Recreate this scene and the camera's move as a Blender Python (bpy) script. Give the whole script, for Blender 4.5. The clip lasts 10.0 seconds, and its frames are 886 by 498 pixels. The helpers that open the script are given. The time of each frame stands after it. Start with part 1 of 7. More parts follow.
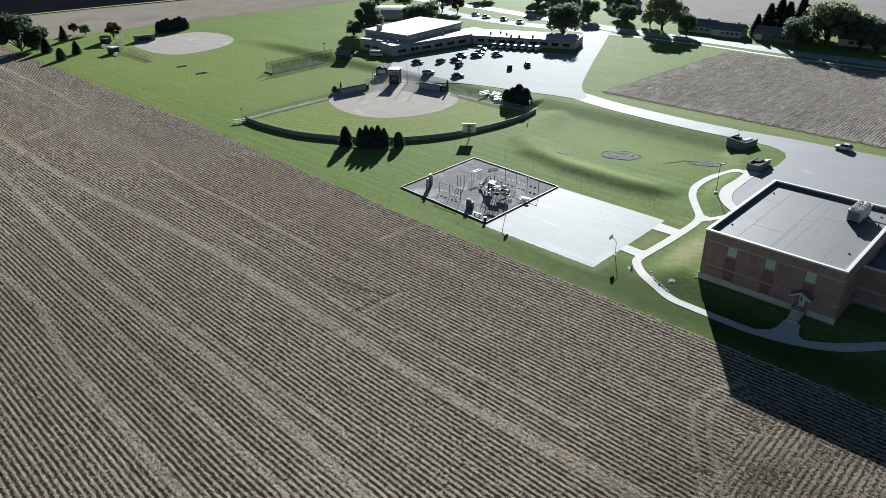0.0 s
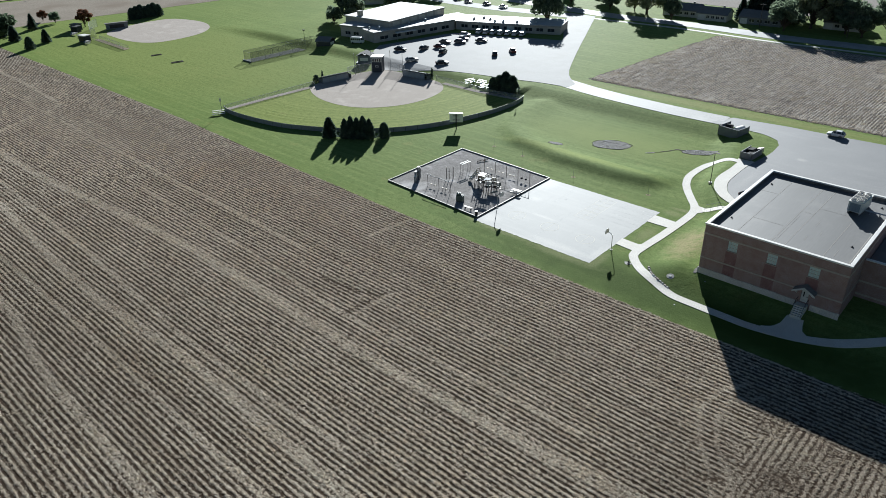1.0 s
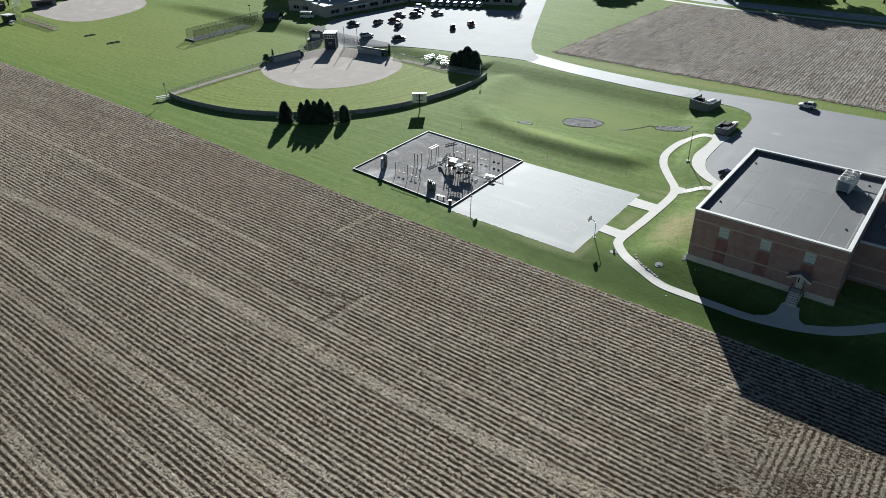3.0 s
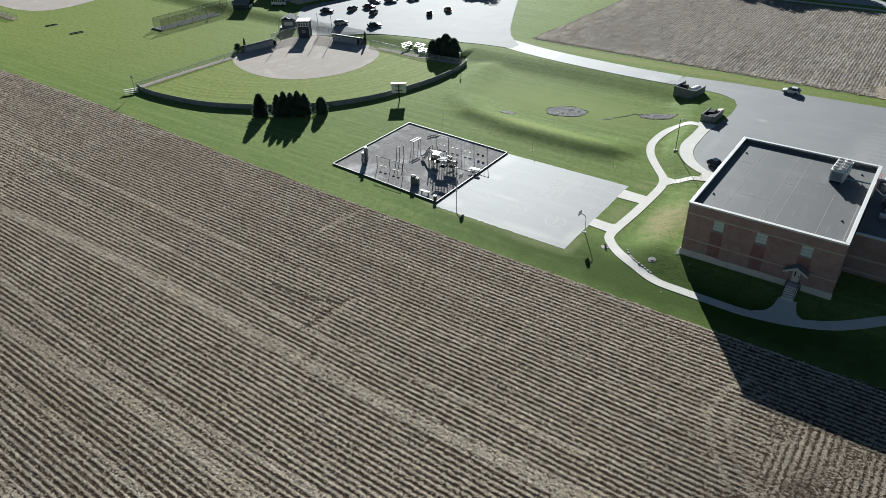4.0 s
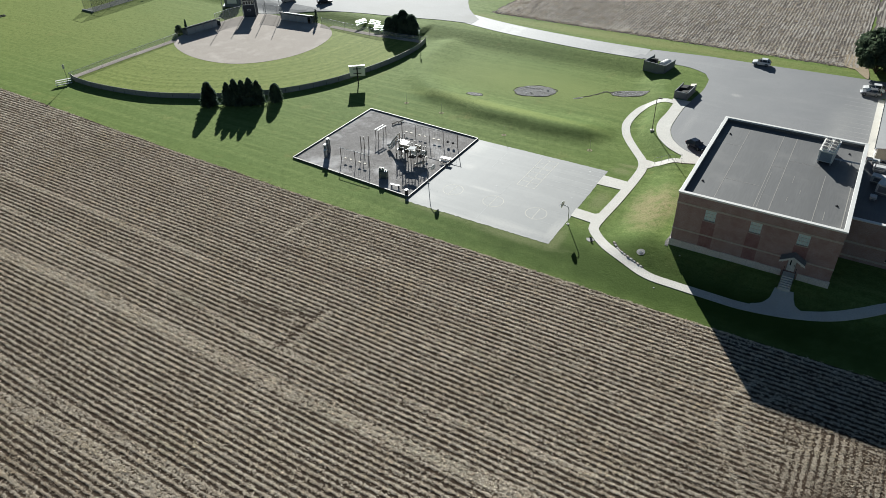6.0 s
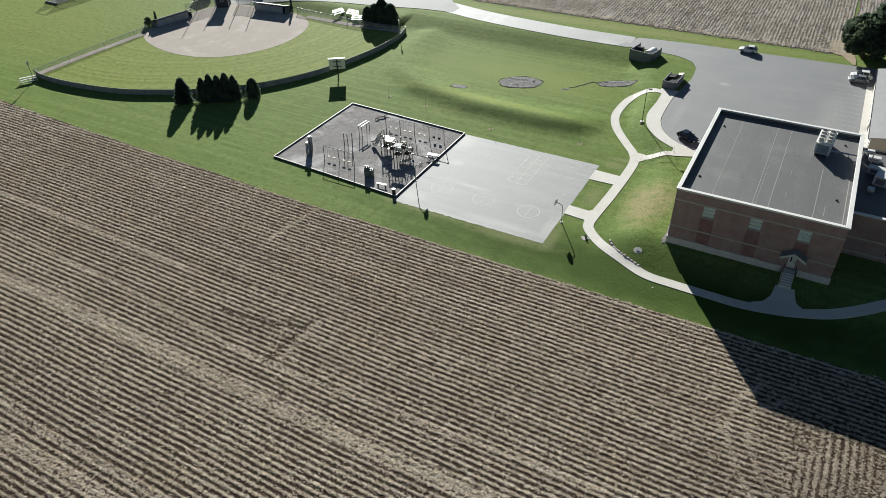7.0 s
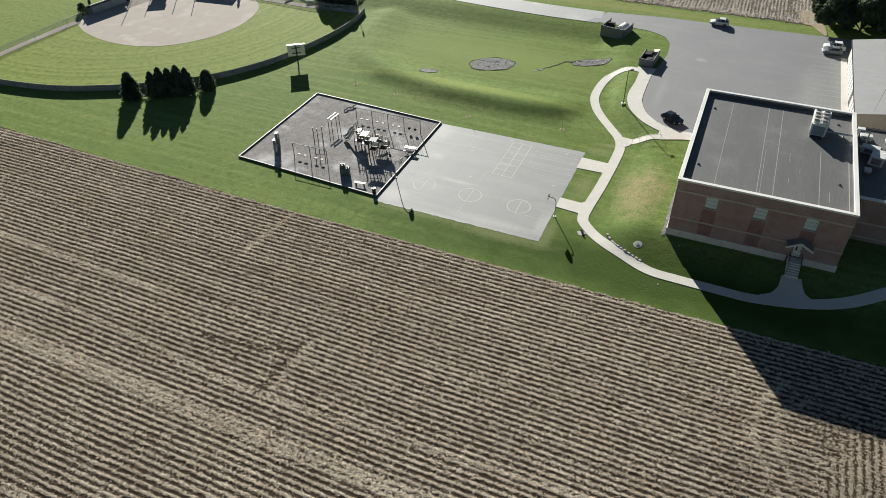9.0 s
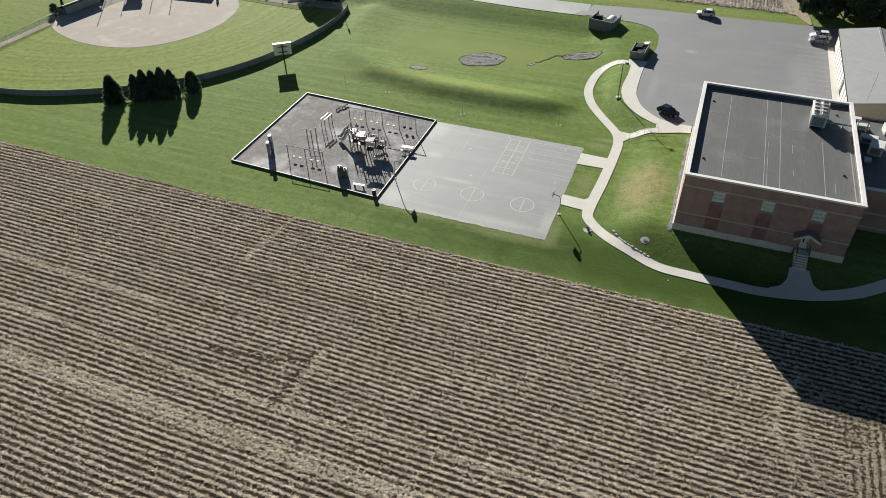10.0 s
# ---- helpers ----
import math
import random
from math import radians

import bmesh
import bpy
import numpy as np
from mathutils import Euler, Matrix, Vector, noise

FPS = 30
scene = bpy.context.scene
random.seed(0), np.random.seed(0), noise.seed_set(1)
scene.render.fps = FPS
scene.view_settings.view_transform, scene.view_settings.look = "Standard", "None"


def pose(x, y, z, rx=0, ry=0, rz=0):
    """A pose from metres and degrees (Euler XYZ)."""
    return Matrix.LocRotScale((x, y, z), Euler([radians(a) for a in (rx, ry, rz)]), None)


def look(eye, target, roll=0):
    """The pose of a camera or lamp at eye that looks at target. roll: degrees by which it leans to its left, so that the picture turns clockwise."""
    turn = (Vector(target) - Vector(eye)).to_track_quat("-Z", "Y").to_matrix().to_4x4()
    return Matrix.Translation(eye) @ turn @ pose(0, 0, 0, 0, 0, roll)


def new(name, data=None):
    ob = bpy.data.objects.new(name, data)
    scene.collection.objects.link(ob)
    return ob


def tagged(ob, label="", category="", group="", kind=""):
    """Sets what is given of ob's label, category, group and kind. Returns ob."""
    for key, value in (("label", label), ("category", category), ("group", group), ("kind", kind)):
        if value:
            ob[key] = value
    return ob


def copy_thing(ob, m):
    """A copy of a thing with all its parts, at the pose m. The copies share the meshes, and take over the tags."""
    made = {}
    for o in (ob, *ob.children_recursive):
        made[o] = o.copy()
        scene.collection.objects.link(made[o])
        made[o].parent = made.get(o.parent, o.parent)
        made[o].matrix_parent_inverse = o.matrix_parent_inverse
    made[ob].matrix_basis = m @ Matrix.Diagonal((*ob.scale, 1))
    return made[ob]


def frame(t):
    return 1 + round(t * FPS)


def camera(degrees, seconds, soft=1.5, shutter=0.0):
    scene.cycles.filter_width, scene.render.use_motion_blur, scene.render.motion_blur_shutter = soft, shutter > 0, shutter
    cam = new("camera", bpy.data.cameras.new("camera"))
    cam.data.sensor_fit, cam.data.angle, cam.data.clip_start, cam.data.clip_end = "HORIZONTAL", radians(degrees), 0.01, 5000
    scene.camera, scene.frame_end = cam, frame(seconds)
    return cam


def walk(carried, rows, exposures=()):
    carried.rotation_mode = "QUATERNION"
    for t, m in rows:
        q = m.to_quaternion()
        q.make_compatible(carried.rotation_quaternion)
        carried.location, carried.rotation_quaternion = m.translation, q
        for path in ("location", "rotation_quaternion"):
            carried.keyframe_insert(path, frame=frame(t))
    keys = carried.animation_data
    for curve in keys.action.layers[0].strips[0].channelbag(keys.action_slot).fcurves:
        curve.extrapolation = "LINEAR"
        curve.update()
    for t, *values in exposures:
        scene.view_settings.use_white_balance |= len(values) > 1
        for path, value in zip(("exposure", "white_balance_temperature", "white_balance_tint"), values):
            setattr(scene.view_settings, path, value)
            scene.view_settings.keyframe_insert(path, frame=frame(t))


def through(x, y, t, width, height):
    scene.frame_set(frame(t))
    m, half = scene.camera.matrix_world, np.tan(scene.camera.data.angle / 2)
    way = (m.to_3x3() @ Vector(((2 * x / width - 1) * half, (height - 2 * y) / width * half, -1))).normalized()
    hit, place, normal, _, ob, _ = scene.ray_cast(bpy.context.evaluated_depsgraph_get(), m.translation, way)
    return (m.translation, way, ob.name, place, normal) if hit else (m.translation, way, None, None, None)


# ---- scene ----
cam = camera(64.5, 10.0, soft=0.4)
PATH = [
    (0, (41.805, -103.542, 62.305), (40.558, -102.288, 61.372), -1.6),
    (0.5, (39.524, -102.546, 62.237), (38.303, -101.28, 61.286), -1.6),
    (1, (37.233, -101.489, 62.264), (36.038, -100.213, 61.292), -1.6),
    (1.5, (35.004, -100.465, 62.217), (33.837, -99.178, 61.226), -1.6),
    (2, (32.89, -99.496, 62.183), (31.754, -98.196, 61.173), -1.7),
    (2.5, (30.786, -98.648, 62.199), (29.684, -97.333, 61.171), -1.7),
    (4, (24.421, -95.232, 62.107), (23.423, -93.881, 61.022), -1.6),
    (4.5, (22.425, -94.084, 61.985), (21.461, -92.722, 60.882), -1.6),
    (5, (20.377, -92.866, 61.971), (19.447, -91.495, 60.85), -1.6),
    (5.5, (18.416, -91.514, 62.021), (17.52, -90.136, 60.881), -1.6),
    (7, (12.378, -87.503, 62.026), (11.584, -86.108, 60.832), -1.5),
    (7.5, (10.36, -86.11, 62.008), (9.602, -84.709, 60.798), -1.4),
    (8, (8.197, -84.803, 62.003), (7.477, -83.397, 60.776), -1.4),
    (8.5, (5.809, -83.916, 62.027), (5.129, -82.506, 60.782), -1.2),
    (9, (3.335, -83.335, 62.045), (2.696, -81.921, 60.783), -1.1),
    (9.5, (0.851, -83.112, 62.07), (0.25, -81.695, 60.792), -1.0),
    (10, (-1.798, -83.306, 62.078), (-2.359, -81.874, 60.799), -0.9),
]
EXPOSURES = [(0.0, 1.02, 5720, 6.0), (5.0, 1.06, 5910, 5.8), (10.0, 1.14, 6330, 7.6)]
walk(cam, [(t, look(eye, target, roll)) for t, eye, target, roll in PATH], EXPOSURES)


# world and sun
SUN_TO = Vector((-0.567, 0.824, 0.340)).normalized()
world = bpy.data.worlds.new("sky")
scene.world = world
world.use_nodes = True
wt = world.node_tree
wt.nodes.clear()
sky = wt.nodes.new("ShaderNodeTexSky")
sky.sky_type = "NISHITA"
sky.sun_disc = False
sky.sun_elevation = math.asin(SUN_TO.z)
sky.sun_rotation = math.atan2(SUN_TO.x, SUN_TO.y)
sky.air_density, sky.dust_density, sky.ozone_density = 1.1, 0.2, 2.5
back = wt.nodes.new("ShaderNodeBackground")
back.inputs["Strength"].default_value = 0.022
wout = wt.nodes.new("ShaderNodeOutputWorld")
wt.links.new(sky.outputs[0], back.inputs[0])
wt.links.new(back.outputs[0], wout.inputs[0])
sun_data = bpy.data.lights.new("sun", "SUN")
sun_data.energy, sun_data.angle, sun_data.color = 5.0, radians(0.55), (1.0, 0.955, 0.875)
sun = new("sun", sun_data)
sun.rotation_euler = SUN_TO.to_track_quat("Z", "Y").to_euler()
sun.location = (0, 0, 200)


# ---------------- materials ----------------
def mix_color(nt, fac, a, b):
    m = nt.nodes.new("ShaderNodeMix")
    m.data_type = "RGBA"
    for sock, v in ((m.inputs[0], fac), (m.inputs[6], a), (m.inputs[7], b)):
        if isinstance(v, (int, float)):
            sock.default_value = v
        elif isinstance(v, tuple):
            sock.default_value = (*v, 1)
        else:
            nt.links.new(v, sock)
    return m.outputs[2]


def noise_at(nt, size, detail=3.0, stretch=None, rough=0.6):
    geo = nt.nodes.new("ShaderNodeNewGeometry")
    vec = geo.outputs["Position"]
    if stretch:
        mp = nt.nodes.new("ShaderNodeMapping")
        mp.inputs["Scale"].default_value = stretch
        nt.links.new(vec, mp.inputs["Vector"])
        vec = mp.outputs[0]
    n = nt.nodes.new("ShaderNodeTexNoise")
    n.inputs["Scale"].default_value = 1.0 / size
    n.inputs["Detail"].default_value = detail
    n.inputs["Roughness"].default_value = rough
    nt.links.new(vec, n.inputs["Vector"])
    return n.outputs[0]


def ramp(nt, v, lo, hi):
    m = nt.nodes.new("ShaderNodeMapRange")
    m.inputs[1].default_value, m.inputs[2].default_value = lo, hi
    nt.links.new(v, m.inputs[0])
    return m.outputs[0]


def blank(name, rough, metal, spec=0.5):
    mat = bpy.data.materials.new(name)
    mat.use_nodes = True
    nt = mat.node_tree
    b = nt.nodes["Principled BSDF"]
    b.inputs["Roughness"].default_value = rough
    b.inputs["Metallic"].default_value = metal
    b.inputs["Specular IOR Level"].default_value = spec
    return mat, nt, b


def add_bump(nt, b, height, strength, dist):
    bump = nt.nodes.new("ShaderNodeBump")
    bump.inputs["Strength"].default_value = strength
    bump.inputs["Distance"].default_value = dist
    nt.links.new(height, bump.inputs["Height"])
    nt.links.new(bump.outputs[0], b.inputs["Normal"])


def surf(name, a, b2, size=1.0, fine=0.1, rough=0.8, metal=0.0, bump=0.0, dist=0.02, stain=None, stain_size=5.0, spec=None, stretch=None, grain=0.72):
    """A surface between two colours by coarse and fine noise, with an optional third colour in stains."""
    mat, nt, b = blank(name, rough, metal, (0.08 if rough > 0.78 else 0.4) if spec is None else spec)
    big = ramp(nt, noise_at(nt, size, 4, stretch), 0.3, 0.7)
    small = noise_at(nt, fine, 3, stretch)
    col = mix_color(nt, big, a, b2)
    dark = tuple(grain * (x + y) / 2 for x, y in zip(a, b2))
    col = mix_color(nt, ramp(nt, small, 0.62, 0.30), col, dark)
    if stain:
        col = mix_color(nt, ramp(nt, noise_at(nt, stain_size, 5), 0.52, 0.72), col, stain)
    nt.links.new(col, b.inputs["Base Color"])
    if bump:
        add_bump(nt, b, small, bump, dist)
    return mat


def paint(name, c, rough=0.5, metal=0.0, wear=0.75):
    """Paint or plastic, a little uneven."""
    return surf(name, c, tuple(wear * v for v in c), 0.8, 0.07, rough, metal)


def zone(nt, centre, size, lo=1.0, hi=0.4):
    """One inside an uneven oval patch of ground, falling to nought at its rim."""
    geo = nt.nodes.new("ShaderNodeNewGeometry")
    mp = nt.nodes.new("ShaderNodeMapping")
    mp.vector_type = "TEXTURE"
    mp.inputs["Location"].default_value = (*centre, 1.0)
    mp.inputs["Scale"].default_value = (*size, 50.0)
    nt.links.new(geo.outputs["Position"], mp.inputs["Vector"])
    ln = nt.nodes.new("ShaderNodeVectorMath")
    ln.operation = "LENGTH"
    nt.links.new(mp.outputs[0], ln.inputs[0])
    uneven = nt.nodes.new("ShaderNodeMath")
    uneven.operation = "MULTIPLY_ADD"
    nt.links.new(noise_at(nt, min(size) * 0.5, 4), uneven.inputs[0])
    uneven.inputs[1].default_value = 0.7
    nt.links.new(ln.outputs["Value"], uneven.inputs[2])
    return ramp(nt, uneven.outputs[0], lo + 0.35, hi + 0.35)


def browner_ends(nt, col):
    """The browner, darker ends of the corn field."""
    for centre, size, k in (((-66, -90), (66, 40), 0.30), ((30, -45), (23, 34), 0.55)):
        m = nt.nodes.new("ShaderNodeMath")
        m.operation = "MULTIPLY"
        nt.links.new(zone(nt, centre, size, 1.0, 0.3), m.inputs[0])
        m.inputs[1].default_value = k
        col = mix_color(nt, m.outputs[0], col, (0.17, 0.135, 0.10))
    return col


def summed(nt, a, b):
    m = nt.nodes.new("ShaderNodeMath")
    nt.links.new(a, m.inputs[0])
    nt.links.new(b, m.inputs[1])
    return m.outputs[0]


def ring_noise(nt, centre, wide):
    """Noise that changes with the distance from a centre alone: the arcs of a mower."""
    geo = nt.nodes.new("ShaderNodeNewGeometry")
    sub = nt.nodes.new("ShaderNodeVectorMath")
    sub.operation = "SUBTRACT"
    nt.links.new(geo.outputs["Position"], sub.inputs[0])
    sub.inputs[1].default_value = (*centre, 0.0)
    ln = nt.nodes.new("ShaderNodeVectorMath")
    ln.operation = "LENGTH"
    nt.links.new(sub.outputs[0], ln.inputs[0])
    comb = nt.nodes.new("ShaderNodeCombineXYZ")
    nt.links.new(ln.outputs["Value"], comb.inputs[0])
    n = nt.nodes.new("ShaderNodeTexNoise")
    n.inputs["Scale"].default_value = 1.0 / wide
    n.inputs["Detail"].default_value = 2.0
    nt.links.new(comb.outputs[0], n.inputs["Vector"])
    return n.outputs[0], ln.outputs["Value"]


def times(nt, a, k):
    m = nt.nodes.new("ShaderNodeMath")
    m.operation = "MULTIPLY"
    nt.links.new(a, m.inputs[0])
    if isinstance(k, (int, float)):
        m.inputs[1].default_value = k
    else:
        nt.links.new(k, m.inputs[1])
    return m.outputs[0]


def grass_material():
    mat, nt, b = blank("grass", 0.75, 0.0, 0.015)
    b.inputs["Sheen Weight"].default_value = 0.10
    b.inputs["Sheen Roughness"].default_value = 0.6
    b.inputs["Sheen Tint"].default_value = (0.70, 0.80, 0.22, 1)
    tone = ramp(nt, noise_at(nt, 26.0, 4), 0.3, 0.7)
    col = mix_color(nt, tone, (0.098, 0.158, 0.046), (0.160, 0.214, 0.066))
    col = mix_color(nt, times(nt, ramp(nt, noise_at(nt, 3.4, 4), 0.42, 0.75), 0.7), col, (0.100, 0.150, 0.037))
    # straight mowing passes along the corn field
    streak = noise_at(nt, 1.3, 2, (0.035, 1.0, 1.0))
    col = mix_color(nt, times(nt, ramp(nt, streak, 0.45, 0.62), 0.7), col, (0.182, 0.238, 0.078))
    # sunnier, drier turf of the outfield, mown in arcs
    arcs, far = ring_noise(nt, (-137.0, 55.0), 1.7)
    geo = nt.nodes.new("ShaderNodeNewGeometry")
    sep = nt.nodes.new("ShaderNodeSeparateXYZ")
    nt.links.new(geo.outputs["Position"], sep.inputs[0])
    inside = times(nt, ramp(nt, far, 56.0, 54.5), times(nt, ramp(nt, sep.outputs[0], -144.6, -143.4), ramp(nt, sep.outputs[1], 62.0, 60.5)))
    turf = mix_color(nt, ramp(nt, arcs, 0.40, 0.62), (0.178, 0.214, 0.056), (0.250, 0.280, 0.086))
    col = mix_color(nt, times(nt, inside, 0.9), col, turf)
    col = mix_color(nt, times(nt, zone(nt, (-225, 30), (120, 42), 1.0, 0.5), 0.55), col, (0.212, 0.236, 0.074))
    dry = ramp(nt, noise_at(nt, 6.0, 5), 0.60, 0.76)
    col = mix_color(nt, times(nt, dry, 0.8), col, (0.212, 0.216, 0.076))
    tuft = ramp(nt, noise_at(nt, 1.1, 4, rough=0.7), 0.46, 0.70)
    col = mix_color(nt, times(nt, tuft, 0.75), col, (0.066, 0.104, 0.024))
    # worn, straw-coloured lawn between the walk and the gymnasium
    worn = times(nt, zone(nt, (-5.2, 9.5), (4.4, 8.5), 1.1, 0.4), ramp(nt, noise_at(nt, 1.4, 5), 0.26, 0.52))
    col = mix_color(nt, worn, col, (0.265, 0.225, 0.125))
    # the bank's crest with its sun highlight painted in, and the drier floor of the grass basin
    col = mix_color(nt, times(nt, zone(nt, (-46, 32.6), (27, 2.6), 1.0, 0.3), 0.6), col, (0.262, 0.305, 0.088))
    col = mix_color(nt, times(nt, zone(nt, (-44, 49), (30, 12), 1.0, 0.3), 0.75), col, (0.216, 0.262, 0.086))
    # the dry verge between the drive and the smaller field
    col = mix_color(nt, times(nt, zone(nt, (-32, 83.6), (56, 3.4), 1.1, 0.3), 0.75), col, (0.232, 0.232, 0.095))
    # the lusher lawn along the corn field, painted darker for the gymnasium's shade
    col = mix_color(nt, zone(nt, (2, -9), (56, 9), 1.0, 0.3), col, (0.033, 0.060, 0.014))
    # scuffed turf at the court's edges
    for centre, size in (((-36, -7.2), (8, 1.3)), ((-22, -7.6), (9, 1.7)), ((-15.8, -5.0), (1.5, 3.8)), ((-43.2, -6.5), (1.6, 1.4)), ((-14.2, 20.0), (2.2, 1.6)), ((-13.8, 22.3), (2.3, 0.8)), ((-12.6, 22.6), (1.2, 0.7)), ((-14.0, 8.6), (1.6, 4.0))):
        col = mix_color(nt, times(nt, zone(nt, centre, size, 1.1, 0.4), 0.6), col, (0.225, 0.232, 0.120))
    lumps = times(nt, noise_at(nt, 0.75, 3, rough=0.65), 0.9)
    blade = noise_at(nt, 0.24, 4, rough=0.8)
    col = mix_color(nt, times(nt, ramp(nt, blade, 0.54, 0.34), 0.75), col, (0.046, 0.078, 0.016))
    nt.links.new(col, b.inputs["Base Color"])
    add_bump(nt, b, summed(nt, lumps, blade), 0.6, 0.08)
    return mat


def row_bands(nt, size, stretch, gain):
    """Uneven strips along the rows, centred on nought."""
    m = nt.nodes.new("ShaderNodeMath")
    m.operation = "MULTIPLY_ADD"
    nt.links.new(noise_at(nt, size, 3, stretch), m.inputs[0])
    m.inputs[1].default_value, m.inputs[2].default_value = gain, -0.5 * gain
    return m.outputs[0]


def field_material(name, base=0.02, high=0.06, along=(0.035, 1.0, 1.0), soil=(0.042, 0.0295, 0.0205), dull=(0.54, 0.475, 0.375), bright=(0.70, 0.62, 0.50)):
    """Bare dark soil in the furrows, its colour also carrying the rows' shade, a broken mat of tan residue on the rows,
    which stand a little higher.
    """
    mat, nt, b = blank(name, 1.0, 0.0, 0.03)
    tone = ramp(nt, noise_at(nt, 7.0, 4), 0.3, 0.7)
    straw = mix_color(nt, tone, dull, bright)
    red = ramp(nt, noise_at(nt, 4.0, 4, (0.5, 1.0, 1.0)), 0.55, 0.75)
    straw = mix_color(nt, red, straw, (0.47, 0.385, 0.285))
    straw = mix_color(nt, ramp(nt, noise_at(nt, 6.0, 4, (0.3, 1.0, 1.0)), 0.56, 0.74), straw, (0.43, 0.405, 0.305))
    bits = noise_at(nt, 0.30, 3, None, 0.70)
    grit = noise_at(nt, 0.11, 3, None, 0.75)
    straw = mix_color(nt, ramp(nt, grit, 0.58, 0.38), straw, (0.120, 0.092, 0.068))
    geo = nt.nodes.new("ShaderNodeNewGeometry")
    sep = nt.nodes.new("ShaderNodeSeparateXYZ")
    nt.links.new(geo.outputs["Position"], sep.inputs[0])
    cover = ramp(nt, sep.outputs[2], base, base + high)
    lift = nt.nodes.new("ShaderNodeMath")
    lift.operation = "MULTIPLY_ADD"
    nt.links.new(bits, lift.inputs[0])
    lift.inputs[1].default_value, lift.inputs[2].default_value = 3.2, -1.6
    gate = summed(nt, cover, lift.outputs[0])
    gate = summed(nt, gate, row_bands(nt, 2.2, along, 0.5))
    straw = browner_ends(nt, straw)
    dirt = mix_color(nt, ramp(nt, noise_at(nt, 2.2, 4), 0.35, 0.7), soil, tuple(1.5 * v for v in soil))
    col = mix_color(nt, ramp(nt, gate, 0.52, 0.67), dirt, straw)
    nt.links.new(col, b.inputs["Base Color"])
    add_bump(nt, b, bits, 0.8, 0.08)
    return mat


def brick_material(name, c1, c2, mortar):
    mat, nt, b = blank(name, 0.85, 0.0, 0.3)
    geo = nt.nodes.new("ShaderNodeNewGeometry")
    sep = nt.nodes.new("ShaderNodeSeparateXYZ")
    nt.links.new(geo.outputs["Position"], sep.inputs[0])
    add = nt.nodes.new("ShaderNodeMath")
    nt.links.new(sep.outputs[0], add.inputs[0])
    nt.links.new(sep.outputs[1], add.inputs[1])
    comb = nt.nodes.new("ShaderNodeCombineXYZ")
    nt.links.new(add.outputs[0], comb.inputs[0])
    nt.links.new(sep.outputs[2], comb.inputs[1])
    br = nt.nodes.new("ShaderNodeTexBrick")
    nt.links.new(comb.outputs[0], br.inputs["Vector"])
    for key, v in (("Color1", c1), ("Color2", c2), ("Mortar", mortar)):
        br.inputs[key].default_value = (*v, 1)
    br.inputs["Scale"].default_value = 1.0
    br.inputs["Mortar Size"].default_value = 0.010
    br.inputs["Brick Width"].default_value = 0.21
    br.inputs["Row Height"].default_value = 0.075
    col = mix_color(nt, ramp(nt, noise_at(nt, 1.5, 4), 0.4, 0.75), br.outputs[0], tuple(0.9 * v for v in c1))
    nt.links.new(col, b.inputs["Base Color"])
    add_bump(nt, b, br.outputs[1], -0.4, 0.01)
    return mat


def asphalt_material():
    """Grey lot with soft pale smears, a pale sheen painted in towards the stalls, and dark where cars stood."""
    mat, nt, b = blank("asphalt", 0.72, 0.0, 0.40)
    col = mix_color(nt, ramp(nt, noise_at(nt, 9.0, 4), 0.3, 0.7), (0.178, 0.178, 0.182), (0.212, 0.210, 0.211))
    smear = ramp(nt, noise_at(nt, 2.6, 4, (0.22, 1.0, 1.0)), 0.52, 0.74)
    col = mix_color(nt, times(nt, smear, 0.5), col, (0.26, 0.256, 0.248))
    for centre, size, k in (((17.0, 52), (3.0, 14), 0.45), ((6.0, 44.5), (11, 1.6), 0.40), ((-3.5, 60), (1.3, 1.0), 0.9), ((9, 38), (7, 1.2), 0.3), ((-8.5, 42), (1.2, 8), 0.35)):
        col = mix_color(nt, times(nt, zone(nt, centre, size, 1.1, 0.2), k), col, (0.33, 0.32, 0.30))
    grit = noise_at(nt, 0.25, 3)
    col = mix_color(nt, times(nt, ramp(nt, grit, 0.60, 0.30), 0.6), col, (0.14, 0.14, 0.142))
    nt.links.new(col, b.inputs["Base Color"])
    add_bump(nt, b, grit, 0.25, 0.008)
    return mat


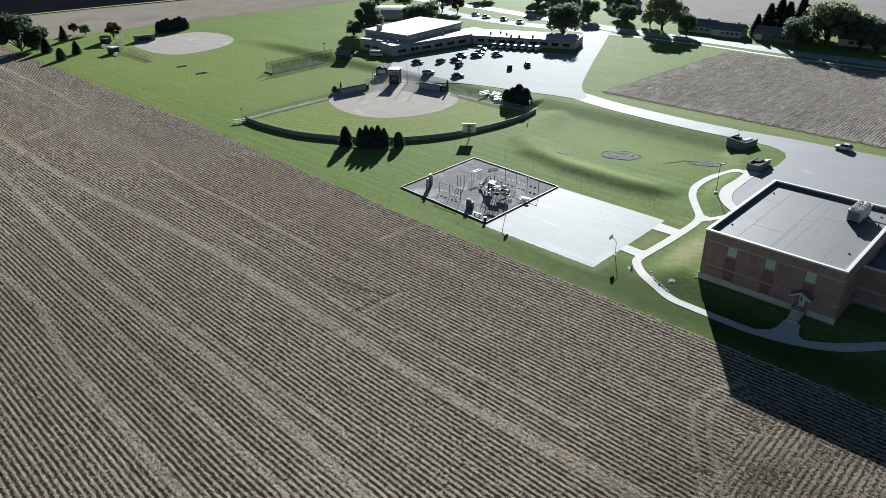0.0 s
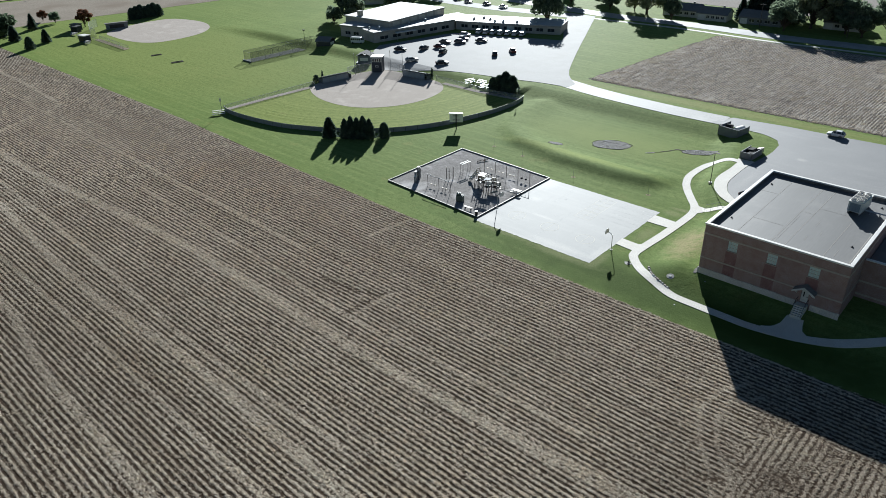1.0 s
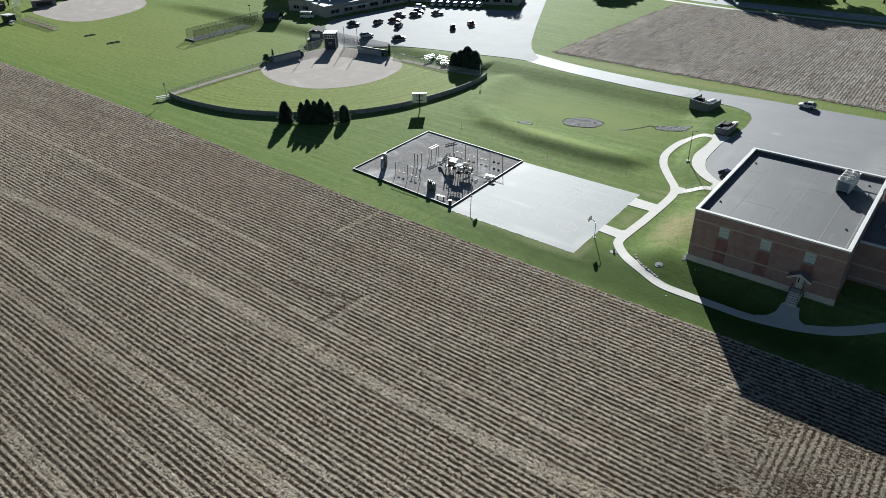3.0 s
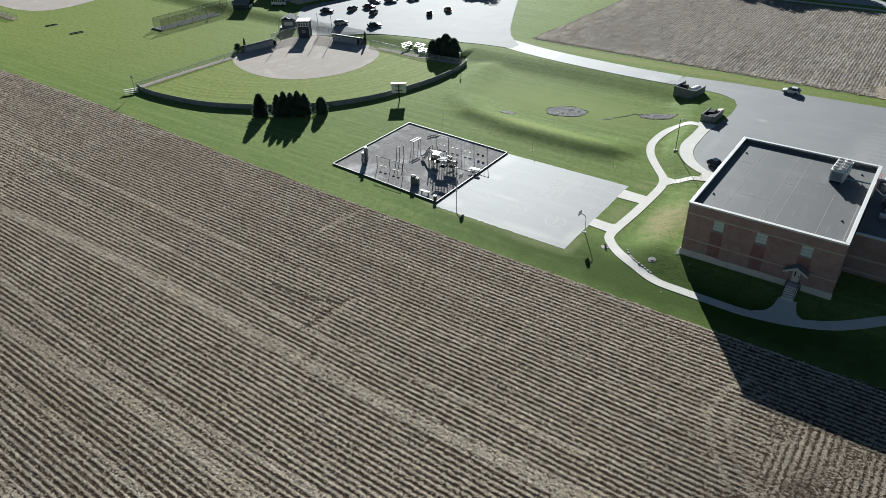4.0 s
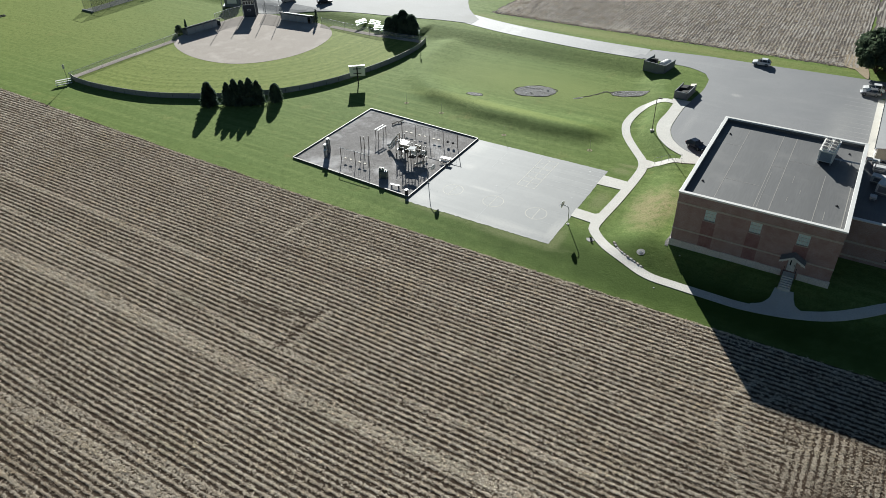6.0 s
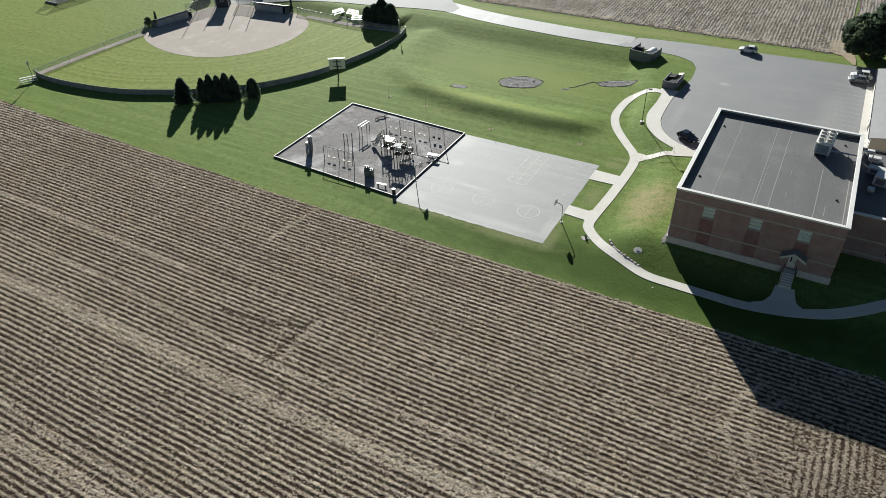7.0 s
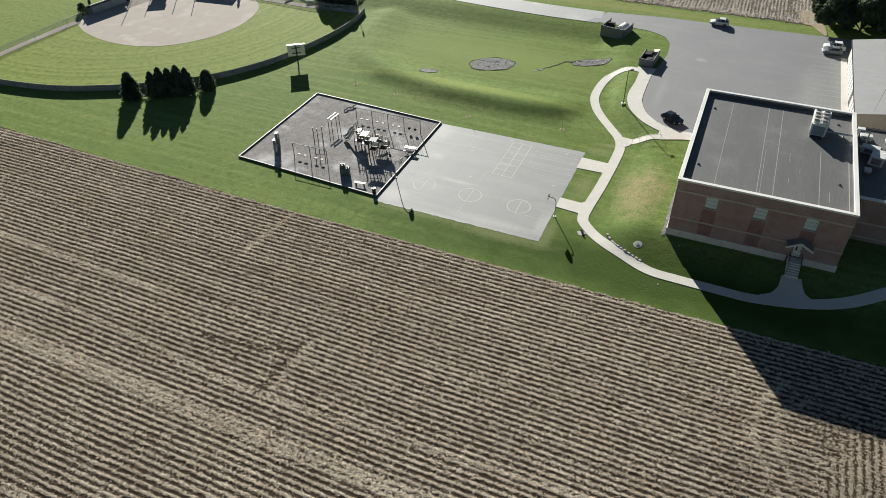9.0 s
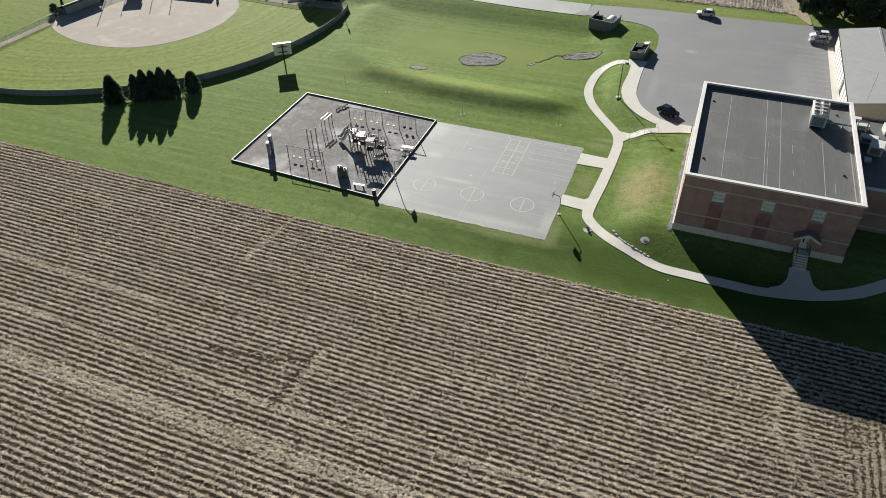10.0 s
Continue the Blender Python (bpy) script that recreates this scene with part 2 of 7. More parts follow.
def court_material():
    """Old asphalt, bleached, with long pale streaks where water and sweeping ran across it."""
    mat, nt, b = blank("court_asphalt", 0.70, 0.0, 0.40)
    col = mix_color(nt, ramp(nt, noise_at(nt, 6.0, 4), 0.3, 0.7), (0.212, 0.213, 0.207), (0.252, 0.252, 0.244))
    streak = ramp(nt, noise_at(nt, 1.5, 4, (0.10, 1.0, 1.0)), 0.48, 0.70)
    col = mix_color(nt, times(nt, streak, 0.6), col, (0.315, 0.312, 0.297))
    col = mix_color(nt, times(nt, ramp(nt, noise_at(nt, 1.1, 4, (1.0, 0.12, 1.0)), 0.55, 0.72), 0.35), col, (0.175, 0.178, 0.176))
    for centre, size in (((-41.5, 16), (2.5, 4.0)), ((-39, 8.5), (1.6, 1.2)), ((-24, -5.4), (8, 1.2)), ((-17.2, -3.0), (0.9, 3.5)), ((-29.5, -7.2), (15, 0.9)), ((-40.5, -4.5), (2.5, 2.2)), ((-33, 2.6), (3.0, 0.5)), ((-16.4, -2.5), (0.55, 5.0))):
        col = mix_color(nt, times(nt, zone(nt, centre, size, 1.1, 0.3), 0.65), col, (0.40, 0.385, 0.355))
    grit = noise_at(nt, 0.2, 3)
    col = mix_color(nt, times(nt, ramp(nt, grit, 0.60, 0.30), 0.6), col, (0.165, 0.166, 0.162))
    nt.links.new(col, b.inputs["Base Color"])
    add_bump(nt, b, grit, 0.2, 0.006)
    return mat


def screen_material(name, c, clear):
    """A woven net or wire mesh, seen through in part."""
    mat, nt, b = blank(name, 0.6, 0.0)
    b.inputs["Base Color"].default_value = (*c, 1)
    tr = nt.nodes.new("ShaderNodeBsdfTransparent")
    mx = nt.nodes.new("ShaderNodeMixShader")
    fac = ramp(nt, noise_at(nt, 0.4, 3), 0.2, 0.8)
    k = nt.nodes.new("ShaderNodeMapRange")
    k.inputs[3].default_value, k.inputs[4].default_value = clear - 0.08, clear + 0.08
    nt.links.new(fac, k.inputs[0])
    nt.links.new(k.outputs[0], mx.inputs[0])
    nt.links.new(b.outputs[0], mx.inputs[1])
    nt.links.new(tr.outputs[0], mx.inputs[2])
    nt.links.new(mx.outputs[0], nt.nodes["Material Output"].inputs[0])
    return mat


def leaf_material(name, a, b2, through=0.5):
    mat, nt, b = blank(name, 0.85, 0.0, 0.08)
    geo = nt.nodes.new("ShaderNodeNewGeometry")
    col = mix_color(nt, geo.outputs["Random Per Island"], a, b2)
    col = mix_color(nt, ramp(nt, noise_at(nt, 1.6, 3), 0.4, 0.7), col, tuple(0.6 * v for v in a))
    nt.links.new(col, b.inputs["Base Color"])
    tl = nt.nodes.new("ShaderNodeBsdfTranslucent")
    nt.links.new(col, tl.inputs[0])
    mx = nt.nodes.new("ShaderNodeMixShader")
    mx.inputs[0].default_value = through
    nt.links.new(b.outputs[0], mx.inputs[1])
    nt.links.new(tl.outputs[0], mx.inputs[2])
    nt.links.new(mx.outputs[0], nt.nodes["Material Output"].inputs[0])
    return mat


def residue_material():
    """Dry corn leaves: each piece its own tone, paler or browner along the harvester's passes."""
    mat, nt, b = blank("corn_leaf", 0.9, 0.0, 0.08)
    geo = nt.nodes.new("ShaderNodeNewGeometry")
    col = mix_color(nt, geo.outputs["Random Per Island"], (1.0, 0.90, 0.73), (0.46, 0.362, 0.262))
    band = noise_at(nt, 2.6, 3, (0.03, 1.0, 1.0))
    col = mix_color(nt, ramp(nt, band, 0.52, 0.72), col, (0.40, 0.315, 0.24))
    col = mix_color(nt, ramp(nt, noise_at(nt, 5.0, 4, (0.12, 1.0, 1.0)), 0.62, 0.80), col, (0.50, 0.47, 0.31))
    col = mix_color(nt, times(nt, ramp(nt, noise_at(nt, 11.0, 5), 0.50, 0.68), 0.6), col, (0.70, 0.57, 0.39))
    col = mix_color(nt, times(nt, ramp(nt, noise_at(nt, 0.34, 3), 0.54, 0.36), 0.55), col, (0.24, 0.185, 0.135))
    col = browner_ends(nt, col)
    nt.links.new(col, b.inputs["Base Color"])
    tl = nt.nodes.new("ShaderNodeBsdfTranslucent")
    nt.links.new(col, tl.inputs[0])
    mx = nt.nodes.new("ShaderNodeMixShader")
    mx.inputs[0].default_value = 0.30
    nt.links.new(b.outputs[0], mx.inputs[1])
    nt.links.new(tl.outputs[0], mx.inputs[2])
    nt.links.new(mx.outputs[0], nt.nodes["Material Output"].inputs[0])
    return mat


M_GRASS = grass_material()
M_FIELD = field_material("corn_residue")
# soil and straw greyed to put distance haze into the colour
M_FIELDHIGH = field_material("corn_residue_grey", 1.46, 0.07, (1.0, 0.035, 1.0), (0.088, 0.075, 0.067), (0.51, 0.47, 0.41), (0.66, 0.615, 0.545))
M_LEAFBIT = residue_material()
M_STUBBLE = surf("far_stubble", (0.30, 0.26, 0.215), (0.38, 0.335, 0.28), 12.0, 0.8, 1.0, stain=(0.25, 0.21, 0.17), stain_size=25, spec=0.0, bump=0.6, dist=0.2)
M_ASPHALT = asphalt_material()
M_LOT = surf("old_asphalt", (0.29, 0.288, 0.283), (0.36, 0.355, 0.343), 8.0, 0.3, 0.74, spec=0.35, stain=(0.41, 0.40, 0.38), stain_size=10, bump=0.3, dist=0.01)
M_COURT = court_material()
M_CONCRETE = surf("concrete", (0.56, 0.53, 0.47), (0.64, 0.61, 0.55), 2.5, 0.12, 0.75, stain=(0.50, 0.46, 0.40), stain_size=4, bump=0.2, dist=0.006)
M_ROADPALE = surf("pale_road", (0.26, 0.257, 0.25), (0.31, 0.305, 0.30), 5.0, 0.3, 0.77, spec=0.13, stain=(0.23, 0.225, 0.21), stain_size=12)
M_DIRT = surf("infield_dirt", (0.40, 0.345, 0.30), (0.46, 0.405, 0.355), 4.0, 0.15, 0.9, stain=(0.50, 0.445, 0.395), stain_size=6, bump=0.2, dist=0.01)
# dark soil of the gullies, also the painted shade round the drain beds
M_CRACK = surf("dark_soil_and_shade", (0.060, 0.055, 0.042), (0.095, 0.085, 0.065), 0.8, 0.12, 0.9)
M_BARE = surf("bare_earth", (0.34, 0.27, 0.18), (0.42, 0.34, 0.24), 2.0, 0.2, 0.9, bump=0.3, dist=0.02)
M_MULCH = surf("mulch", (0.255, 0.238, 0.226), (0.385, 0.364, 0.350), 1.6, 0.16, 0.95, stain=(0.53, 0.51, 0.50), stain_size=5.5, bump=0.9, dist=0.06, grain=0.42)
M_ROCK = surf("riprap", (0.20, 0.195, 0.185), (0.34, 0.33, 0.315), 0.9, 0.22, 0.9, bump=0.9, dist=0.10, grain=0.45, stain=(0.14, 0.135, 0.115), stain_size=1.6)
M_ROCKPALE = surf("pale_stone", (0.42, 0.41, 0.39), (0.55, 0.535, 0.51), 0.6, 0.1, 0.9, bump=0.4, dist=0.03)
M_BRICK = brick_material("brown_brick", (0.285, 0.172, 0.158), (0.345, 0.222, 0.205), (0.38, 0.33, 0.31))
M_BRICKRED = brick_material("red_brick", (0.205, 0.098, 0.094), (0.255, 0.125, 0.120), (0.30, 0.225, 0.215))
M_BRICKPALE = brick_material("pale_brick", (0.38, 0.35, 0.315), (0.45, 0.415, 0.37), (0.48, 0.46, 0.43))
M_STONE = surf("cast_stone", (0.42, 0.36, 0.31), (0.52, 0.45, 0.39), 1.0, 0.1, 0.8, bump=0.2, dist=0.01)
M_LIMESTONE = surf("limestone", (0.62, 0.565, 0.52), (0.72, 0.665, 0.62), 1.3, 0.12, 0.85, bump=0.4, dist=0.02)
M_COPING = surf("coping_metal", (0.70, 0.68, 0.64), (0.78, 0.76, 0.72), 3.0, 0.2, 0.5, stain=(0.64, 0.62, 0.58), grain=0.9)
M_ROOF = surf("roof_membrane", (0.104, 0.102, 0.100), (0.134, 0.131, 0.128), 1.6, 0.25, 0.58, stain=(0.158, 0.152, 0.145), stain_size=6, grain=0.85, bump=0.15, dist=0.01, stretch=(1.0, 0.10, 1.0))
M_ROOFWHITE = surf("pale_roof", (0.42, 0.41, 0.39), (0.52, 0.51, 0.48), 6.0, 0.4, 0.6, stain=(0.36, 0.35, 0.33), stain_size=8)
M_ROOFMETAL = surf("metal_roof", (0.27, 0.268, 0.265), (0.31, 0.307, 0.30), 6.0, 0.9, 0.55, 0.1, stain=(0.25, 0.245, 0.24), grain=0.92)
M_SHINGLE = surf("shingle", (0.17, 0.17, 0.175), (0.23, 0.225, 0.22), 1.5, 0.15, 0.9, bump=0.4)
M_SEAM = surf("seam_tape", (0.32, 0.30, 0.275), (0.39, 0.37, 0.34), 0.8, 0.1, 0.8)
M_WHITE = paint("white_paint", (0.78, 0.77, 0.74), 0.5)
M_LINE = surf("line_paint", (0.60, 0.57, 0.48), (0.46, 0.44, 0.38), 0.6, 0.1, 0.75)
M_LINEDULL = surf("worn_line_paint", (0.50, 0.50, 0.48), (0.36, 0.36, 0.35), 0.6, 0.1, 0.75)
M_OFFWHITE = paint("offwhite_siding", (0.66, 0.64, 0.58), 0.6)
M_GREY = paint("grey_metal", (0.33, 0.34, 0.35), 0.4, 0.5)
M_GALV = paint("galvanised_steel", (0.50, 0.51, 0.52), 0.35, 0.8)
M_DARK = paint("dark_steel", (0.035, 0.035, 0.038), 0.5, 0.3)
M_BLACK = paint("black_rubber", (0.022, 0.022, 0.023), 0.8)
M_BROWN = paint("brown_steel", (0.075, 0.050, 0.038), 0.5)
M_NAVY = paint("navy_siding", (0.045, 0.052, 0.070), 0.6)
M_SLATE = paint("slate_siding", (0.20, 0.215, 0.235), 0.7)
M_GREENBOX = paint("green_plastic", (0.10, 0.13, 0.115), 0.5)
M_TAN = paint("tan_plastic", (0.52, 0.46, 0.36), 0.45)
M_WOOD = surf("weathered_timber", (0.085, 0.075, 0.07), (0.14, 0.125, 0.115), 0.8, 0.06, 0.85, bump=0.3, stretch=(1, 1, 4))
M_WOODTAN = surf("bench_timber", (0.55, 0.47, 0.37), (0.64, 0.56, 0.45), 0.6, 0.06, 0.7)
M_BORDER = surf("border_timber", (0.10, 0.09, 0.085), (0.16, 0.145, 0.135), 1.2, 0.1, 0.8)
M_BORDERTOP = surf("pale_border_cap", (0.36, 0.34, 0.31), (0.45, 0.42, 0.38), 1.2, 0.1, 0.6)
M_SCREEN = surf("windscreen", (0.23, 0.236, 0.25), (0.28, 0.283, 0.29), 2.5, 0.1, 0.75, stain=(0.33, 0.325, 0.32), stain_size=3)
M_CHAIN = screen_material("chain_link", (0.42, 0.43, 0.43), 0.80)
M_NET = screen_material("netting", (0.10, 0.10, 0.10), 0.78)
M_BARK = surf("bark", (0.07, 0.055, 0.042), (0.12, 0.095, 0.075), 0.5, 0.06, 0.9, bump=0.6)
# evergreen, green and olive foliage lightened, painting distance haze into the colour
M_SPRUCE = leaf_material("spruce_needles", (0.068, 0.100, 0.082), (0.130, 0.168, 0.128))
M_ARBOR = leaf_material("arborvitae_foliage", (0.070, 0.104, 0.080), (0.130, 0.168, 0.122))
M_MAPLE = leaf_material("green_leaves", (0.15, 0.20, 0.135), (0.28, 0.33, 0.22), 0.65)
M_OLIVE = leaf_material("olive_leaves", (0.30, 0.32, 0.20), (0.50, 0.51, 0.34), 0.68)
M_DARKLEAF = leaf_material("dark_leaves", (0.066, 0.096, 0.062), (0.13, 0.165, 0.098))
M_RUST = leaf_material("rust_leaves", (0.16, 0.075, 0.05), (0.24, 0.125, 0.075))
M_TURF = surf("worn_turf", (0.16, 0.17, 0.15), (0.22, 0.23, 0.20), 2.0, 0.15, 0.9)
M_SOILDARK = surf("dark_soil", (0.008, 0.009, 0.013), (0.014, 0.014, 0.019), 20.0, 0.8, 1.0, spec=0.0)
M_SOILBROWN = surf("tilled_soil", (0.235, 0.205, 0.185), (0.29, 0.255, 0.23), 14.0, 0.8, 0.95)
M_TYRE = paint("tyre_rubber", (0.02, 0.02, 0.02), 0.9)
M_RIM = paint("rim_alloy", (0.5, 0.5, 0.5), 0.3, 0.9)
M_LAMPRED = paint("tail_light", (0.35, 0.02, 0.015), 0.2)
M_LAMPCLEAR = paint("head_light", (0.75, 0.75, 0.72), 0.1)


def glass_material(name, c):
    mat, nt, b = blank(name, 0.06, 0.0, 0.6)
    b.inputs["Base Color"].default_value = (*c, 1)
    return mat


M_GLASS = glass_material("dark_glass", (0.025, 0.03, 0.035))
M_GLASSBLOCK = surf("glass_block", (0.60, 0.73, 0.71), (0.70, 0.80, 0.78), 0.5, 0.12, 0.2)


# ---------------- mesh helpers ----------------
def box(bm, x0, y0, z0, x1, y1, z1, bevel=0.0):
    v = [bm.verts.new(p) for p in ((x0, y0, z0), (x1, y0, z0), (x1, y1, z0), (x0, y1, z0), (x0, y0, z1), (x1, y0, z1), (x1, y1, z1), (x0, y1, z1))]
    f = [bm.faces.new([v[i] for i in q]) for q in ((3, 2, 1, 0), (4, 5, 6, 7), (0, 1, 5, 4), (1, 2, 6, 5), (2, 3, 7, 6), (3, 0, 4, 7))]
    if bevel:
        edges = {e for q in f for e in q.edges}
        bmesh.ops.bevel(bm, geom=list(edges), offset=bevel, segments=2, affect="EDGES", profile=0.5)
    return bm


def boxed(*args, **kw):
    return box(bmesh.new(), *args, **kw)


def prism(bm, outline, lo, hi, axis="z"):
    """A closed outline drawn out along an axis. The outline's two numbers are the other axes in order."""
    def at(p, k):
        return {"z": (p[0], p[1], k), "y": (p[0], k, p[1]), "x": (k, p[0], p[1])}[axis]
    a = [bm.verts.new(at(p, lo)) for p in outline]
    b = [bm.verts.new(at(p, hi)) for p in outline]
    n = len(a)
    bm.faces.new(a[::-1])
    bm.faces.new(b)
    for i in range(n):
        bm.faces.new((a[i], a[(i + 1) % n], b[(i + 1) % n], b[i]))
    bmesh.ops.recalc_face_normals(bm, faces=bm.faces)
    return bm


def tube(bm, p, q, r, r2=None, n=8):
    p, q = Vector(p), Vector(q)
    r2 = r if r2 is None else r2
    d = (q - p).normalized()
    u = d.orthogonal().normalized()
    w = d.cross(u)
    ring = [[bm.verts.new(c + k * (math.cos(a) * u + math.sin(a) * w)) for a in [2 * math.pi * i / n for i in range(n)]] for c, k in ((p, r), (q, r2))]
    for i in range(n):
        bm.faces.new((ring[0][i], ring[0][(i + 1) % n], ring[1][(i + 1) % n], ring[1][i]))
    bm.faces.new(ring[0][::-1])
    bm.faces.new(ring[1])
    return bm


def tubed(pts, r, n=8):
    bm = bmesh.new()
    for p, q in zip(pts, pts[1:]):
        tube(bm, p, q, r, n=n)
    return bm


def torus(bm, centre, big, small, n=24, k=6, squash=1.0):
    rows = []
    for i in range(n):
        a = 2 * math.pi * i / n
        rows.append([bm.verts.new((centre[0] + (big + small * math.cos(b)) * math.cos(a), centre[1] + (big + small * math.cos(b)) * math.sin(a), centre[2] + squash * small * math.sin(b))) for b in [2 * math.pi * j / k for j in range(k)]])
    for i in range(n):
        for j in range(k):
            bm.faces.new((rows[i][j], rows[(i + 1) % n][j], rows[(i + 1) % n][(j + 1) % k], rows[i][(j + 1) % k]))
    return bm


def mesh_of(name, bm, material, smooth_shade=False):
    me = bpy.data.meshes.new(name)
    bm.to_mesh(me)
    bm.free()
    me.materials.append(material)
    if smooth_shade:
        me.shade_smooth()
    return me


def part(name, bm, material, parent, label="", smooth_shade=False):
    ob = new(name, mesh_of(name, bm, material, smooth_shade))
    ob.parent = parent
    return tagged(ob, label)


def thing(name, label, category, x, y, z=None, turn=0.0, group="", kind=""):
    ob = new(name)
    ob.empty_display_size = 0.5
    ob.matrix_basis = pose(x, y, land(x, y) if z is None else z, 0, 0, turn)
    return tagged(ob, label, category, group, kind)


def single(name, bm, material, label, category, x=0.0, y=0.0, z=0.0, turn=0.0, group="", kind="", smooth_shade=False):
    ob = new(name, mesh_of(name, bm, material, smooth_shade))
    ob.matrix_basis = pose(x, y, z, 0, 0, turn)
    return tagged(ob, label, category, group, kind)


def spline(pts, closed=False, step=1.0):
    """Catmull-Rom through a few control points."""
    n = len(pts)
    out = []
    for i in range(n if closed else n - 1):
        p = [pts[(i + k) % n] if closed else pts[min(n - 1, max(0, i + k))] for k in (-1, 0, 1, 2)]
        m = max(1, int(math.dist(p[1], p[2]) / step))
        for j in range(m):
            t = j / m
            out.append(tuple(0.5 * (2 * p[1][c] + (p[2][c] - p[0][c]) * t + (2 * p[0][c] - 5 * p[1][c] + 4 * p[2][c] - p[3][c]) * t * t + (3 * p[1][c] - p[0][c] - 3 * p[2][c] + p[3][c]) * t ** 3) for c in (0, 1)))
    if not closed:
        out.append(tuple(pts[-1]))
    return out


# ---------------- the lie of the land ----------------
def smooth(a, b, v):
    k = min(1.0, max(0.0, (v - a) / (b - a)))
    return k * k * (3 - 2 * k)


def between(table, v):
    """A broken line through (v, value) pairs."""
    for (a, fa), (b, fb) in zip(table, table[1:]):
        if v <= b:
            return fa + (fb - fa) * max(0.0, (v - a) / (b - a))
    return table[-1][1]


RIDGE = [(-76, 63), (-74.5, 50), (-70, 40), (-62, 34.0), (-48, 30.6), (-34, 30.3), (-25, 31.0), (-18, 33.0)]
FOOT = [(18, -10.0), (24, -10.2), (27, -11.6), (31, -14.4), (36, -17.1), (40, -18.2), (46, -18.6), (50, -20.0), (54, -23.0), (62, -26.0)]
BROW = [(18, -3.0), (21, -3.6), (24, -5.6), (27, -6.6), (30, -9.0), (34, -12.0), (40, -14.4), (44, -14.8), (50, -14.6), (54, -16.0), (62, -18.0)]


def ridge_distance(x, y):
    """The distance to the bank's crest, and whether the point lies on its basin side."""
    best, inside = 1e9, False
    for (ax, ay), (bx, by) in zip(RIDGE, RIDGE[1:]):
        dx, dy = bx - ax, by - ay
        k = min(1, max(0, ((x - ax) * dx + (y - ay) * dy) / (dx * dx + dy * dy)))
        px, py = ax + k * dx, ay + k * dy
        d = math.hypot(x - px, y - py)
        if d < best:
            best, inside = d, dx * (y - ay) - dy * (x - ax) > 0
    return best, inside


def land(x, y):
    """The ground's height: low lawns, a higher yard, lot and drive, and the bank round the grass basin."""
    if x < -85:
        north = smooth(61, 69, y) * smooth(-260, -210, x)
    else:
        north = smooth(62, 73, y)
    yard = smooth(between(FOOT, y), between(BROW, y), x) * smooth(-7.4, 1.6, y)
    z = 1.4 * max(north, yard)
    if -90 < x < -8 and 18 < y < 75:
        d, inside = ridge_distance(x, y)
        tall = 1.12 * (0.5 + 0.5 * smooth(-74, -60, x)) * (1 - smooth(-27, -18.5, x) * (1 - smooth(44, 50, y)))
        z = max(z, tall * math.exp(-(d / (5.0 if inside else 3.0)) ** 2))
    return z


def drape(name, outline, material, lift, step=3.0, skirt=0.10):
    """A sheet over the ground inside an outline, cut so that it follows the slopes, with an edge that goes down into the ground."""
    bm = bmesh.new()
    vs = [bm.verts.new((x, y, 0)) for x, y in outline]
    es = [bm.edges.new((vs[i], vs[(i + 1) % len(vs)])) for i in range(len(vs))]
    bmesh.ops.triangle_fill(bm, edges=es, use_beauty=True)
    xs, ys = [p[0] for p in outline], [p[1] for p in outline]
    for lo, hi, no in ((min(xs), max(xs), (1, 0, 0)), (min(ys), max(ys), (0, 1, 0))):
        k = lo + step
        while k < hi:
            bmesh.ops.bisect_plane(bm, geom=bm.verts[:] + bm.edges[:] + bm.faces[:], plane_co=Vector(no) * k, plane_no=no)
            k += step
    for f in bm.faces:
        if f.normal.z < 0:
            f.normal_flip()
    rim = [e for e in bm.edges if len(e.link_faces) == 1]
    for v in bm.verts:
        v.co.z = land(v.co.x, v.co.y) + lift
    made = bmesh.ops.extrude_edge_only(bm, edges=rim)
    for v in [g for g in made["geom"] if isinstance(g, bmesh.types.BMVert)]:
        v.co.z -= lift + skirt
    bmesh.ops.recalc_face_normals(bm, faces=bm.faces)
    return bm


def ribbon(name, line, width, lift, closed=False, skirt=0.10, cross=2):
    """A strip of even width along a line, over the ground."""
    bm = bmesh.new()
    n = len(line)
    rows = []
    for i in range(n):
        a = line[(i - 1) % n] if closed or i else line[i]
        b = line[(i + 1) % n] if closed or i < n - 1 else line[i]
        d = Vector((b[0] - a[0], b[1] - a[1])).normalized()
        w = width(i / (n - 1)) if callable(width) else width
        row = []
        for k in range(cross + 1):
            s = (k / cross - 0.5) * w
            x, y = line[i][0] - d.y * s, line[i][1] + d.x * s
            row.append((x, y, land(x, y) + lift))
        row = [(row[0][0], row[0][1], row[0][2] - lift - skirt)] + row + [(row[-1][0], row[-1][1], row[-1][2] - lift - skirt)]
        rows.append([bm.verts.new(p) for p in row])
    for i in range(n if closed else n - 1):
        a, b = rows[i], rows[(i + 1) % n]
        for k in range(len(a) - 1):
            bm.faces.new((a[k], b[k], b[k + 1], a[k + 1]))
    bmesh.ops.recalc_face_normals(bm, faces=bm.faces)
    if sum(f.normal.z for f in bm.faces) < 0:
        bmesh.ops.reverse_faces(bm, faces=bm.faces)
    return bm


def sheet(name, bm, material, label, category, kind="structure"):
    return single(name, bm, material, label, category, kind=kind)


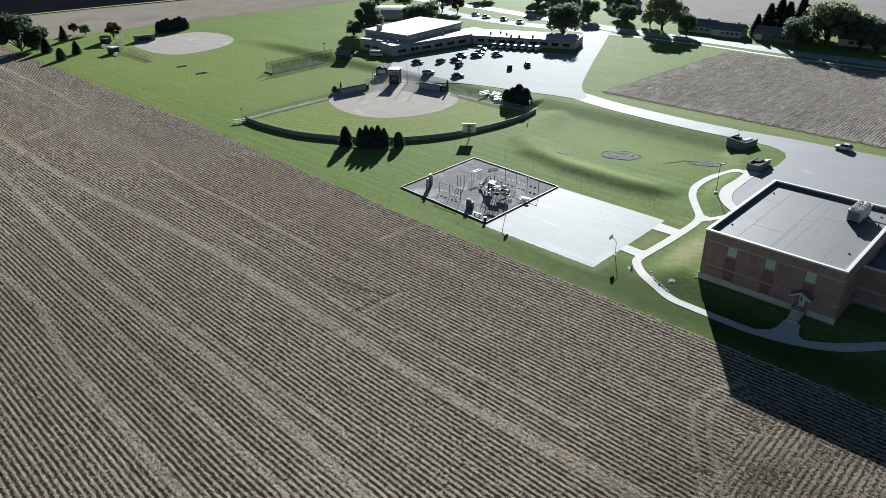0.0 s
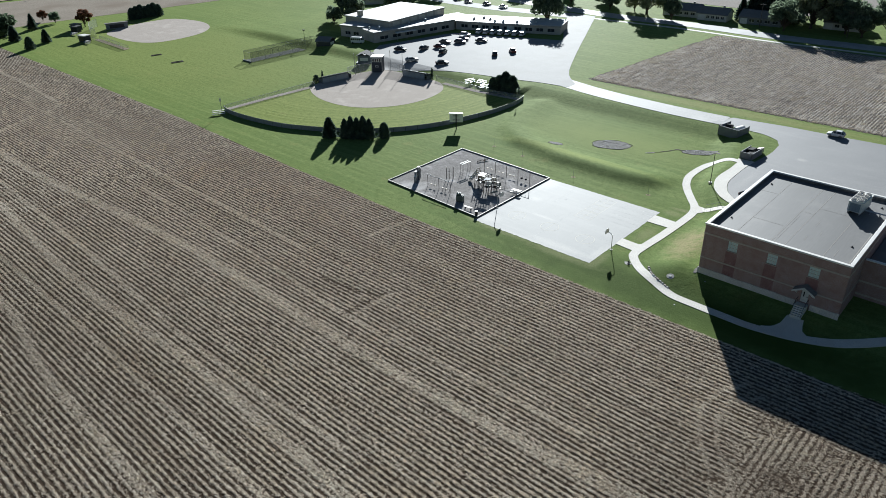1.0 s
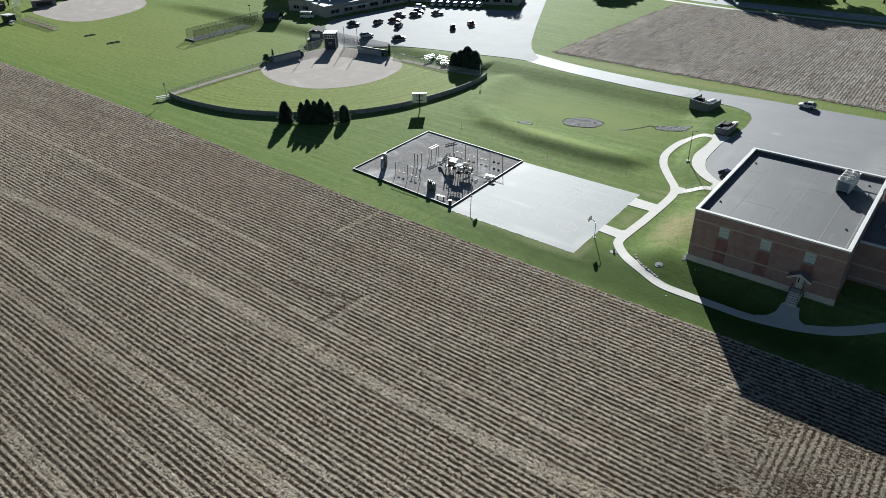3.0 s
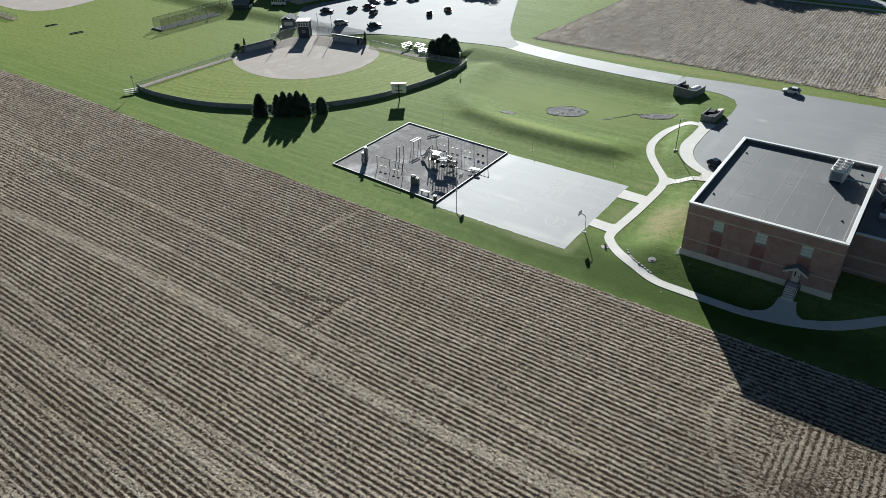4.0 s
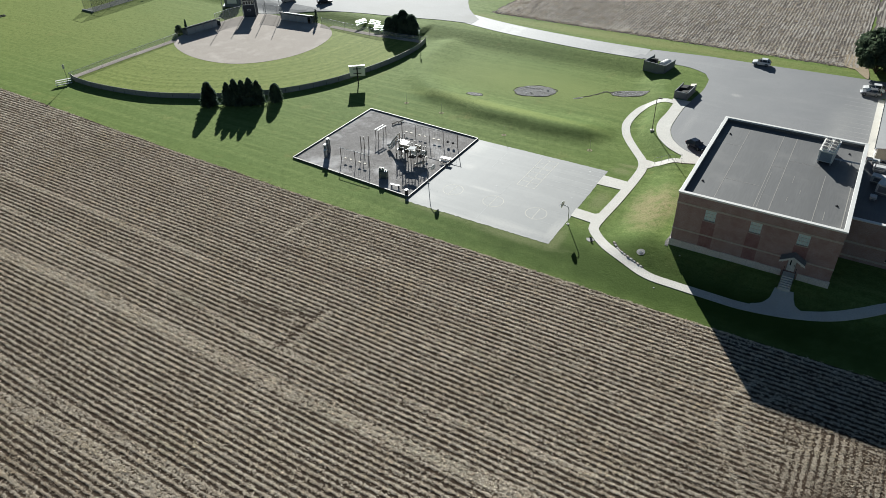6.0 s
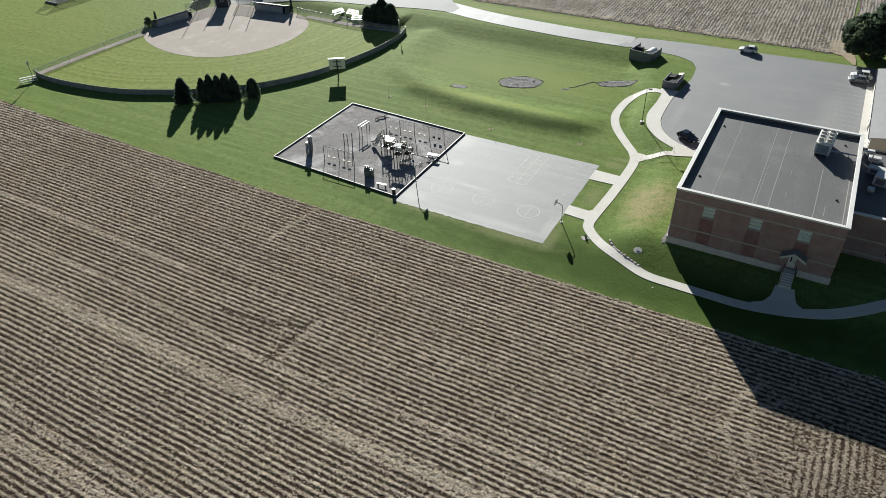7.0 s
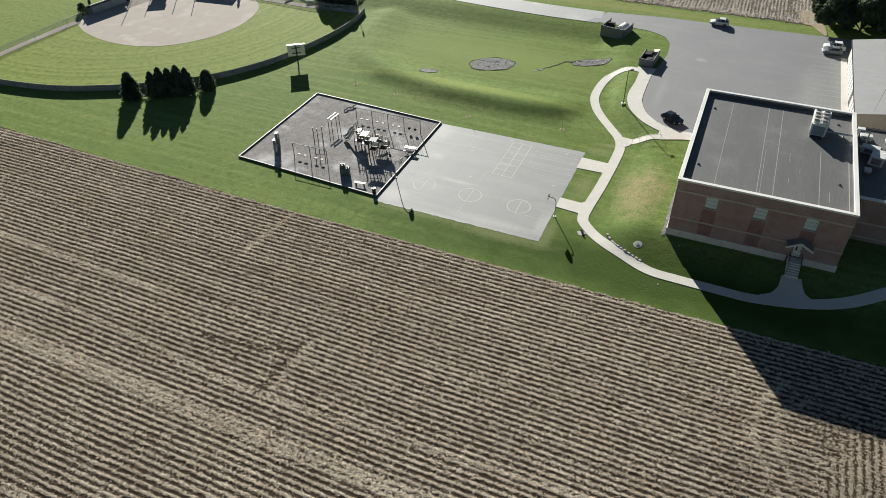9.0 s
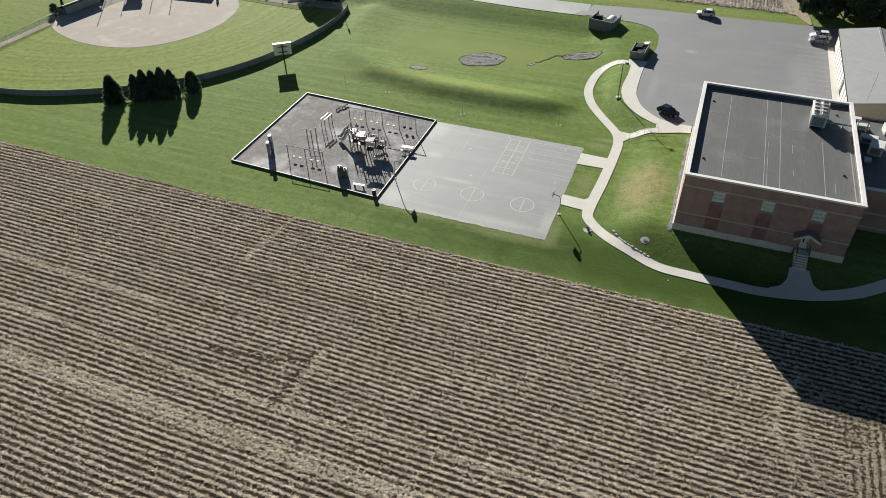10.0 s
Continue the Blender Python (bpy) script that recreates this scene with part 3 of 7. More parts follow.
def grid_mesh(name, xs, ys, z, material, smooth_shade=True):
    """A grid over xs and ys with the heights z[row][column]."""
    nx, ny = len(xs), len(ys)
    gx, gy = np.meshgrid(xs, ys)
    co = np.column_stack((gx.ravel(), gy.ravel(), np.asarray(z).ravel())).astype(np.float32)
    i = np.arange(nx * ny).reshape(ny, nx)
    quads = np.column_stack((i[:-1, :-1].ravel(), i[:-1, 1:].ravel(), i[1:, 1:].ravel(), i[1:, :-1].ravel())).astype(np.int32)
    return quad_mesh(name, co, quads, material, smooth_shade)


def quad_mesh(name, co, quads, material, smooth_shade=False):
    me = bpy.data.meshes.new(name)
    me.vertices.add(len(co))
    me.vertices.foreach_set("co", np.ascontiguousarray(co, np.float32).ravel())
    me.loops.add(quads.size)
    me.loops.foreach_set("vertex_index", np.ascontiguousarray(quads, np.int32).ravel())
    me.polygons.add(len(quads))
    me.polygons.foreach_set("loop_start", np.arange(0, quads.size, quads.shape[1], dtype=np.int32))
    me.update(calc_edges=True)
    me.materials.append(material)
    if smooth_shade:
        me.shade_smooth()
    return me


# ground: one sheet out to the horizon
gx = [-4500, -2500, -1400, -900, -650, -500, -420, -360, -320, -290] + list(np.arange(-270, -90, 1.5)) + list(np.arange(-90, -24, 1.0)) + list(np.arange(-24, 2, 0.75)) + list(np.arange(2, 60, 1.5)) + [70, 90, 130, 200, 350, 700, 1500, 3000, 4500]
gy = [-4500, -2000, -900, -500, -300, -200, -150, -110, -70, -40, -24] + list(np.arange(-15, 84, 1.25)) + [90, 100, 115, 135, 160, 190, 230, 280, 350, 500, 800, 1500, 2800, 4600]
ground = new("ground", grid_mesh("ground", gx, gy, [[land(x, y) for x in gx] for y in gy], M_GRASS))
tagged(ground, "mown green lawn with darker and drier patches", "lawn", kind="structure")

# ---- the harvested corn field ----
ROW = 0.762
EDGE_X, EDGE_Y = (-470, -150, -118, -90, -55, 0, 30, 60), (-10.4, -10.8, -12.1, -13.2, -14.1, -14.2, -13.7, -13.3)
FIELD_EDGE = -10.4
# wheel tracks and strips matted with residue: line, half width
TRACKS = [
    (spline([(-330, -44), (-230, -52), (-150, -54.5), (-103, -51.5), (-75, -49.6), (-42, -50.2), (-20, -50.3), (6, -49), (40, -47)], step=12), 1.35),
    (spline([(-330, -25), (-242, -25), (-205, -26.4), (-188, -28), (-184.5, -33), (-183, -39), (-176, -50)], step=8), 0.8),
    (spline([(-330, -31), (-242, -32), (-205, -33.3), (-120, -35), (-60, -36)], step=12), 0.5),
    (spline([(-240, -60), (-150, -64), (-91, -68.5), (-63, -68.6), (-45, -67.6), (-27, -68.2), (5, -70)], step=12), 1.0),
    (spline([(-150, -61), (-90, -63), (-56, -65), (-40, -65.2), (-15, -64.4)], step=12), 0.5),
    (spline([(-150, -84), (-78, -80), (-61, -82.5), (-34, -83.5), (5, -84)], step=12), 0.9),
    (spline([(-130, -74), (-60, -74.5), (-25, -75), (5, -76)], step=12), 0.45),
    (spline([(-110, -42), (-60, -43.5), (-40, -45.5), (5, -43.5)], step=12), 0.4),
]
# short crossings and the harvester's turns at the headland
TURNS = [
    ([(-52.0, -14), (-53.6, -25)], 0.5),
    ([(-35.4, -36.5), (-35.7, -46)], 0.55),
    (spline([(17, -21), (14.6, -25), (14.3, -30), (16.4, -35), (20.0, -39.6), (25, -50)], step=3), 0.5),
    (spline([(19.6, -22.5), (16.7, -26), (16.5, -30.5), (18.6, -34.6), (22.2, -39), (27.5, -49)], step=3), 0.45),
]
# places scraped bare
BARE = [([(-36.5, -37.0), (-37.2, -45.5)], 0.35), ([(-48.5, -40.4), (-42.0, -39.8), (-37.0, -38.4)], 0.42), ([(19.3, -40.4), (20.8, -39.9)], 0.5)]


def nearness(gx, gy, lines):
    """One on the given lines, falling off at their half widths."""
    out = np.zeros_like(gx)
    for line, width in lines:
        for (ax, ay), (bx, by) in zip(line, line[1:]):
            dx, dy = bx - ax, by - ay
            k = np.clip(((gx - ax) * dx + (gy - ay) * dy) / (dx * dx + dy * dy), 0, 1)
            d = np.hypot(gx - ax - k * dx, gy - ay - k * dy)
            out = np.maximum(out, np.exp(-(d / width) ** 4))
    return out


def residue(gx, gy):
    """How far residue covers the ground, 0 to 1: strips on the rows, mats on the tracks; across the headland the rows run the other way."""
    along = 0.5 + 0.5 * np.cos(2 * np.pi * (gy + 0.05 * np.sin(gx * 0.21)) / ROW)
    across = 0.5 + 0.5 * np.cos(2 * np.pi * (gx + 0.10 * np.sin(gy * 0.3)) / ROW)
    u = gx - 21.2 + 0.10 * (gy + 30) + 0.5 * np.sin(gy * 0.9)
    turn = 1 / (1 + np.exp(np.clip(-u / 0.35, -30, 30))) / (1 + np.exp(np.clip((gy + 25) / 0.8, -30, 30)))
    mess = np.exp(-((u + 0.6) / 1.6) ** 2) * (gy < -30)
    crest = (along * (1 - turn) + across * turn) ** 1.35
    rim = np.exp(-((gy - np.interp(gx, EDGE_X, EDGE_Y) + 0.9) / 0.8) ** 2)
    mat = np.maximum(np.maximum(nearness(gx, gy, TRACKS + TURNS) * 0.92, 0.6 * mess), 0.45 * rim)
    cover = np.maximum(crest, mat * (0.62 + 0.38 * crest)) + 0.04 * np.clip((gy + 46) / 20, 0, 1) * np.clip((gx + 110) / 60, 0, 1)
    return cover * (1 - 0.5 * nearness(gx, gy, BARE))


def rough_patches(shape, rng, n):
    a = rng.random(shape)
    for _ in range(n):
        a = (a + np.roll(a, 1, 1) + np.roll(a, -1, 1) + np.roll(a, 1, 0) + np.roll(a, -1, 0)) / 5
    a -= a.mean()
    return a / (a.std() + 1e-9)


def field_heights(xs, ys, rng):
    gx, gy = np.meshgrid(xs, ys)
    cover = np.clip(residue(gx, gy) + 0.20 * rough_patches(gx.shape, rng, 0), 0, 1.2)
    inside = np.clip((np.interp(gx, EDGE_X, EDGE_Y) - gy) / 0.35, 0, 1)
    return -0.06 + 0.08 * inside + (0.058 * cover + 0.006 * rng.random(gx.shape)) * inside


rng = np.random.default_rng(7)
xs, ys = np.arange(-112, 56, 0.40), np.arange(-106, FIELD_EDGE + 0.01, 0.1016)
corn_field = new("corn_field", grid_mesh("corn_field", xs, ys, field_heights(xs, ys, rng), M_FIELD, True))
tagged(corn_field, "harvested corn field with rows of tan stubble and residue", "field", kind="structure")
xs, ys = np.concatenate((np.arange(-470, -220, 2.0), np.arange(-220, -111.9, 1.0))), np.arange(-92, FIELD_EDGE + 0.01, 0.127)
corn_far = new("corn_field", grid_mesh("corn_field", xs, ys, field_heights(xs, ys, rng), M_FIELD, True))
xs, ys = np.arange(-112, 56.1, 2.0), np.arange(-160, -105.9, 0.127)
corn_near = new("corn_field", grid_mesh("corn_field", xs, ys, field_heights(xs, ys, np.random.default_rng(17)), M_FIELD, True))
tagged(corn_near, "harvested corn field with rows of tan stubble and residue", "field", kind="structure")
tagged(corn_far, "harvested corn field reaching to a distant tree line", "field", kind="structure")


def litter(name, count, x0, x1, y0, y1, size, rng, lift, cover, keep=None):
    """Loose cut leaves and stubs of stalks: slivers lying every way in clumps, thick on the rows and thin between them."""
    n = count // 7
    x, y = rng.uniform(x0, x1, n), rng.uniform(y0, y1, n)
    ok = rng.random(n) < 0.05 + 0.95 * np.clip(cover(x, y), 0, 1) ** 3
    x, y = np.repeat(x[ok], 7), np.repeat(y[ok], 7)
    x, y = x + rng.normal(0, 0.45 * size, len(x)), y + rng.normal(0, 0.30 * size, len(y))
    if keep is not None:
        ok = keep(x, y)
        x, y = x[ok], y[ok]
    count = len(x)
    c = cover(x, y)
    stub = rng.random(count) < 0.10
    a = rng.uniform(0, 2 * np.pi, count)
    tilt = np.where(stub, rng.uniform(0.7, 1.5, count), rng.uniform(-0.08, 0.55, count))
    length = size * rng.uniform(0.4, 1.15, count)
    wide = size * np.where(stub, 0.13, rng.uniform(0.16, 0.42, count))
    d = np.stack((np.cos(a) * np.cos(tilt), np.sin(a) * np.cos(tilt), np.sin(tilt)), 1)
    s = np.stack((-np.sin(a), np.cos(a), rng.uniform(-0.5, 0.5, count)), 1) * (wide / 2)[:, None]
    base = np.stack((x, y, lift + 0.05 * c + rng.uniform(0.0, 0.04, count)), 1)
    co = np.stack((base - s, base + s, base + d * length[:, None]), 1).reshape(-1, 3)
    return quad_mesh(name, co, np.arange(count * 3, dtype=np.int32).reshape(-1, 3), M_LEAFBIT)


def in_field(x, y):
    return (y < np.interp(x, EDGE_X, EDGE_Y) - 0.1) & (y > -0.30 * x - 117)


stub = new("corn_stubble", litter("corn_stubble", 2300000, -112, 44, -105, FIELD_EDGE, 0.265, rng, 0.015, residue, in_field))
tagged(stub, "loose cut corn leaves and stalks on the rows", "crop residue", kind="stuff")
stub_far = new("corn_stubble", litter("corn_stubble", 300000, -250, -112, -75, FIELD_EDGE, 0.42, rng, 0.015, residue, in_field))
tagged(stub_far, "loose cut corn leaves and stalks on the rows", "crop residue", kind="stuff")


def side_cover(gx, gy):
    """Residue of the field beyond the drive: rows away from the drive, trampled along its ends."""
    crest = 0.5 + 0.5 * np.cos(2 * np.pi * (gx + 0.06 * np.sin(gy * 0.2)) / ROW)
    ends = np.maximum(np.exp(-((gy - 87) / 4.5) ** 2), np.exp(-((gx + 75 - (gy - 87) * 0.08) / 7.0) ** 2))
    return np.maximum(crest, 0.75 * ends)


def side_field(name, outline, label, step_row=0.15, step_long=1.2):
    """A cut field inside a four-sided outline given as low and high x edges by y, its rows along y."""
    (xa0, xb0, ya), (xa1, xb1, yb) = outline
    us, vs = np.linspace(0, 1, int((xb1 - xa1) / step_row)), np.linspace(0, 1, int((yb - ya) / step_long))
    gu, gv = np.meshgrid(us, vs)
    lo, hi = xa0 + (xa1 - xa0) * gv, xb0 + (xb1 - xb0) * gv
    gx, gy = lo + (hi - lo) * gu, ya + (yb - ya) * gv
    r = np.random.default_rng(3)
    inside = np.clip(np.minimum((gy - ya), (gx - lo)) / 1.2 + 0.3 * rough_patches(gx.shape, r, 1), 0, 1)
    z = 1.36 + 0.10 * inside + (0.06 * np.clip(side_cover(gx, gy) + 0.25 * rough_patches(gx.shape, r, 1), 0, 1.2) + 0.015 * r.random(gx.shape)) * inside
    co = np.stack((gx.ravel(), gy.ravel(), z.ravel()), 1)
    i = np.arange(gx.size).reshape(gx.shape)
    quads = np.column_stack((i[:-1, :-1].ravel(), i[:-1, 1:].ravel(), i[1:, 1:].ravel(), i[1:, :-1].ravel())).astype(np.int32)
    ob = new(name, quad_mesh(name, co, quads, M_FIELDHIGH, True))
    return tagged(ob, label, "field", kind="structure")


side_field("corn_field", ((-76.5, 17.0, 87.0), (-70.0, 17.0, 167.0)), "smaller harvested corn field beside the drive")
side_field("corn_field", ((17.0, 90.0, 100.0), (17.0, 90.0, 167.0)), "smaller harvested corn field beside the drive", step_row=0.3, step_long=2.5)
stub2 = new("corn_stubble", litter("corn_stubble", 260000, -76, 16, 87.3, 165, 0.40, rng, 1.45, side_cover, keep=lambda x, y: x > -75.5 + (y - 87) * 0.08))
tagged(stub2, "loose cut corn leaves and stalks on the rows", "crop residue", kind="stuff")
far_fields = (
    ("corn_field", [(-420, -30), (-331, -30), (-326, 25), (-316, 73), (-300, 165), (-285, 260), (-345, 260), (-376, 140), (-400, 60)], M_STUBBLE, "distant harvested field of tan stubble"),
    ("tilled_field", [(-900, -200), (-425, -200), (-425, -30), (-405, 58), (-380, 138), (-350, 262), (-500, 700), (-900, 700)], M_SOILDARK, "distant field of dark bare soil"),
    ("tilled_field", [(-145, 226), (-60, 222), (120, 225), (200, 700), (-260, 700), (-230, 300)], M_SOILBROWN, "distant bare brown field behind the houses"),
)
for name, outline, material, label in far_fields:
    sheet(name, drape(name, outline, material, 0.05, 60.0), material, label, "field")
sheet("farm_track", ribbon("farm_track", spline([(-428, -60), (-414, 35), (-388, 130), (-350, 262)], step=10), 3.0, 0.10), M_BARE, "pale dirt track between the far fields", "track")
sheet("bare_patch", drape("bare_patch", spline([(13.6, 95.6), (15.8, 96.8), (17.8, 93), (19.2, 86.5), (19.4, 81.9), (17.7, 84.4), (16.3, 87.0), (14.2, 87.9)], True, 1.0), M_BARE, 0.11, 2.0), M_BARE, "bare tan earth at the corner of the field", "earth")

# ---- roads, lots and walks ----
sheet("parking_lot", drape("parking_lot", spline([(-10.6, 66), (-10.2, 60), (-10.8, 54.5), (-11.2, 48.8), (-11.2, 44.4), (-11.0, 39.3), (-10.5, 36.8), (-9.3, 33.9), (-7.5, 31.7), (-5.5, 30.1), (-3.6, 29.5), (-1.5, 29.3)], step=1.0) + [(0.2, 29.3), (0.2, 27.5), (21.4, 27.5), (23.0, 40), (23.0, 72), (40, 73), (40, 82.6), (18, 81.7), (-1, 80.7), (-13.5, 80.4), (-26.8, 78.9)] + spline([(-30, 71.9), (-24, 72.2), (-16, 71.2), (-12, 69)], step=1.5), M_ASPHALT, 0.05, 1.5), M_ASPHALT, "grey asphalt parking lot with worn stall lines", "parking lot")
sheet("road", ribbon("road", spline([(-27.5, 75.3), (-41.6, 75.2), (-57.8, 76.2), (-69, 77.6), (-80, 80.0)], step=2), 7.0, 0.06), M_LOT, "pale asphalt drive between lawn and corn field", "road")
sheet("parking_lot", drape("parking_lot", spline([(-139.5, 59.5), (-122.4, 66.4), (-108.6, 70.3), (-97.9, 72.2), (-85.1, 75.2), (-76, 76.2)], step=3) + spline([(-76, 80.3), (-80.7, 84.8), (-86, 92), (-96.8, 113), (-109.2, 138.5), (-125.3, 171.7)], step=3) + [(-139, 173), (-127, 150), (-113, 129), (-112, 126), (-153, 112), (-155, 108), (-162, 79.5), (-158, 73), (-150, 64)], M_ROADPALE, 0.08, 3.0), M_ROADPALE, "broad pale school parking lot shining in low sun", "parking lot")
sheet("road", ribbon("road", spline([(-420, 215), (-300, 200), (-210, 188), (-124, 178), (-86, 179.5), (-50, 177.5), (-18, 179), (60, 182), (200, 186)], step=8), 8.5, 0.06), M_LOT, "pale country road past the houses", "road")
sheet("footpath", ribbon("footpath", spline([(-124, 168), (-86, 170.5), (-50, 168.8), (-18, 170.2), (60, 172)], step=5), 1.8, 0.05), M_CONCRETE, "narrow concrete footpath along the road", "footpath")
sheet("road", ribbon("road", spline([(-132, 168), (-150, 166), (-175, 163), (-205, 164), (-228, 170), (-236, 184)], step=4), 9.0, 0.05), M_ROADPALE, "pale loop drive behind the school", "road")
for line, width, label in (
    (spline([(-13.2, 50.5), (-14.6, 50.8), (-16.6, 50.9), (-18.8, 49.4), (-19.8, 45.6), (-19.9, 39.8), (-18.8, 35.6), (-17.0, 32.2), (-14.4, 28.5), (-12.2, 25.4), (-11.3, 22.5), (-11.2, 18), (-11.5, 10), (-11.9, 4.5), (-12.0, 1.0), (-11.2, -0.8), (-8.3, -3.6), (-4.4, -5.8), (-0.8, -7.5), (3.3, -7.8), (8.3, -7.9), (12, -7.9), (16.5, -7.1), (20, -6.0), (23.2, -4.6), (26.3, -2.6), (29.2, -0.4), (34, 2.6)], step=0.8), 1.62, "winding pale concrete footpath through the lawn"),
):
    sheet("footpath", ribbon("footpath", line, width, 0.07), M_CONCRETE, label, "footpath")
sheet("footpath", drape("footpath", [(-14.6, 52.2), (-10.9, 52.4)] + spline([(-11.0, 52.0), (-11.3, 48.8), (-11.3, 44.4), (-11.1, 39.3), (-10.6, 36.8), (-9.4, 33.9), (-7.6, 31.7), (-5.6, 30.1), (-3.7, 29.5), (-1.6, 29.4), (-0.3, 29.4)], step=0.7) + [(-0.3, 26.9), (-1.9, 26.6), (-5.4, 25.2), (-6.0, 26.9)] + spline([(-6.0, 28.0), (-8.0, 29.2), (-9.8, 30.7), (-12.1, 33.7), (-13.4, 37.0), (-13.9, 40.3), (-13.7, 45.2), (-13.8, 49.4)], step=0.7), M_CONCRETE, 0.09, 0.9), M_CONCRETE, "wide concrete apron beside the parking lot", "footpath")
for pts, label in (([(-16.4, 17.0), (-12.0, 16.8), (-11.8, 17.6), (-11.6, 13.0), (-12.2, 13.7), (-16.4, 13.6)], "short concrete link to the court"), ([(-16.5, 4.5), (-13.2, 4.3), (-12.0, 5.4), (-11.9, 0.6), (-13.0, 1.6), (-16.4, 1.9)], "short concrete link to the court")):
    sheet("footpath", drape("footpath", pts, M_CONCRETE, 0.066, 2.0), M_CONCRETE, label, "footpath")
sheet("footpath", drape("footpath", [(15.4, -2.6), (17.8, -2.6), (18.0, -3.6)] + spline([(18.4, -4.8), (19.6, -5.6), (21.4, -6.0)], step=0.5) + [(20.5, -6.5), (13.0, -7.3)] + spline([(13.2, -6.7), (14.4, -6.0), (15.2, -4.6)], step=0.5), M_CONCRETE, 0.076, 1.0), M_CONCRETE, "flared concrete walk up to the door steps", "footpath")

# ---- court, playground bed, infields ----
COURT = (-42.6, -7.1, -16.3, 18.8)
rnd = random.Random(27)
ragged = [(COURT[0], COURT[1])] + [(COURT[0] + 0.45 * k, COURT[1] + rnd.uniform(-0.12, 0.09)) for k in range(1, 58)]
ragged += [(COURT[2], COURT[1])] + [(COURT[2] + rnd.uniform(-0.06, 0.05), COURT[1] + 0.5 * k) for k in range(1, 51)]
ragged += [(COURT[2], COURT[3])] + [(COURT[2] - 0.5 * k, COURT[3] + rnd.uniform(-0.06, 0.05)) for k in range(1, 52)] + [(COURT[0], COURT[3])]
sheet("court", drape("court", ragged, M_COURT, 0.02, 6.0), M_COURT, "grey asphalt playground court with painted games", "court")
BED = [(-69.5, 20.4), (-42.8, 18.9), (-42.75, -6.0), (-69.6, -4.5)]
sheet("playground_bed", drape("playground_bed", BED, M_MULCH, 0.06, 6.0), M_MULCH, "brown wood-chip bed under the play equipment", "mulch")
sheet("infield", drape("infield", spline([(-142.8, 32), (-138, 28.0), (-130, 25.2), (-122, 24.8), (-115.3, 26.5), (-109.7, 31), (-105.8, 38), (-104.9, 46), (-107, 54.2), (-112, 59.3), (-118, 61), (-128, 61), (-137, 60.5), (-142, 55), (-143.5, 46), (-144.5, 38)], True, 1.5), M_DIRT, 0.025, 10.0), M_DIRT, "pale tan softball infield of raked dirt", "infield")
sheet("infield", drape("infield", spline([(-280, 29.0), (-286, 39.0), (-288, 52), (-285, 62.5), (-270, 67), (-256, 64.3), (-246.5, 56), (-242.9, 44.6), (-244.5, 33), (-254, 27.7), (-270, 27)], True, 2.0), M_DIRT, 0.025, 12.0), M_DIRT, "pale tan baseball infield of raked dirt", "infield")
sheet("warning_track", ribbon("warning_track", [(-142.5, 31.5), (-143.6, 16), (-144.0, 1.5)], 2.0, 0.04), M_DIRT, "worn strip of earth along the foul line", "track")
sheet("warning_track", ribbon("warning_track", [(-112, 60.2), (-98, 60.0), (-82.5, 61.2)], 1.8, 0.04), M_DIRT, "worn strip of earth along the foul line", "track")
for cx, cy, rx, ry, rz in ((-43.0, 45.5, 4.6, 3.0, 25), (-53.5, 36.9, 1.7, 1.1, 25), (-24.3, 53.7, 4.0, 1.5, 30)):
    ring = [(cx + rx * math.cos(a) * math.cos(radians(rz)) - ry * math.sin(a) * math.sin(radians(rz)) + random.uniform(-0.2, 0.2), cy + rx * math.cos(a) * math.sin(radians(rz)) + ry * math.sin(a) * math.cos(radians(rz)) + random.uniform(-0.2, 0.2)) for a in [2 * math.pi * k / 20 for k in range(20)]]
    sheet("drain_bed", drape("drain_bed", ring, M_ROCK, 0.05, 2.0), M_ROCK, "grey stone bed round a drain in the grass basin", "stone bed")


# ---------------- the brick gymnasium ----------------
def pierced(x0, x1, z0, z1, thick, holes):
    """A wall along x from y = 0 to thick, in one piece, with openings (x0, x1, z0, z1) through it."""
    xc = sorted({x0, x1, *[v for h in holes for v in h[:2]]})
    zc = sorted({z0, z1, *[v for h in holes for v in h[2:]]})
    bm = bmesh.new()
    vert = {(i, k, y): bm.verts.new((x, y, z)) for i, x in enumerate(xc) for k, z in enumerate(zc) for y in (0.0, thick)}
    def solid(i, k):
        if not (0 <= i < len(xc) - 1 and 0 <= k < len(zc) - 1):
            return False
        xm, zm = (xc[i] + xc[i + 1]) / 2, (zc[k] + zc[k + 1]) / 2
        return not any(a < xm < b and c < zm < d for a, b, c, d in holes)
    for i in range(len(xc) - 1):
        for k in range(len(zc) - 1):
            if not solid(i, k):
                continue
            for y in (0.0, thick):
                bm.faces.new([vert[q] for q in ((i, k, y), (i + 1, k, y), (i + 1, k + 1, y), (i, k + 1, y))])
            for near, e in (((i - 1, k), ((i, k), (i, k + 1))), ((i + 1, k), ((i + 1, k), (i + 1, k + 1))), ((i, k - 1), ((i, k), (i + 1, k))), ((i, k + 1), ((i, k + 1), (i + 1, k + 1)))):
                if not solid(*near):
                    bm.faces.new([vert[(*e[0], 0.0)], vert[(*e[1], 0.0)], vert[(*e[1], thick)], vert[(*e[0], thick)]])
    for v in [v for v in bm.verts if not v.link_faces]:
        bm.verts.remove(v)
    bmesh.ops.recalc_face_normals(bm, faces=bm.faces)
    return bm


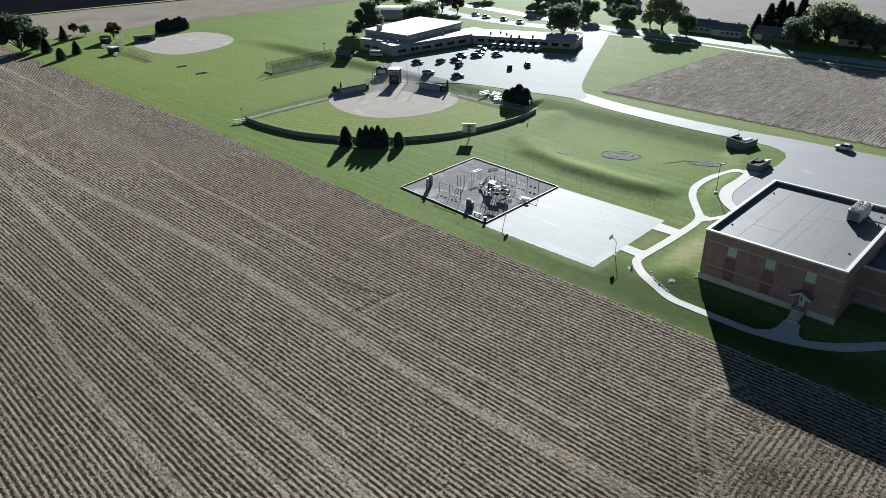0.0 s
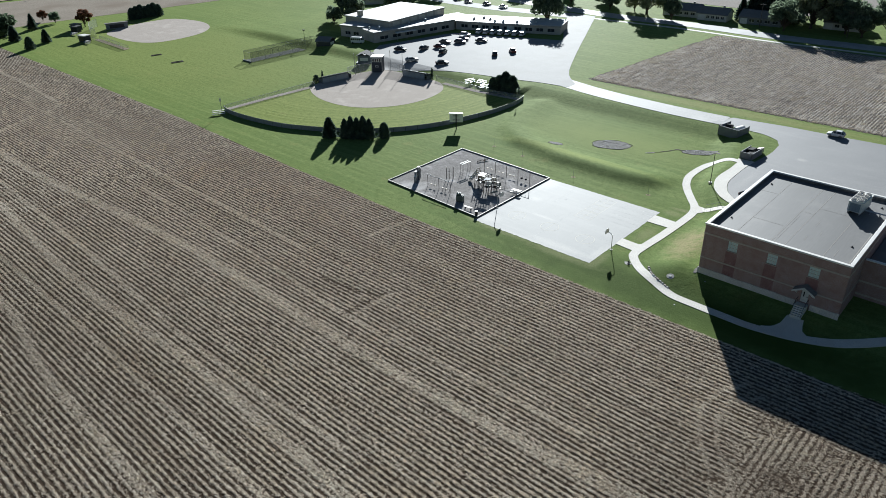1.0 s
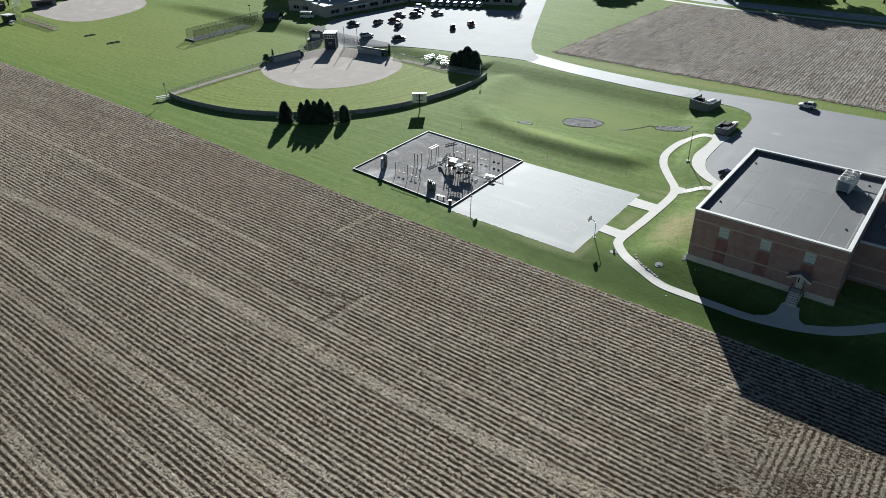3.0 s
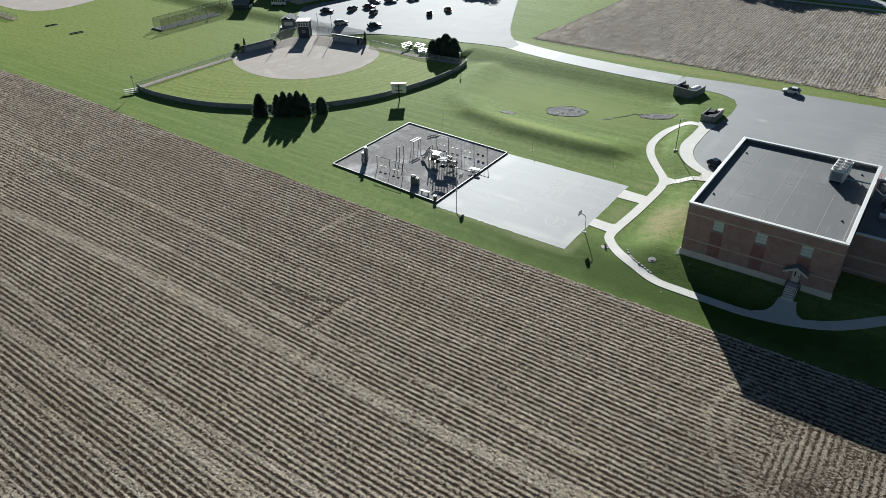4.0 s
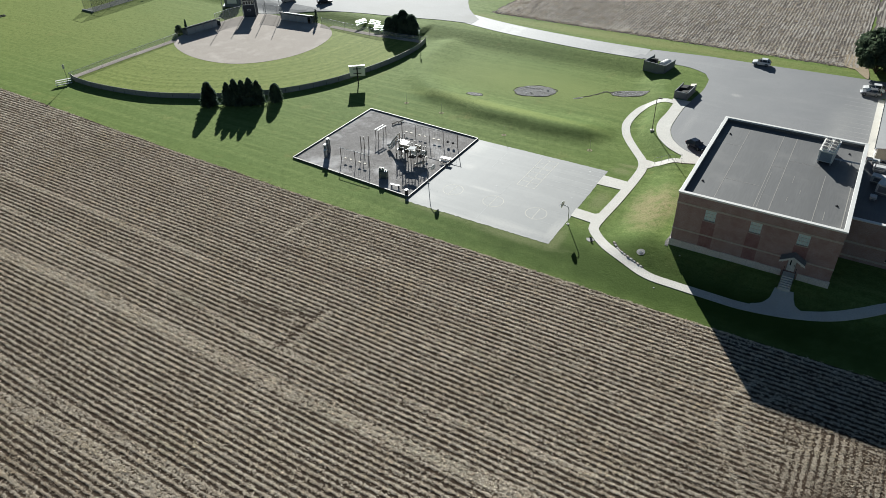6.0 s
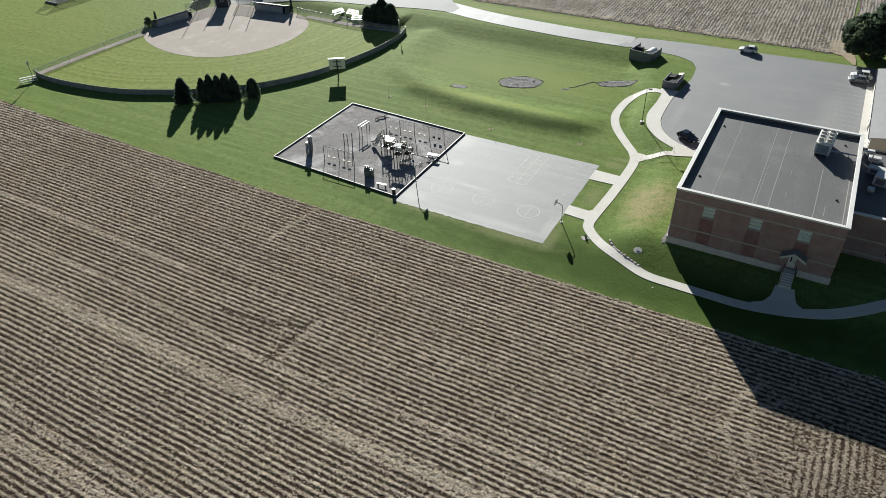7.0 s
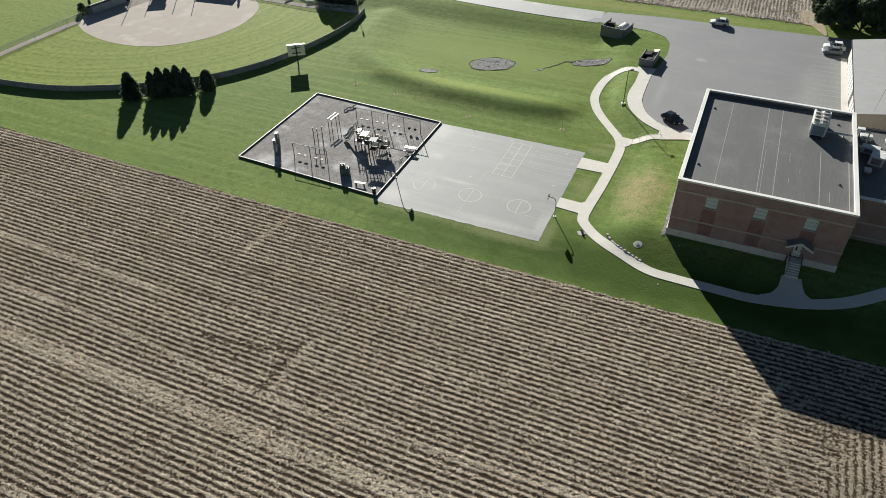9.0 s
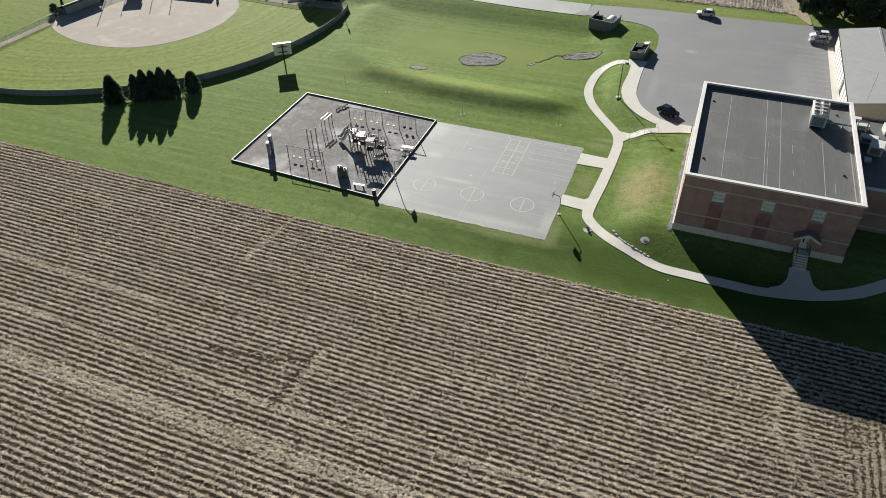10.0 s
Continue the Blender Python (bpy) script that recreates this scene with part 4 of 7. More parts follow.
def gym():
    w, d, base, top, roof = 21.5, 28.1, 0.9, 10.4, 9.75
    g = thing("school_gymnasium", "brown brick gymnasium with pale stone bands and flat dark roof", "building", 0, 0, 0)
    t = 0.40
    door_x0, door_x1, sill, head = 15.95, 17.05, 2.2, 4.35
    # front wall with a real opening for the door and three for the windows
    wins = [(4.0, 5.5), (10.1, 11.6), (16.2, 17.7)]
    zlo, zhi = 6.75, 8.45
    holes = [(door_x0, door_x1, sill, head)] + [(p, q, zlo, zhi) for p, q in wins]
    bm = pierced(0.0, w, base, top - 0.25, t, holes)
    part("front_wall", bm, M_BRICK, g)
    part("side_wall", boxed(0, t, base, t, d - t, top - 0.25), M_BRICK, g)
    part("side_wall", boxed(w - t, t, base, w, d - t, top - 0.25), M_BRICK, g)
    part("back_wall", boxed(0, d - t, base, w, d, top - 0.25), M_BRICK, g)
    part("roof", boxed(t, t, roof - 0.3, w - t, d - t, roof), M_ROOF, g, "dark grey roof membrane")
    for q in ((t, t, w - t, t + 0.03), (t, d - t - 0.03, w - t, d - t), (t, t + 0.03, t + 0.03, d - t - 0.03), (w - t - 0.03, t + 0.03, w - t, d - t - 0.03)):
        part("parapet_lining", boxed(q[0], q[1], roof, q[2], q[3], top - 0.25), M_ROOF, g)
    for name, a in (("coping", (-0.12, -0.12, w + 0.12, t + 0.03)), ("coping", (-0.12, d - t - 0.03, w + 0.12, d + 0.12)), ("coping", (-0.12, t + 0.03, t + 0.03, d - t - 0.03)), ("coping", (w - t - 0.03, t + 0.03, w + 0.12, d - t - 0.03))):
        part(name, boxed(a[0], a[1], top - 0.25, a[2], a[3], top, bevel=0.02), M_COPING, g, "pale metal coping")
    for z, h in ((8.47, 0.28), (4.15, 0.24)):
        for a, b in (((-0.05, -0.05), (w + 0.05, 0.0)), ((-0.05, 0.0), (0.0, d)), ((w, 0.0), (w + 0.05, d))):
            if z < 5 and a == (-0.05, -0.05):
                part("stone_band", boxed(-0.05, -0.05, z, 15.2, 0.0, z + h), M_STONE, g, "pale stone band")
                part("stone_band", boxed(17.9, -0.05, z, w + 0.05, 0.0, z + h), M_STONE, g, "pale stone band")
            else:
                part("stone_band", boxed(a[0], a[1], z, b[0], b[1], z + h), M_STONE, g, "pale stone band")
    # foundation course of stones along the front and the sunny side
    x = -0.12
    rnd = random.Random(5)
    while x < w:
        n = min(w + 0.12, x + rnd.uniform(1.5, 2.1))
        if x < door_x0 - 0.5 < n:
            n = door_x0 - 0.48
        elif door_x0 - 0.5 < x < door_x1 + 0.5:
            x, n = door_x1 + 0.48, door_x1 + 2.0
        if n - x > 0.1:
            part("foundation_stone", boxed(x, -0.14 - rnd.uniform(0, 0.03), 0.6, n - 0.02, 0.0, 2.3 + rnd.uniform(-0.06, 0.05), bevel=0.03), M_LIMESTONE, g, "rough pale foundation stone")
        x = n
    part("foundation", boxed(-0.14, 0.0, 0.6, 0.0, d, 2.2), M_LIMESTONE, g)
    # windows of glass block, with red brick panels below them
    for xa, xb in wins:
        win = part("window", boxed(xa, 0.16, zlo, xb, 0.22, zhi), M_GLASSBLOCK, g, "square pale green glass-block window")
        for k in range(5):
            u = xa + (xb - xa) * k / 4
            part("mullion", boxed(u - 0.03, 0.08, zlo, u + 0.03, 0.16, zhi), M_WHITE, win)
        for k in range(4):
            u = zlo + (zhi - zlo) * k / 3
            part("mullion", boxed(xa, 0.07, u - 0.03, xb, 0.15, u + 0.03), M_WHITE, win)
        part("window_sill", boxed(xa - 0.1, -0.08, zlo - 0.12, xb + 0.1, 0.15, zlo), M_STONE, win)
        part("brick_panel", boxed(xa - 0.15, -0.02, 4.42, xb + 0.15, 0.0, zlo - 0.14), M_BRICKRED, g, "dark red brick panel")
        if xa < 14:
            part("brick_panel", boxed(xa - 0.15, -0.02, 2.36, xb + 0.15, 0.0, 4.12), M_BRICKRED, g, "dark red brick panel")
    # door under a small gabled canopy
    door = part("door", boxed(door_x0 + 0.06, 0.14, sill, door_x1 - 0.06, 0.20, head - 0.06), M_WHITE, g, "white steel door")
    part("door_window", boxed(door_x0 + 0.3, 0.12, sill + 0.95, door_x0 + 0.47, 0.14, head - 0.35), M_GLASS, door)
    part("door_handle", boxed(door_x1 - 0.24, 0.06, sill + 0.95, door_x1 - 0.14, 0.14, sill + 1.1), M_DARK, door)
    for a in ((door_x0, sill, door_x0 + 0.06, head), (door_x1 - 0.06, sill, door_x1, head), (door_x0 + 0.06, head - 0.06, door_x1 - 0.06, head)):
        part("door_frame", boxed(a[0], 0.10, a[1], a[2], 0.3, a[3]), M_GREY, door)
    canopy = part("canopy", prism(bmesh.new(), [(14.9, 4.35), (16.5, 5.25), (18.1, 4.35), (18.1, 4.55), (16.5, 5.48), (14.9, 4.55)], -1.3, -0.01, "y"), M_SHINGLE, g, "small dark gabled canopy")
    part("fascia", prism(bmesh.new(), [(14.85, 4.22), (16.5, 5.12), (18.15, 4.22), (18.15, 4.50), (16.5, 5.42), (14.85, 4.50)], -1.38, -1.31, "y"), M_WHITE, canopy, "white canopy fascia")
    for xa in (15.25, 17.6):
        part("bracket", prism(bmesh.new(), [(-0.02, 3.5), (-0.02, 4.4), (-1.15, 4.4), (-1.15, 4.28)], xa, xa + 0.12, "x"), M_WHITE, canopy)
    # roof seams
    for xa, ya, xb, yb in ((4.38, 0.6, 4.47, 25.6), (9.62, 0.6, 9.71, 26.6), (10.02, 0.8, 10.08, 13.0), (11.6, 0.6, 11.69, 26.6), (17.08, 0.6, 17.17, 15.5), (4.5, 7.95, 9.3, 8.02), (0.7, 19.4, 4.3, 19.46), (11.8, 17.9, 16.3, 17.96), (9.8, 15.1, 11.6, 15.17), (13.2, 11.0, 13.26, 13.4), (13.3, 5.2, 13.36, 6.6), (14.6, 8.4, 14.66, 9.6), (18.3, 2.6, 18.38, 5.0), (20.6, 0.8, 20.72, 14.0)):
        part("roof_seam", boxed(xa, ya, roof, xb, yb, roof + 0.012), M_SEAM, g, "tan seam tape")
    # steps
    st = thing("door_steps", "concrete steps with side rails up to the gymnasium door", "steps", 16.5, 0, 0)
    part("landing", boxed(-0.8, -1.35, 0.6, 0.8, -0.16, 2.19, bevel=0.02), M_CONCRETE, st)
    for k in range(5):
        part("step", boxed(-0.8, -1.35 - 0.30 * (k + 1), 0.6, 0.8, -1.352 - 0.30 * k, 2.19 - 0.19 * (k + 1), bevel=0.015), M_CONCRETE, st)
    for s in (-0.75, 0.75):
        part("handrail", tubed([(s, -0.3, 3.1), (s, -1.3, 3.1), (s, -2.8, 2.2)], 0.03), M_DARK, st)
        for y, z in ((-0.3, 2.19), (-1.3, 2.19), (-2.75, 1.25)):
            part("rail_post", tubed([(s, y, z), (s, y, 3.1 if y > -2 else 2.23)], 0.025), M_DARK, st)


gym()


def rooftop_chiller():
    u = thing("rooftop_chiller", "large pale rooftop cooling unit with two rows of fans", "cooling unit", 16.5, 21.5, 9.75, -4)
    for x in (-0.85, 0.85):
        part("skid", boxed(x - 0.08, -2.3, 0, x + 0.08, 2.3, 0.35), M_GALV, u)
    part("casing", boxed(-1.05, -2.3, 0.35, 1.05, 2.3, 2.0, bevel=0.03), paint("unit_grey", (0.58, 0.61, 0.62), 0.5, 0.0, 0.9), u)
    part("top_deck", boxed(-1.15, -2.35, 2.0, 1.15, 2.35, 2.12), M_COPING, u)
    for i in range(2):
        for j in range(4):
            x, y = -0.55 + 1.1 * i, -1.7 + 1.13 * j
            bm = tube(bmesh.new(), (x, y, 2.12), (x, y, 2.42), 0.46, 0.43, 16)
            fan = part("fan_shroud", bm, M_COPING, u)
            part("fan_grille", tube(bmesh.new(), (x, y, 2.421), (x, y, 2.44), 0.38, 0.38, 16), M_DARK, fan)
    for y in (-1.6, -0.5, 0.6, 1.7):
        part("coil_panel", boxed(-1.08, y - 0.5, 0.55, -1.05, y + 0.5, 1.85), M_GALV, u)
    part("end_panel", boxed(-0.8, -2.34, 0.5, 0.8, -2.3, 1.85), paint("unit_blue_grey", (0.20, 0.26, 0.32), 0.5), u)
    p = thing("roof_pipe", "pair of insulated pipes crossing the roof to the parapet", "pipe", 17.4, 20.9, 9.75)
    for y in (-0.25, 0.0):
        part("pipe", tubed([(0.15, y, 0.5), (4.3, y, 0.5), (4.3, y, 1.55), (5.6, y, 1.55), (5.6, y, -0.2)], 0.07), M_GALV, p)
    for x in (1.0, 2.5, 3.8):
        part("pipe_stand", boxed(x - 0.05, -0.4, 0, x + 0.05, 0.15, 0.45), M_GREY, p)


rooftop_chiller()
vent = thing("roof_vent", "small dark roof drain on the membrane", "roof vent", 1.9, 23.0, 9.75, group="roof vents")
part("flange", tube(bmesh.new(), (0, 0, 0), (0, 0, 0.04), 0.24, 0.22, 12), M_DARK, vent)
part("strainer", tube(bmesh.new(), (0, 0, 0.04), (0, 0, 0.20), 0.13, 0.08, 10), M_DARK, vent)
for x, y in ((1.9, 6.6), (19.8, 8.3), (19.6, 25.4)):
    copy_thing(vent, pose(0.9875 * x, y - 1.0, 9.75))


def low_wing():
    x0, x1, y0, y1, base, top = 21.5, 62.0, 8.2, 31.6, 0.9, 7.9
    g = thing("classroom_wing", "lower brick school wing with flat dark roof", "building", 0, 0, 0)
    part("front_wall", boxed(x0 + 0.02, y0, base, x1, y0 + 0.4, top), M_BRICK, g)
    part("side_wall", boxed(x1 - 0.4, y0 + 0.4, base, x1, y1, top), M_BRICK, g)
    part("back_wall", boxed(x0 + 0.02, y1 - 0.4, base, x1 - 0.4, y1, 6.62), M_BRICK, g)
    part("side_wall", boxed(x0 + 0.02, 28.25, base, x0 + 0.4, y1 - 0.4, top), M_BRICK, g)
    part("roof", boxed(x0 + 0.1, y0 + 0.4, 6.2, x1 - 0.4, y1 - 0.4, 6.5), M_ROOF, g)
    part("coping", boxed(x0 + 0.14, y0 - 0.08, top, x1 + 0.1, y0 + 0.48, top + 0.15), M_COPING, g)
    part("coping", boxed(x0 + 0.14, y1 - 0.48, 6.62, x1 + 0.1, y1 + 0.08, 6.70), M_DARK, g)
    for z in (4.15, 1.9):
        part("stone_band", boxed(x0 + 0.05, y0 - 0.05, z, x1, y0, z + 0.3), M_STONE, g)
    for k in range(5):
        xa = 27.5 + 6 * k
        win = part("window", boxed(xa, y0 - 0.02, 2.5, xa + 1.8, y0 - 0.004, 4.0), M_GLASS, g)
        part("window_frame", boxed(xa - 0.06, y0 - 0.05, 2.42, xa + 1.86, y0 - 0.03, 2.5), M_WHITE, win)
    return g


low_wing()


def duct_unit(x, y, turn, sx, sy, sz):
    u = thing("rooftop_unit", "white rooftop air handler with bent duct", "air handler", x, y, 6.5, turn, "rooftop units")
    part("curb", boxed(-sx / 2 + 0.1, -sy / 2 + 0.1, 0, sx / 2 - 0.1, sy / 2 - 0.1, 0.3), M_GREY, u)
    part("casing", boxed(-sx / 2, -sy / 2, 0.3, sx / 2, sy / 2, sz, bevel=0.03), M_WHITE, u)
    part("hood", prism(bmesh.new(), [(sy / 2, sz * 0.45), (sy / 2 + 0.6, sz * 0.45), (sy / 2, sz * 0.9)], -sx / 3, sx / 3, "x"), M_WHITE, u)
    part("grille", boxed(-sx / 3, -sy / 2 - 0.02, 0.5, sx / 3, -sy / 2, sz - 0.25), M_GREY, u)


for a in ((23.4, 29.6, 3, 1.0, 0.9, 0.9), (24.0, 27.6, 0, 1.7, 1.0, 0.9), (24.4, 23.4, -8, 2.4, 1.2, 1.3), (25.2, 20.8, -12, 1.9, 2.4, 1.7), (24.0, 17.8, 0, 0.9, 0.9, 0.7), (27.6, 27.5, 10, 1.6, 1.6, 1.5), (30.5, 22.0, 0, 2.2, 1.6, 1.5)):
    duct_unit(*a)


def metal_shop():
    """The long metal building by the lot: white panels on its yard side, a low gable roof with its ridge along y."""
    x0, xr, x1, y0, y1, base, eave, ridge = 23.5, 30.0, 36.5, 38.7, 71.0, 1.3, 5.3, 6.5
    g = thing("metal_shop", "long metal building with grey roof and white wall panels", "building", 0, 0, 0)
    part("wall", boxed(x0, y0 + 0.2, base, x0 + 0.2, y1 - 0.2, eave - 0.05), M_OFFWHITE, g)
    part("wall", boxed(x1 - 0.2, y0 + 0.2, base, x1, y1 - 0.2, eave - 0.05), M_OFFWHITE, g)
    olive = surf("olive_siding", (0.40, 0.435, 0.37), (0.46, 0.495, 0.42), 1.5, 0.1, 0.6)
    for ya in (y0, y1 - 0.2):
        part("gable_wall", prism(bmesh.new(), [(x0, base), (x1, base), (x1, eave - 0.05), (xr, ridge - 0.08), (x0, eave - 0.05)], ya, ya + 0.2, "y"), olive, g, "dull olive end wall")
    part("roof_slope", prism(bmesh.new(), [(x0 - 0.35, eave - 0.06), (xr, ridge - 0.02), (xr, ridge + 0.12), (x0 - 0.35, eave + 0.1)], y0 - 0.3, y1 + 0.3, "y"), M_ROOFMETAL, g)
    part("roof_slope", prism(bmesh.new(), [(xr, ridge - 0.02), (x1 + 0.35, eave - 0.06), (x1 + 0.35, eave + 0.1), (xr, ridge + 0.12)], y0 - 0.3, y1 + 0.3, "y"), M_ROOFMETAL, g)
    part("ridge_cap", boxed(xr - 0.2, y0 - 0.3, ridge + 0.1, xr + 0.2, y1 + 0.3, ridge + 0.17), M_ROOFMETAL, g)
    part("gutter", boxed(x0 - 0.48, y0 - 0.3, eave - 0.12, x0 - 0.36, y1 + 0.3, eave + 0.04), M_DARK, g)
    y = y0 + 1.0
    k = 0
    while y < y1 - 2.6:
        if k == 4:
            part("service_door", boxed(x0 - 0.03, y + 0.3, base + 0.1, x0, y + 1.9, base + 2.6), M_DARK, g, "dark open service door")
        else:
            part("wall_panel", boxed(x0 - 0.08, y, base + 0.25, x0, y + 1.7, eave - 0.25, bevel=0.02), M_WHITE, g, "white ribbed wall panel")
        y += 2.4
        k += 1
    part("sidewalk", boxed(x0 - 1.25, y0 - 1, 1.3, x0 - 0.09, y1, 1.56), M_CONCRETE, g)
    part("roof_rod", tubed([(28.3, 50.3, 6.27), (25.7, 38.9, 5.80)], 0.06), M_DARK, g)
    pole = thing("wall_light", "small wall light on a bent arm", "light", 23.3, 38.3, 5.0)
    part("arm", tubed([(0, 0, 0), (-0.1, -0.5, 0.7), (-0.1, -0.9, 0.8)], 0.04), M_GALV, pole)
    part("head", boxed(-0.25, -1.2, 0.7, 0.05, -0.85, 0.85, bevel=0.03), M_GALV, pole)


metal_shop()


# ---------------- vehicles ----------------
def car(name, label, colour, x, y, turn, tall=1.5, long=4.5, kind_="sedan", category="car", group="parked cars", z=None):
    c = thing(name, label, category, x, y, (land(x, y) + 0.05) if z is None else z, turn, group)
    mat = colour
    L, W = long / 2, 0.87
    belt = 0.62 * tall
    bm = bmesh.new()
    prof = [(-L, 0.32), (-L + 0.05, belt - 0.05), (-L + 0.2, belt), (L - 1.15, belt), (L - 0.25, belt - 0.16), (L, belt - 0.32), (L, 0.32), (L - 0.15, 0.22), (-L + 0.15, 0.22)]
    prism(bm, prof, -W, W, "y")
    bmesh.ops.bevel(bm, geom=[e for e in bm.edges], offset=0.10, segments=3, affect="EDGES")
    part("body", bm, mat, c, smooth_shade=False)
    if kind_ == "sedan":
        cab = [(-L + 0.55, belt), (-L + 1.15, tall - 0.03), (L - 2.15, tall), (L - 1.3, belt)]
    elif kind_ == "van":
        cab = [(-L + 0.06, belt), (-L + 0.2, tall), (L - 1.5, tall), (L - 0.7, belt)]
    else:
        cab = [(-L + 0.08, belt), (-L + 0.35, 0.55 * belt + 0.45 * tall), (-L + 0.8, tall - 0.05), (-0.1, tall), (L - 1.95, tall - 0.05), (L - 1.0, belt)]
    bm = bmesh.new()
    a = [bm.verts.new((px, s * (W - 0.04 - 0.24 * (pz - belt) / (tall - belt)), pz)) for s in (-1, 1) for px, pz in cab]
    n = len(cab)
    bm.faces.new(a[:n])
    bm.faces.new(a[n:][::-1])
    for i in range(n):
        bm.faces.new((a[i], a[n + i], a[n + (i + 1) % n], a[(i + 1) % n]))
    bmesh.ops.recalc_face_normals(bm, faces=bm.faces)
    bmesh.ops.bevel(bm, geom=[e for e in bm.edges], offset=0.07, segments=2, affect="EDGES")
    part("windows", bm, M_GLASS, c)
    part("roof_panel", boxed(cab[-4 if kind_ == "suv" else 1][0] - 0.03, -W + 0.24, tall - 0.06, cab[-2][0] + 0.05, W - 0.24, tall + 0.02, bevel=0.03), mat, c)
    for s in (-1, 1):
        for px in ([-0.15 * long] if kind_ == "sedan" else [-0.30 * long, -0.02 * long]):
            part("pillar", tubed([(px, s * (W - 0.03), belt), (px, s * (W - 0.2), tall)], 0.05, 6), mat, c)
        part("headlight", boxed(L - 0.10, s * 0.62 - 0.2, belt - 0.38, L + 0.01, s * 0.62 + 0.2, belt - 0.24), M_LAMPCLEAR, c)
        part("taillight", boxed(-L - 0.01, s * 0.7 - 0.14, belt - 0.3, -L + 0.1, s * 0.7 + 0.14, belt - 0.08), M_LAMPRED, c)
        part("mirror", boxed(L - 1.55, s * (W + 0.1) - 0.09, belt, L - 1.4, s * (W + 0.1) + 0.09, belt + 0.16), mat, c)
        for px in (-L + 0.85, L - 0.85):
            wh = part("wheel", tube(bmesh.new(), (px, s * (W - 0.2), 0.33), (px, s * (W + 0.02), 0.33), 0.33, 0.33, 16), M_TYRE, c)
            part("rim", tube(bmesh.new(), (px, s * (W + 0.021), 0.33), (px, s * (W + 0.035), 0.33), 0.2, 0.19, 12), M_RIM, wh)
    return c


P_WHITE = paint("white_car_paint", (0.80, 0.80, 0.79), 0.25, 0, 0.95)
P_BLACK = paint("black_car_paint", (0.02, 0.022, 0.028), 0.2, 0, 0.9)
P_GREY = paint("grey_car_paint", (0.14, 0.15, 0.16), 0.25, 0.4, 0.9)
P_SILVER = paint("silver_car_paint", (0.45, 0.46, 0.47), 0.25, 0.6, 0.92)
P_RED = paint("red_car_paint", (0.13, 0.018, 0.018), 0.25, 0.1, 0.9)
P_MIDNIGHT = paint("midnight_car_paint", (0.022, 0.030, 0.050), 0.18, 0.1, 0.9)
P_BLUE = paint("blue_car_paint", (0.03, 0.05, 0.11), 0.25, 0.2, 0.9)
car("suv", "white sport utility vehicle on the lot edge", P_WHITE, -2.4, 80.3, 182, 1.48, 3.95, "suv")
car("suv", "white sport utility vehicle with roof rails", P_WHITE, 20.9, 75.2, 186, 1.6, 4.1, "suv")
car("hatchback", "silver grey hatchback beside a white vehicle", P_SILVER, 20.5, 72.9, 186, 1.4, 3.9, "suv")
car("hatchback", "very dark blue hatchback parked at the curved kerb", P_MIDNIGHT, -4.6, 32.4, -29, 1.36, 3.9, "suv")
school_cars = [(-149.7, 78.4, 20, P_BLACK), (-144.1, 85.0, 100, P_GREY), (-140.8, 89.9, 20, P_RED), (-134.6, 84.9, 110, P_BLACK), (-144.3, 96.7, 15, P_GREY), (-135.3, 69.7, 60, P_SILVER), (-124.2, 73.0, 50, P_BLACK), (-139.8, 100.2, 20, P_GREY), (-142.2, 104.5, 20, P_BLUE), (-146.1, 110.3, 20, P_WHITE), (-134.7, 106.5, 20, P_GREY), (-117.8, 93.4, 130, P_BLACK), (-115.5, 100.6, 140, P_RED)]
for k, (x, y, r, p) in enumerate(school_cars):
    label = {P_WHITE: "white", P_BLACK: "black", P_GREY: "dark grey", P_SILVER: "silver", P_RED: "dark red", P_BLUE: "dark blue"}[p] + " car parked on the pale school lot"
    car("car", label, p, x, y, r, 1.55, 4.5, "suv" if k % 2 else "sedan", z=1.5)
white_van = car("van", "white van parked nose to the school wall", P_WHITE, -145.0, 117.5, 109, 1.7, 4.2, "van", "van", "vans by the wall", 1.5)
for k in range(1, 7):
    f = k / 6
    copy_thing(white_van, pose(-145.0 + 16.5 * f, 117.5 + 6.4 * f, 1.5, 0, 0, 109))
for x, y, r, p in ((-201, 168.5, 5, P_SILVER), (-192.4, 166.5, 0, P_SILVER), (-181, 166.5, -8, P_GREY), (-170, 165, -5, P_WHITE)):
    car("car", "car parked on the loop drive behind the school", p, x, y, r, 1.5, 4.5, "sedan", z=1.5)


def bus():
    b = thing("minibus", "white minibus parked beside the school", "bus", -171.5, 76.6, 1.40, 25)
    b.scale = (0.68, 0.75, 0.85)
    part("body", boxed(-3.2, -1.1, 0.5, 3.0, 1.1, 2.9, bevel=0.12), P_WHITE, b)
    part("cab", boxed(3.0, -0.95, 0.5, 4.2, 0.95, 1.6, bevel=0.12), P_WHITE, b)
    for k in range(5):
        for s in (-1, 1):
            part("side_window", boxed(-2.9 + 1.15 * k, s * 1.11 - 0.01, 1.6, -1.95 + 1.15 * k, s * 1.11 + 0.01, 2.4), M_GLASS, b)
    part("windscreen", boxed(2.98, -0.9, 1.65, 3.03, 0.9, 2.6), M_GLASS, b)
    for px in (-2.0, 2.9):
        for s in (-1, 1):
            part("wheel", tube(bmesh.new(), (px, s * 0.85, 0.45), (px, s * 1.1, 0.45), 0.45, 0.45, 14), M_TYRE, b)


bus()


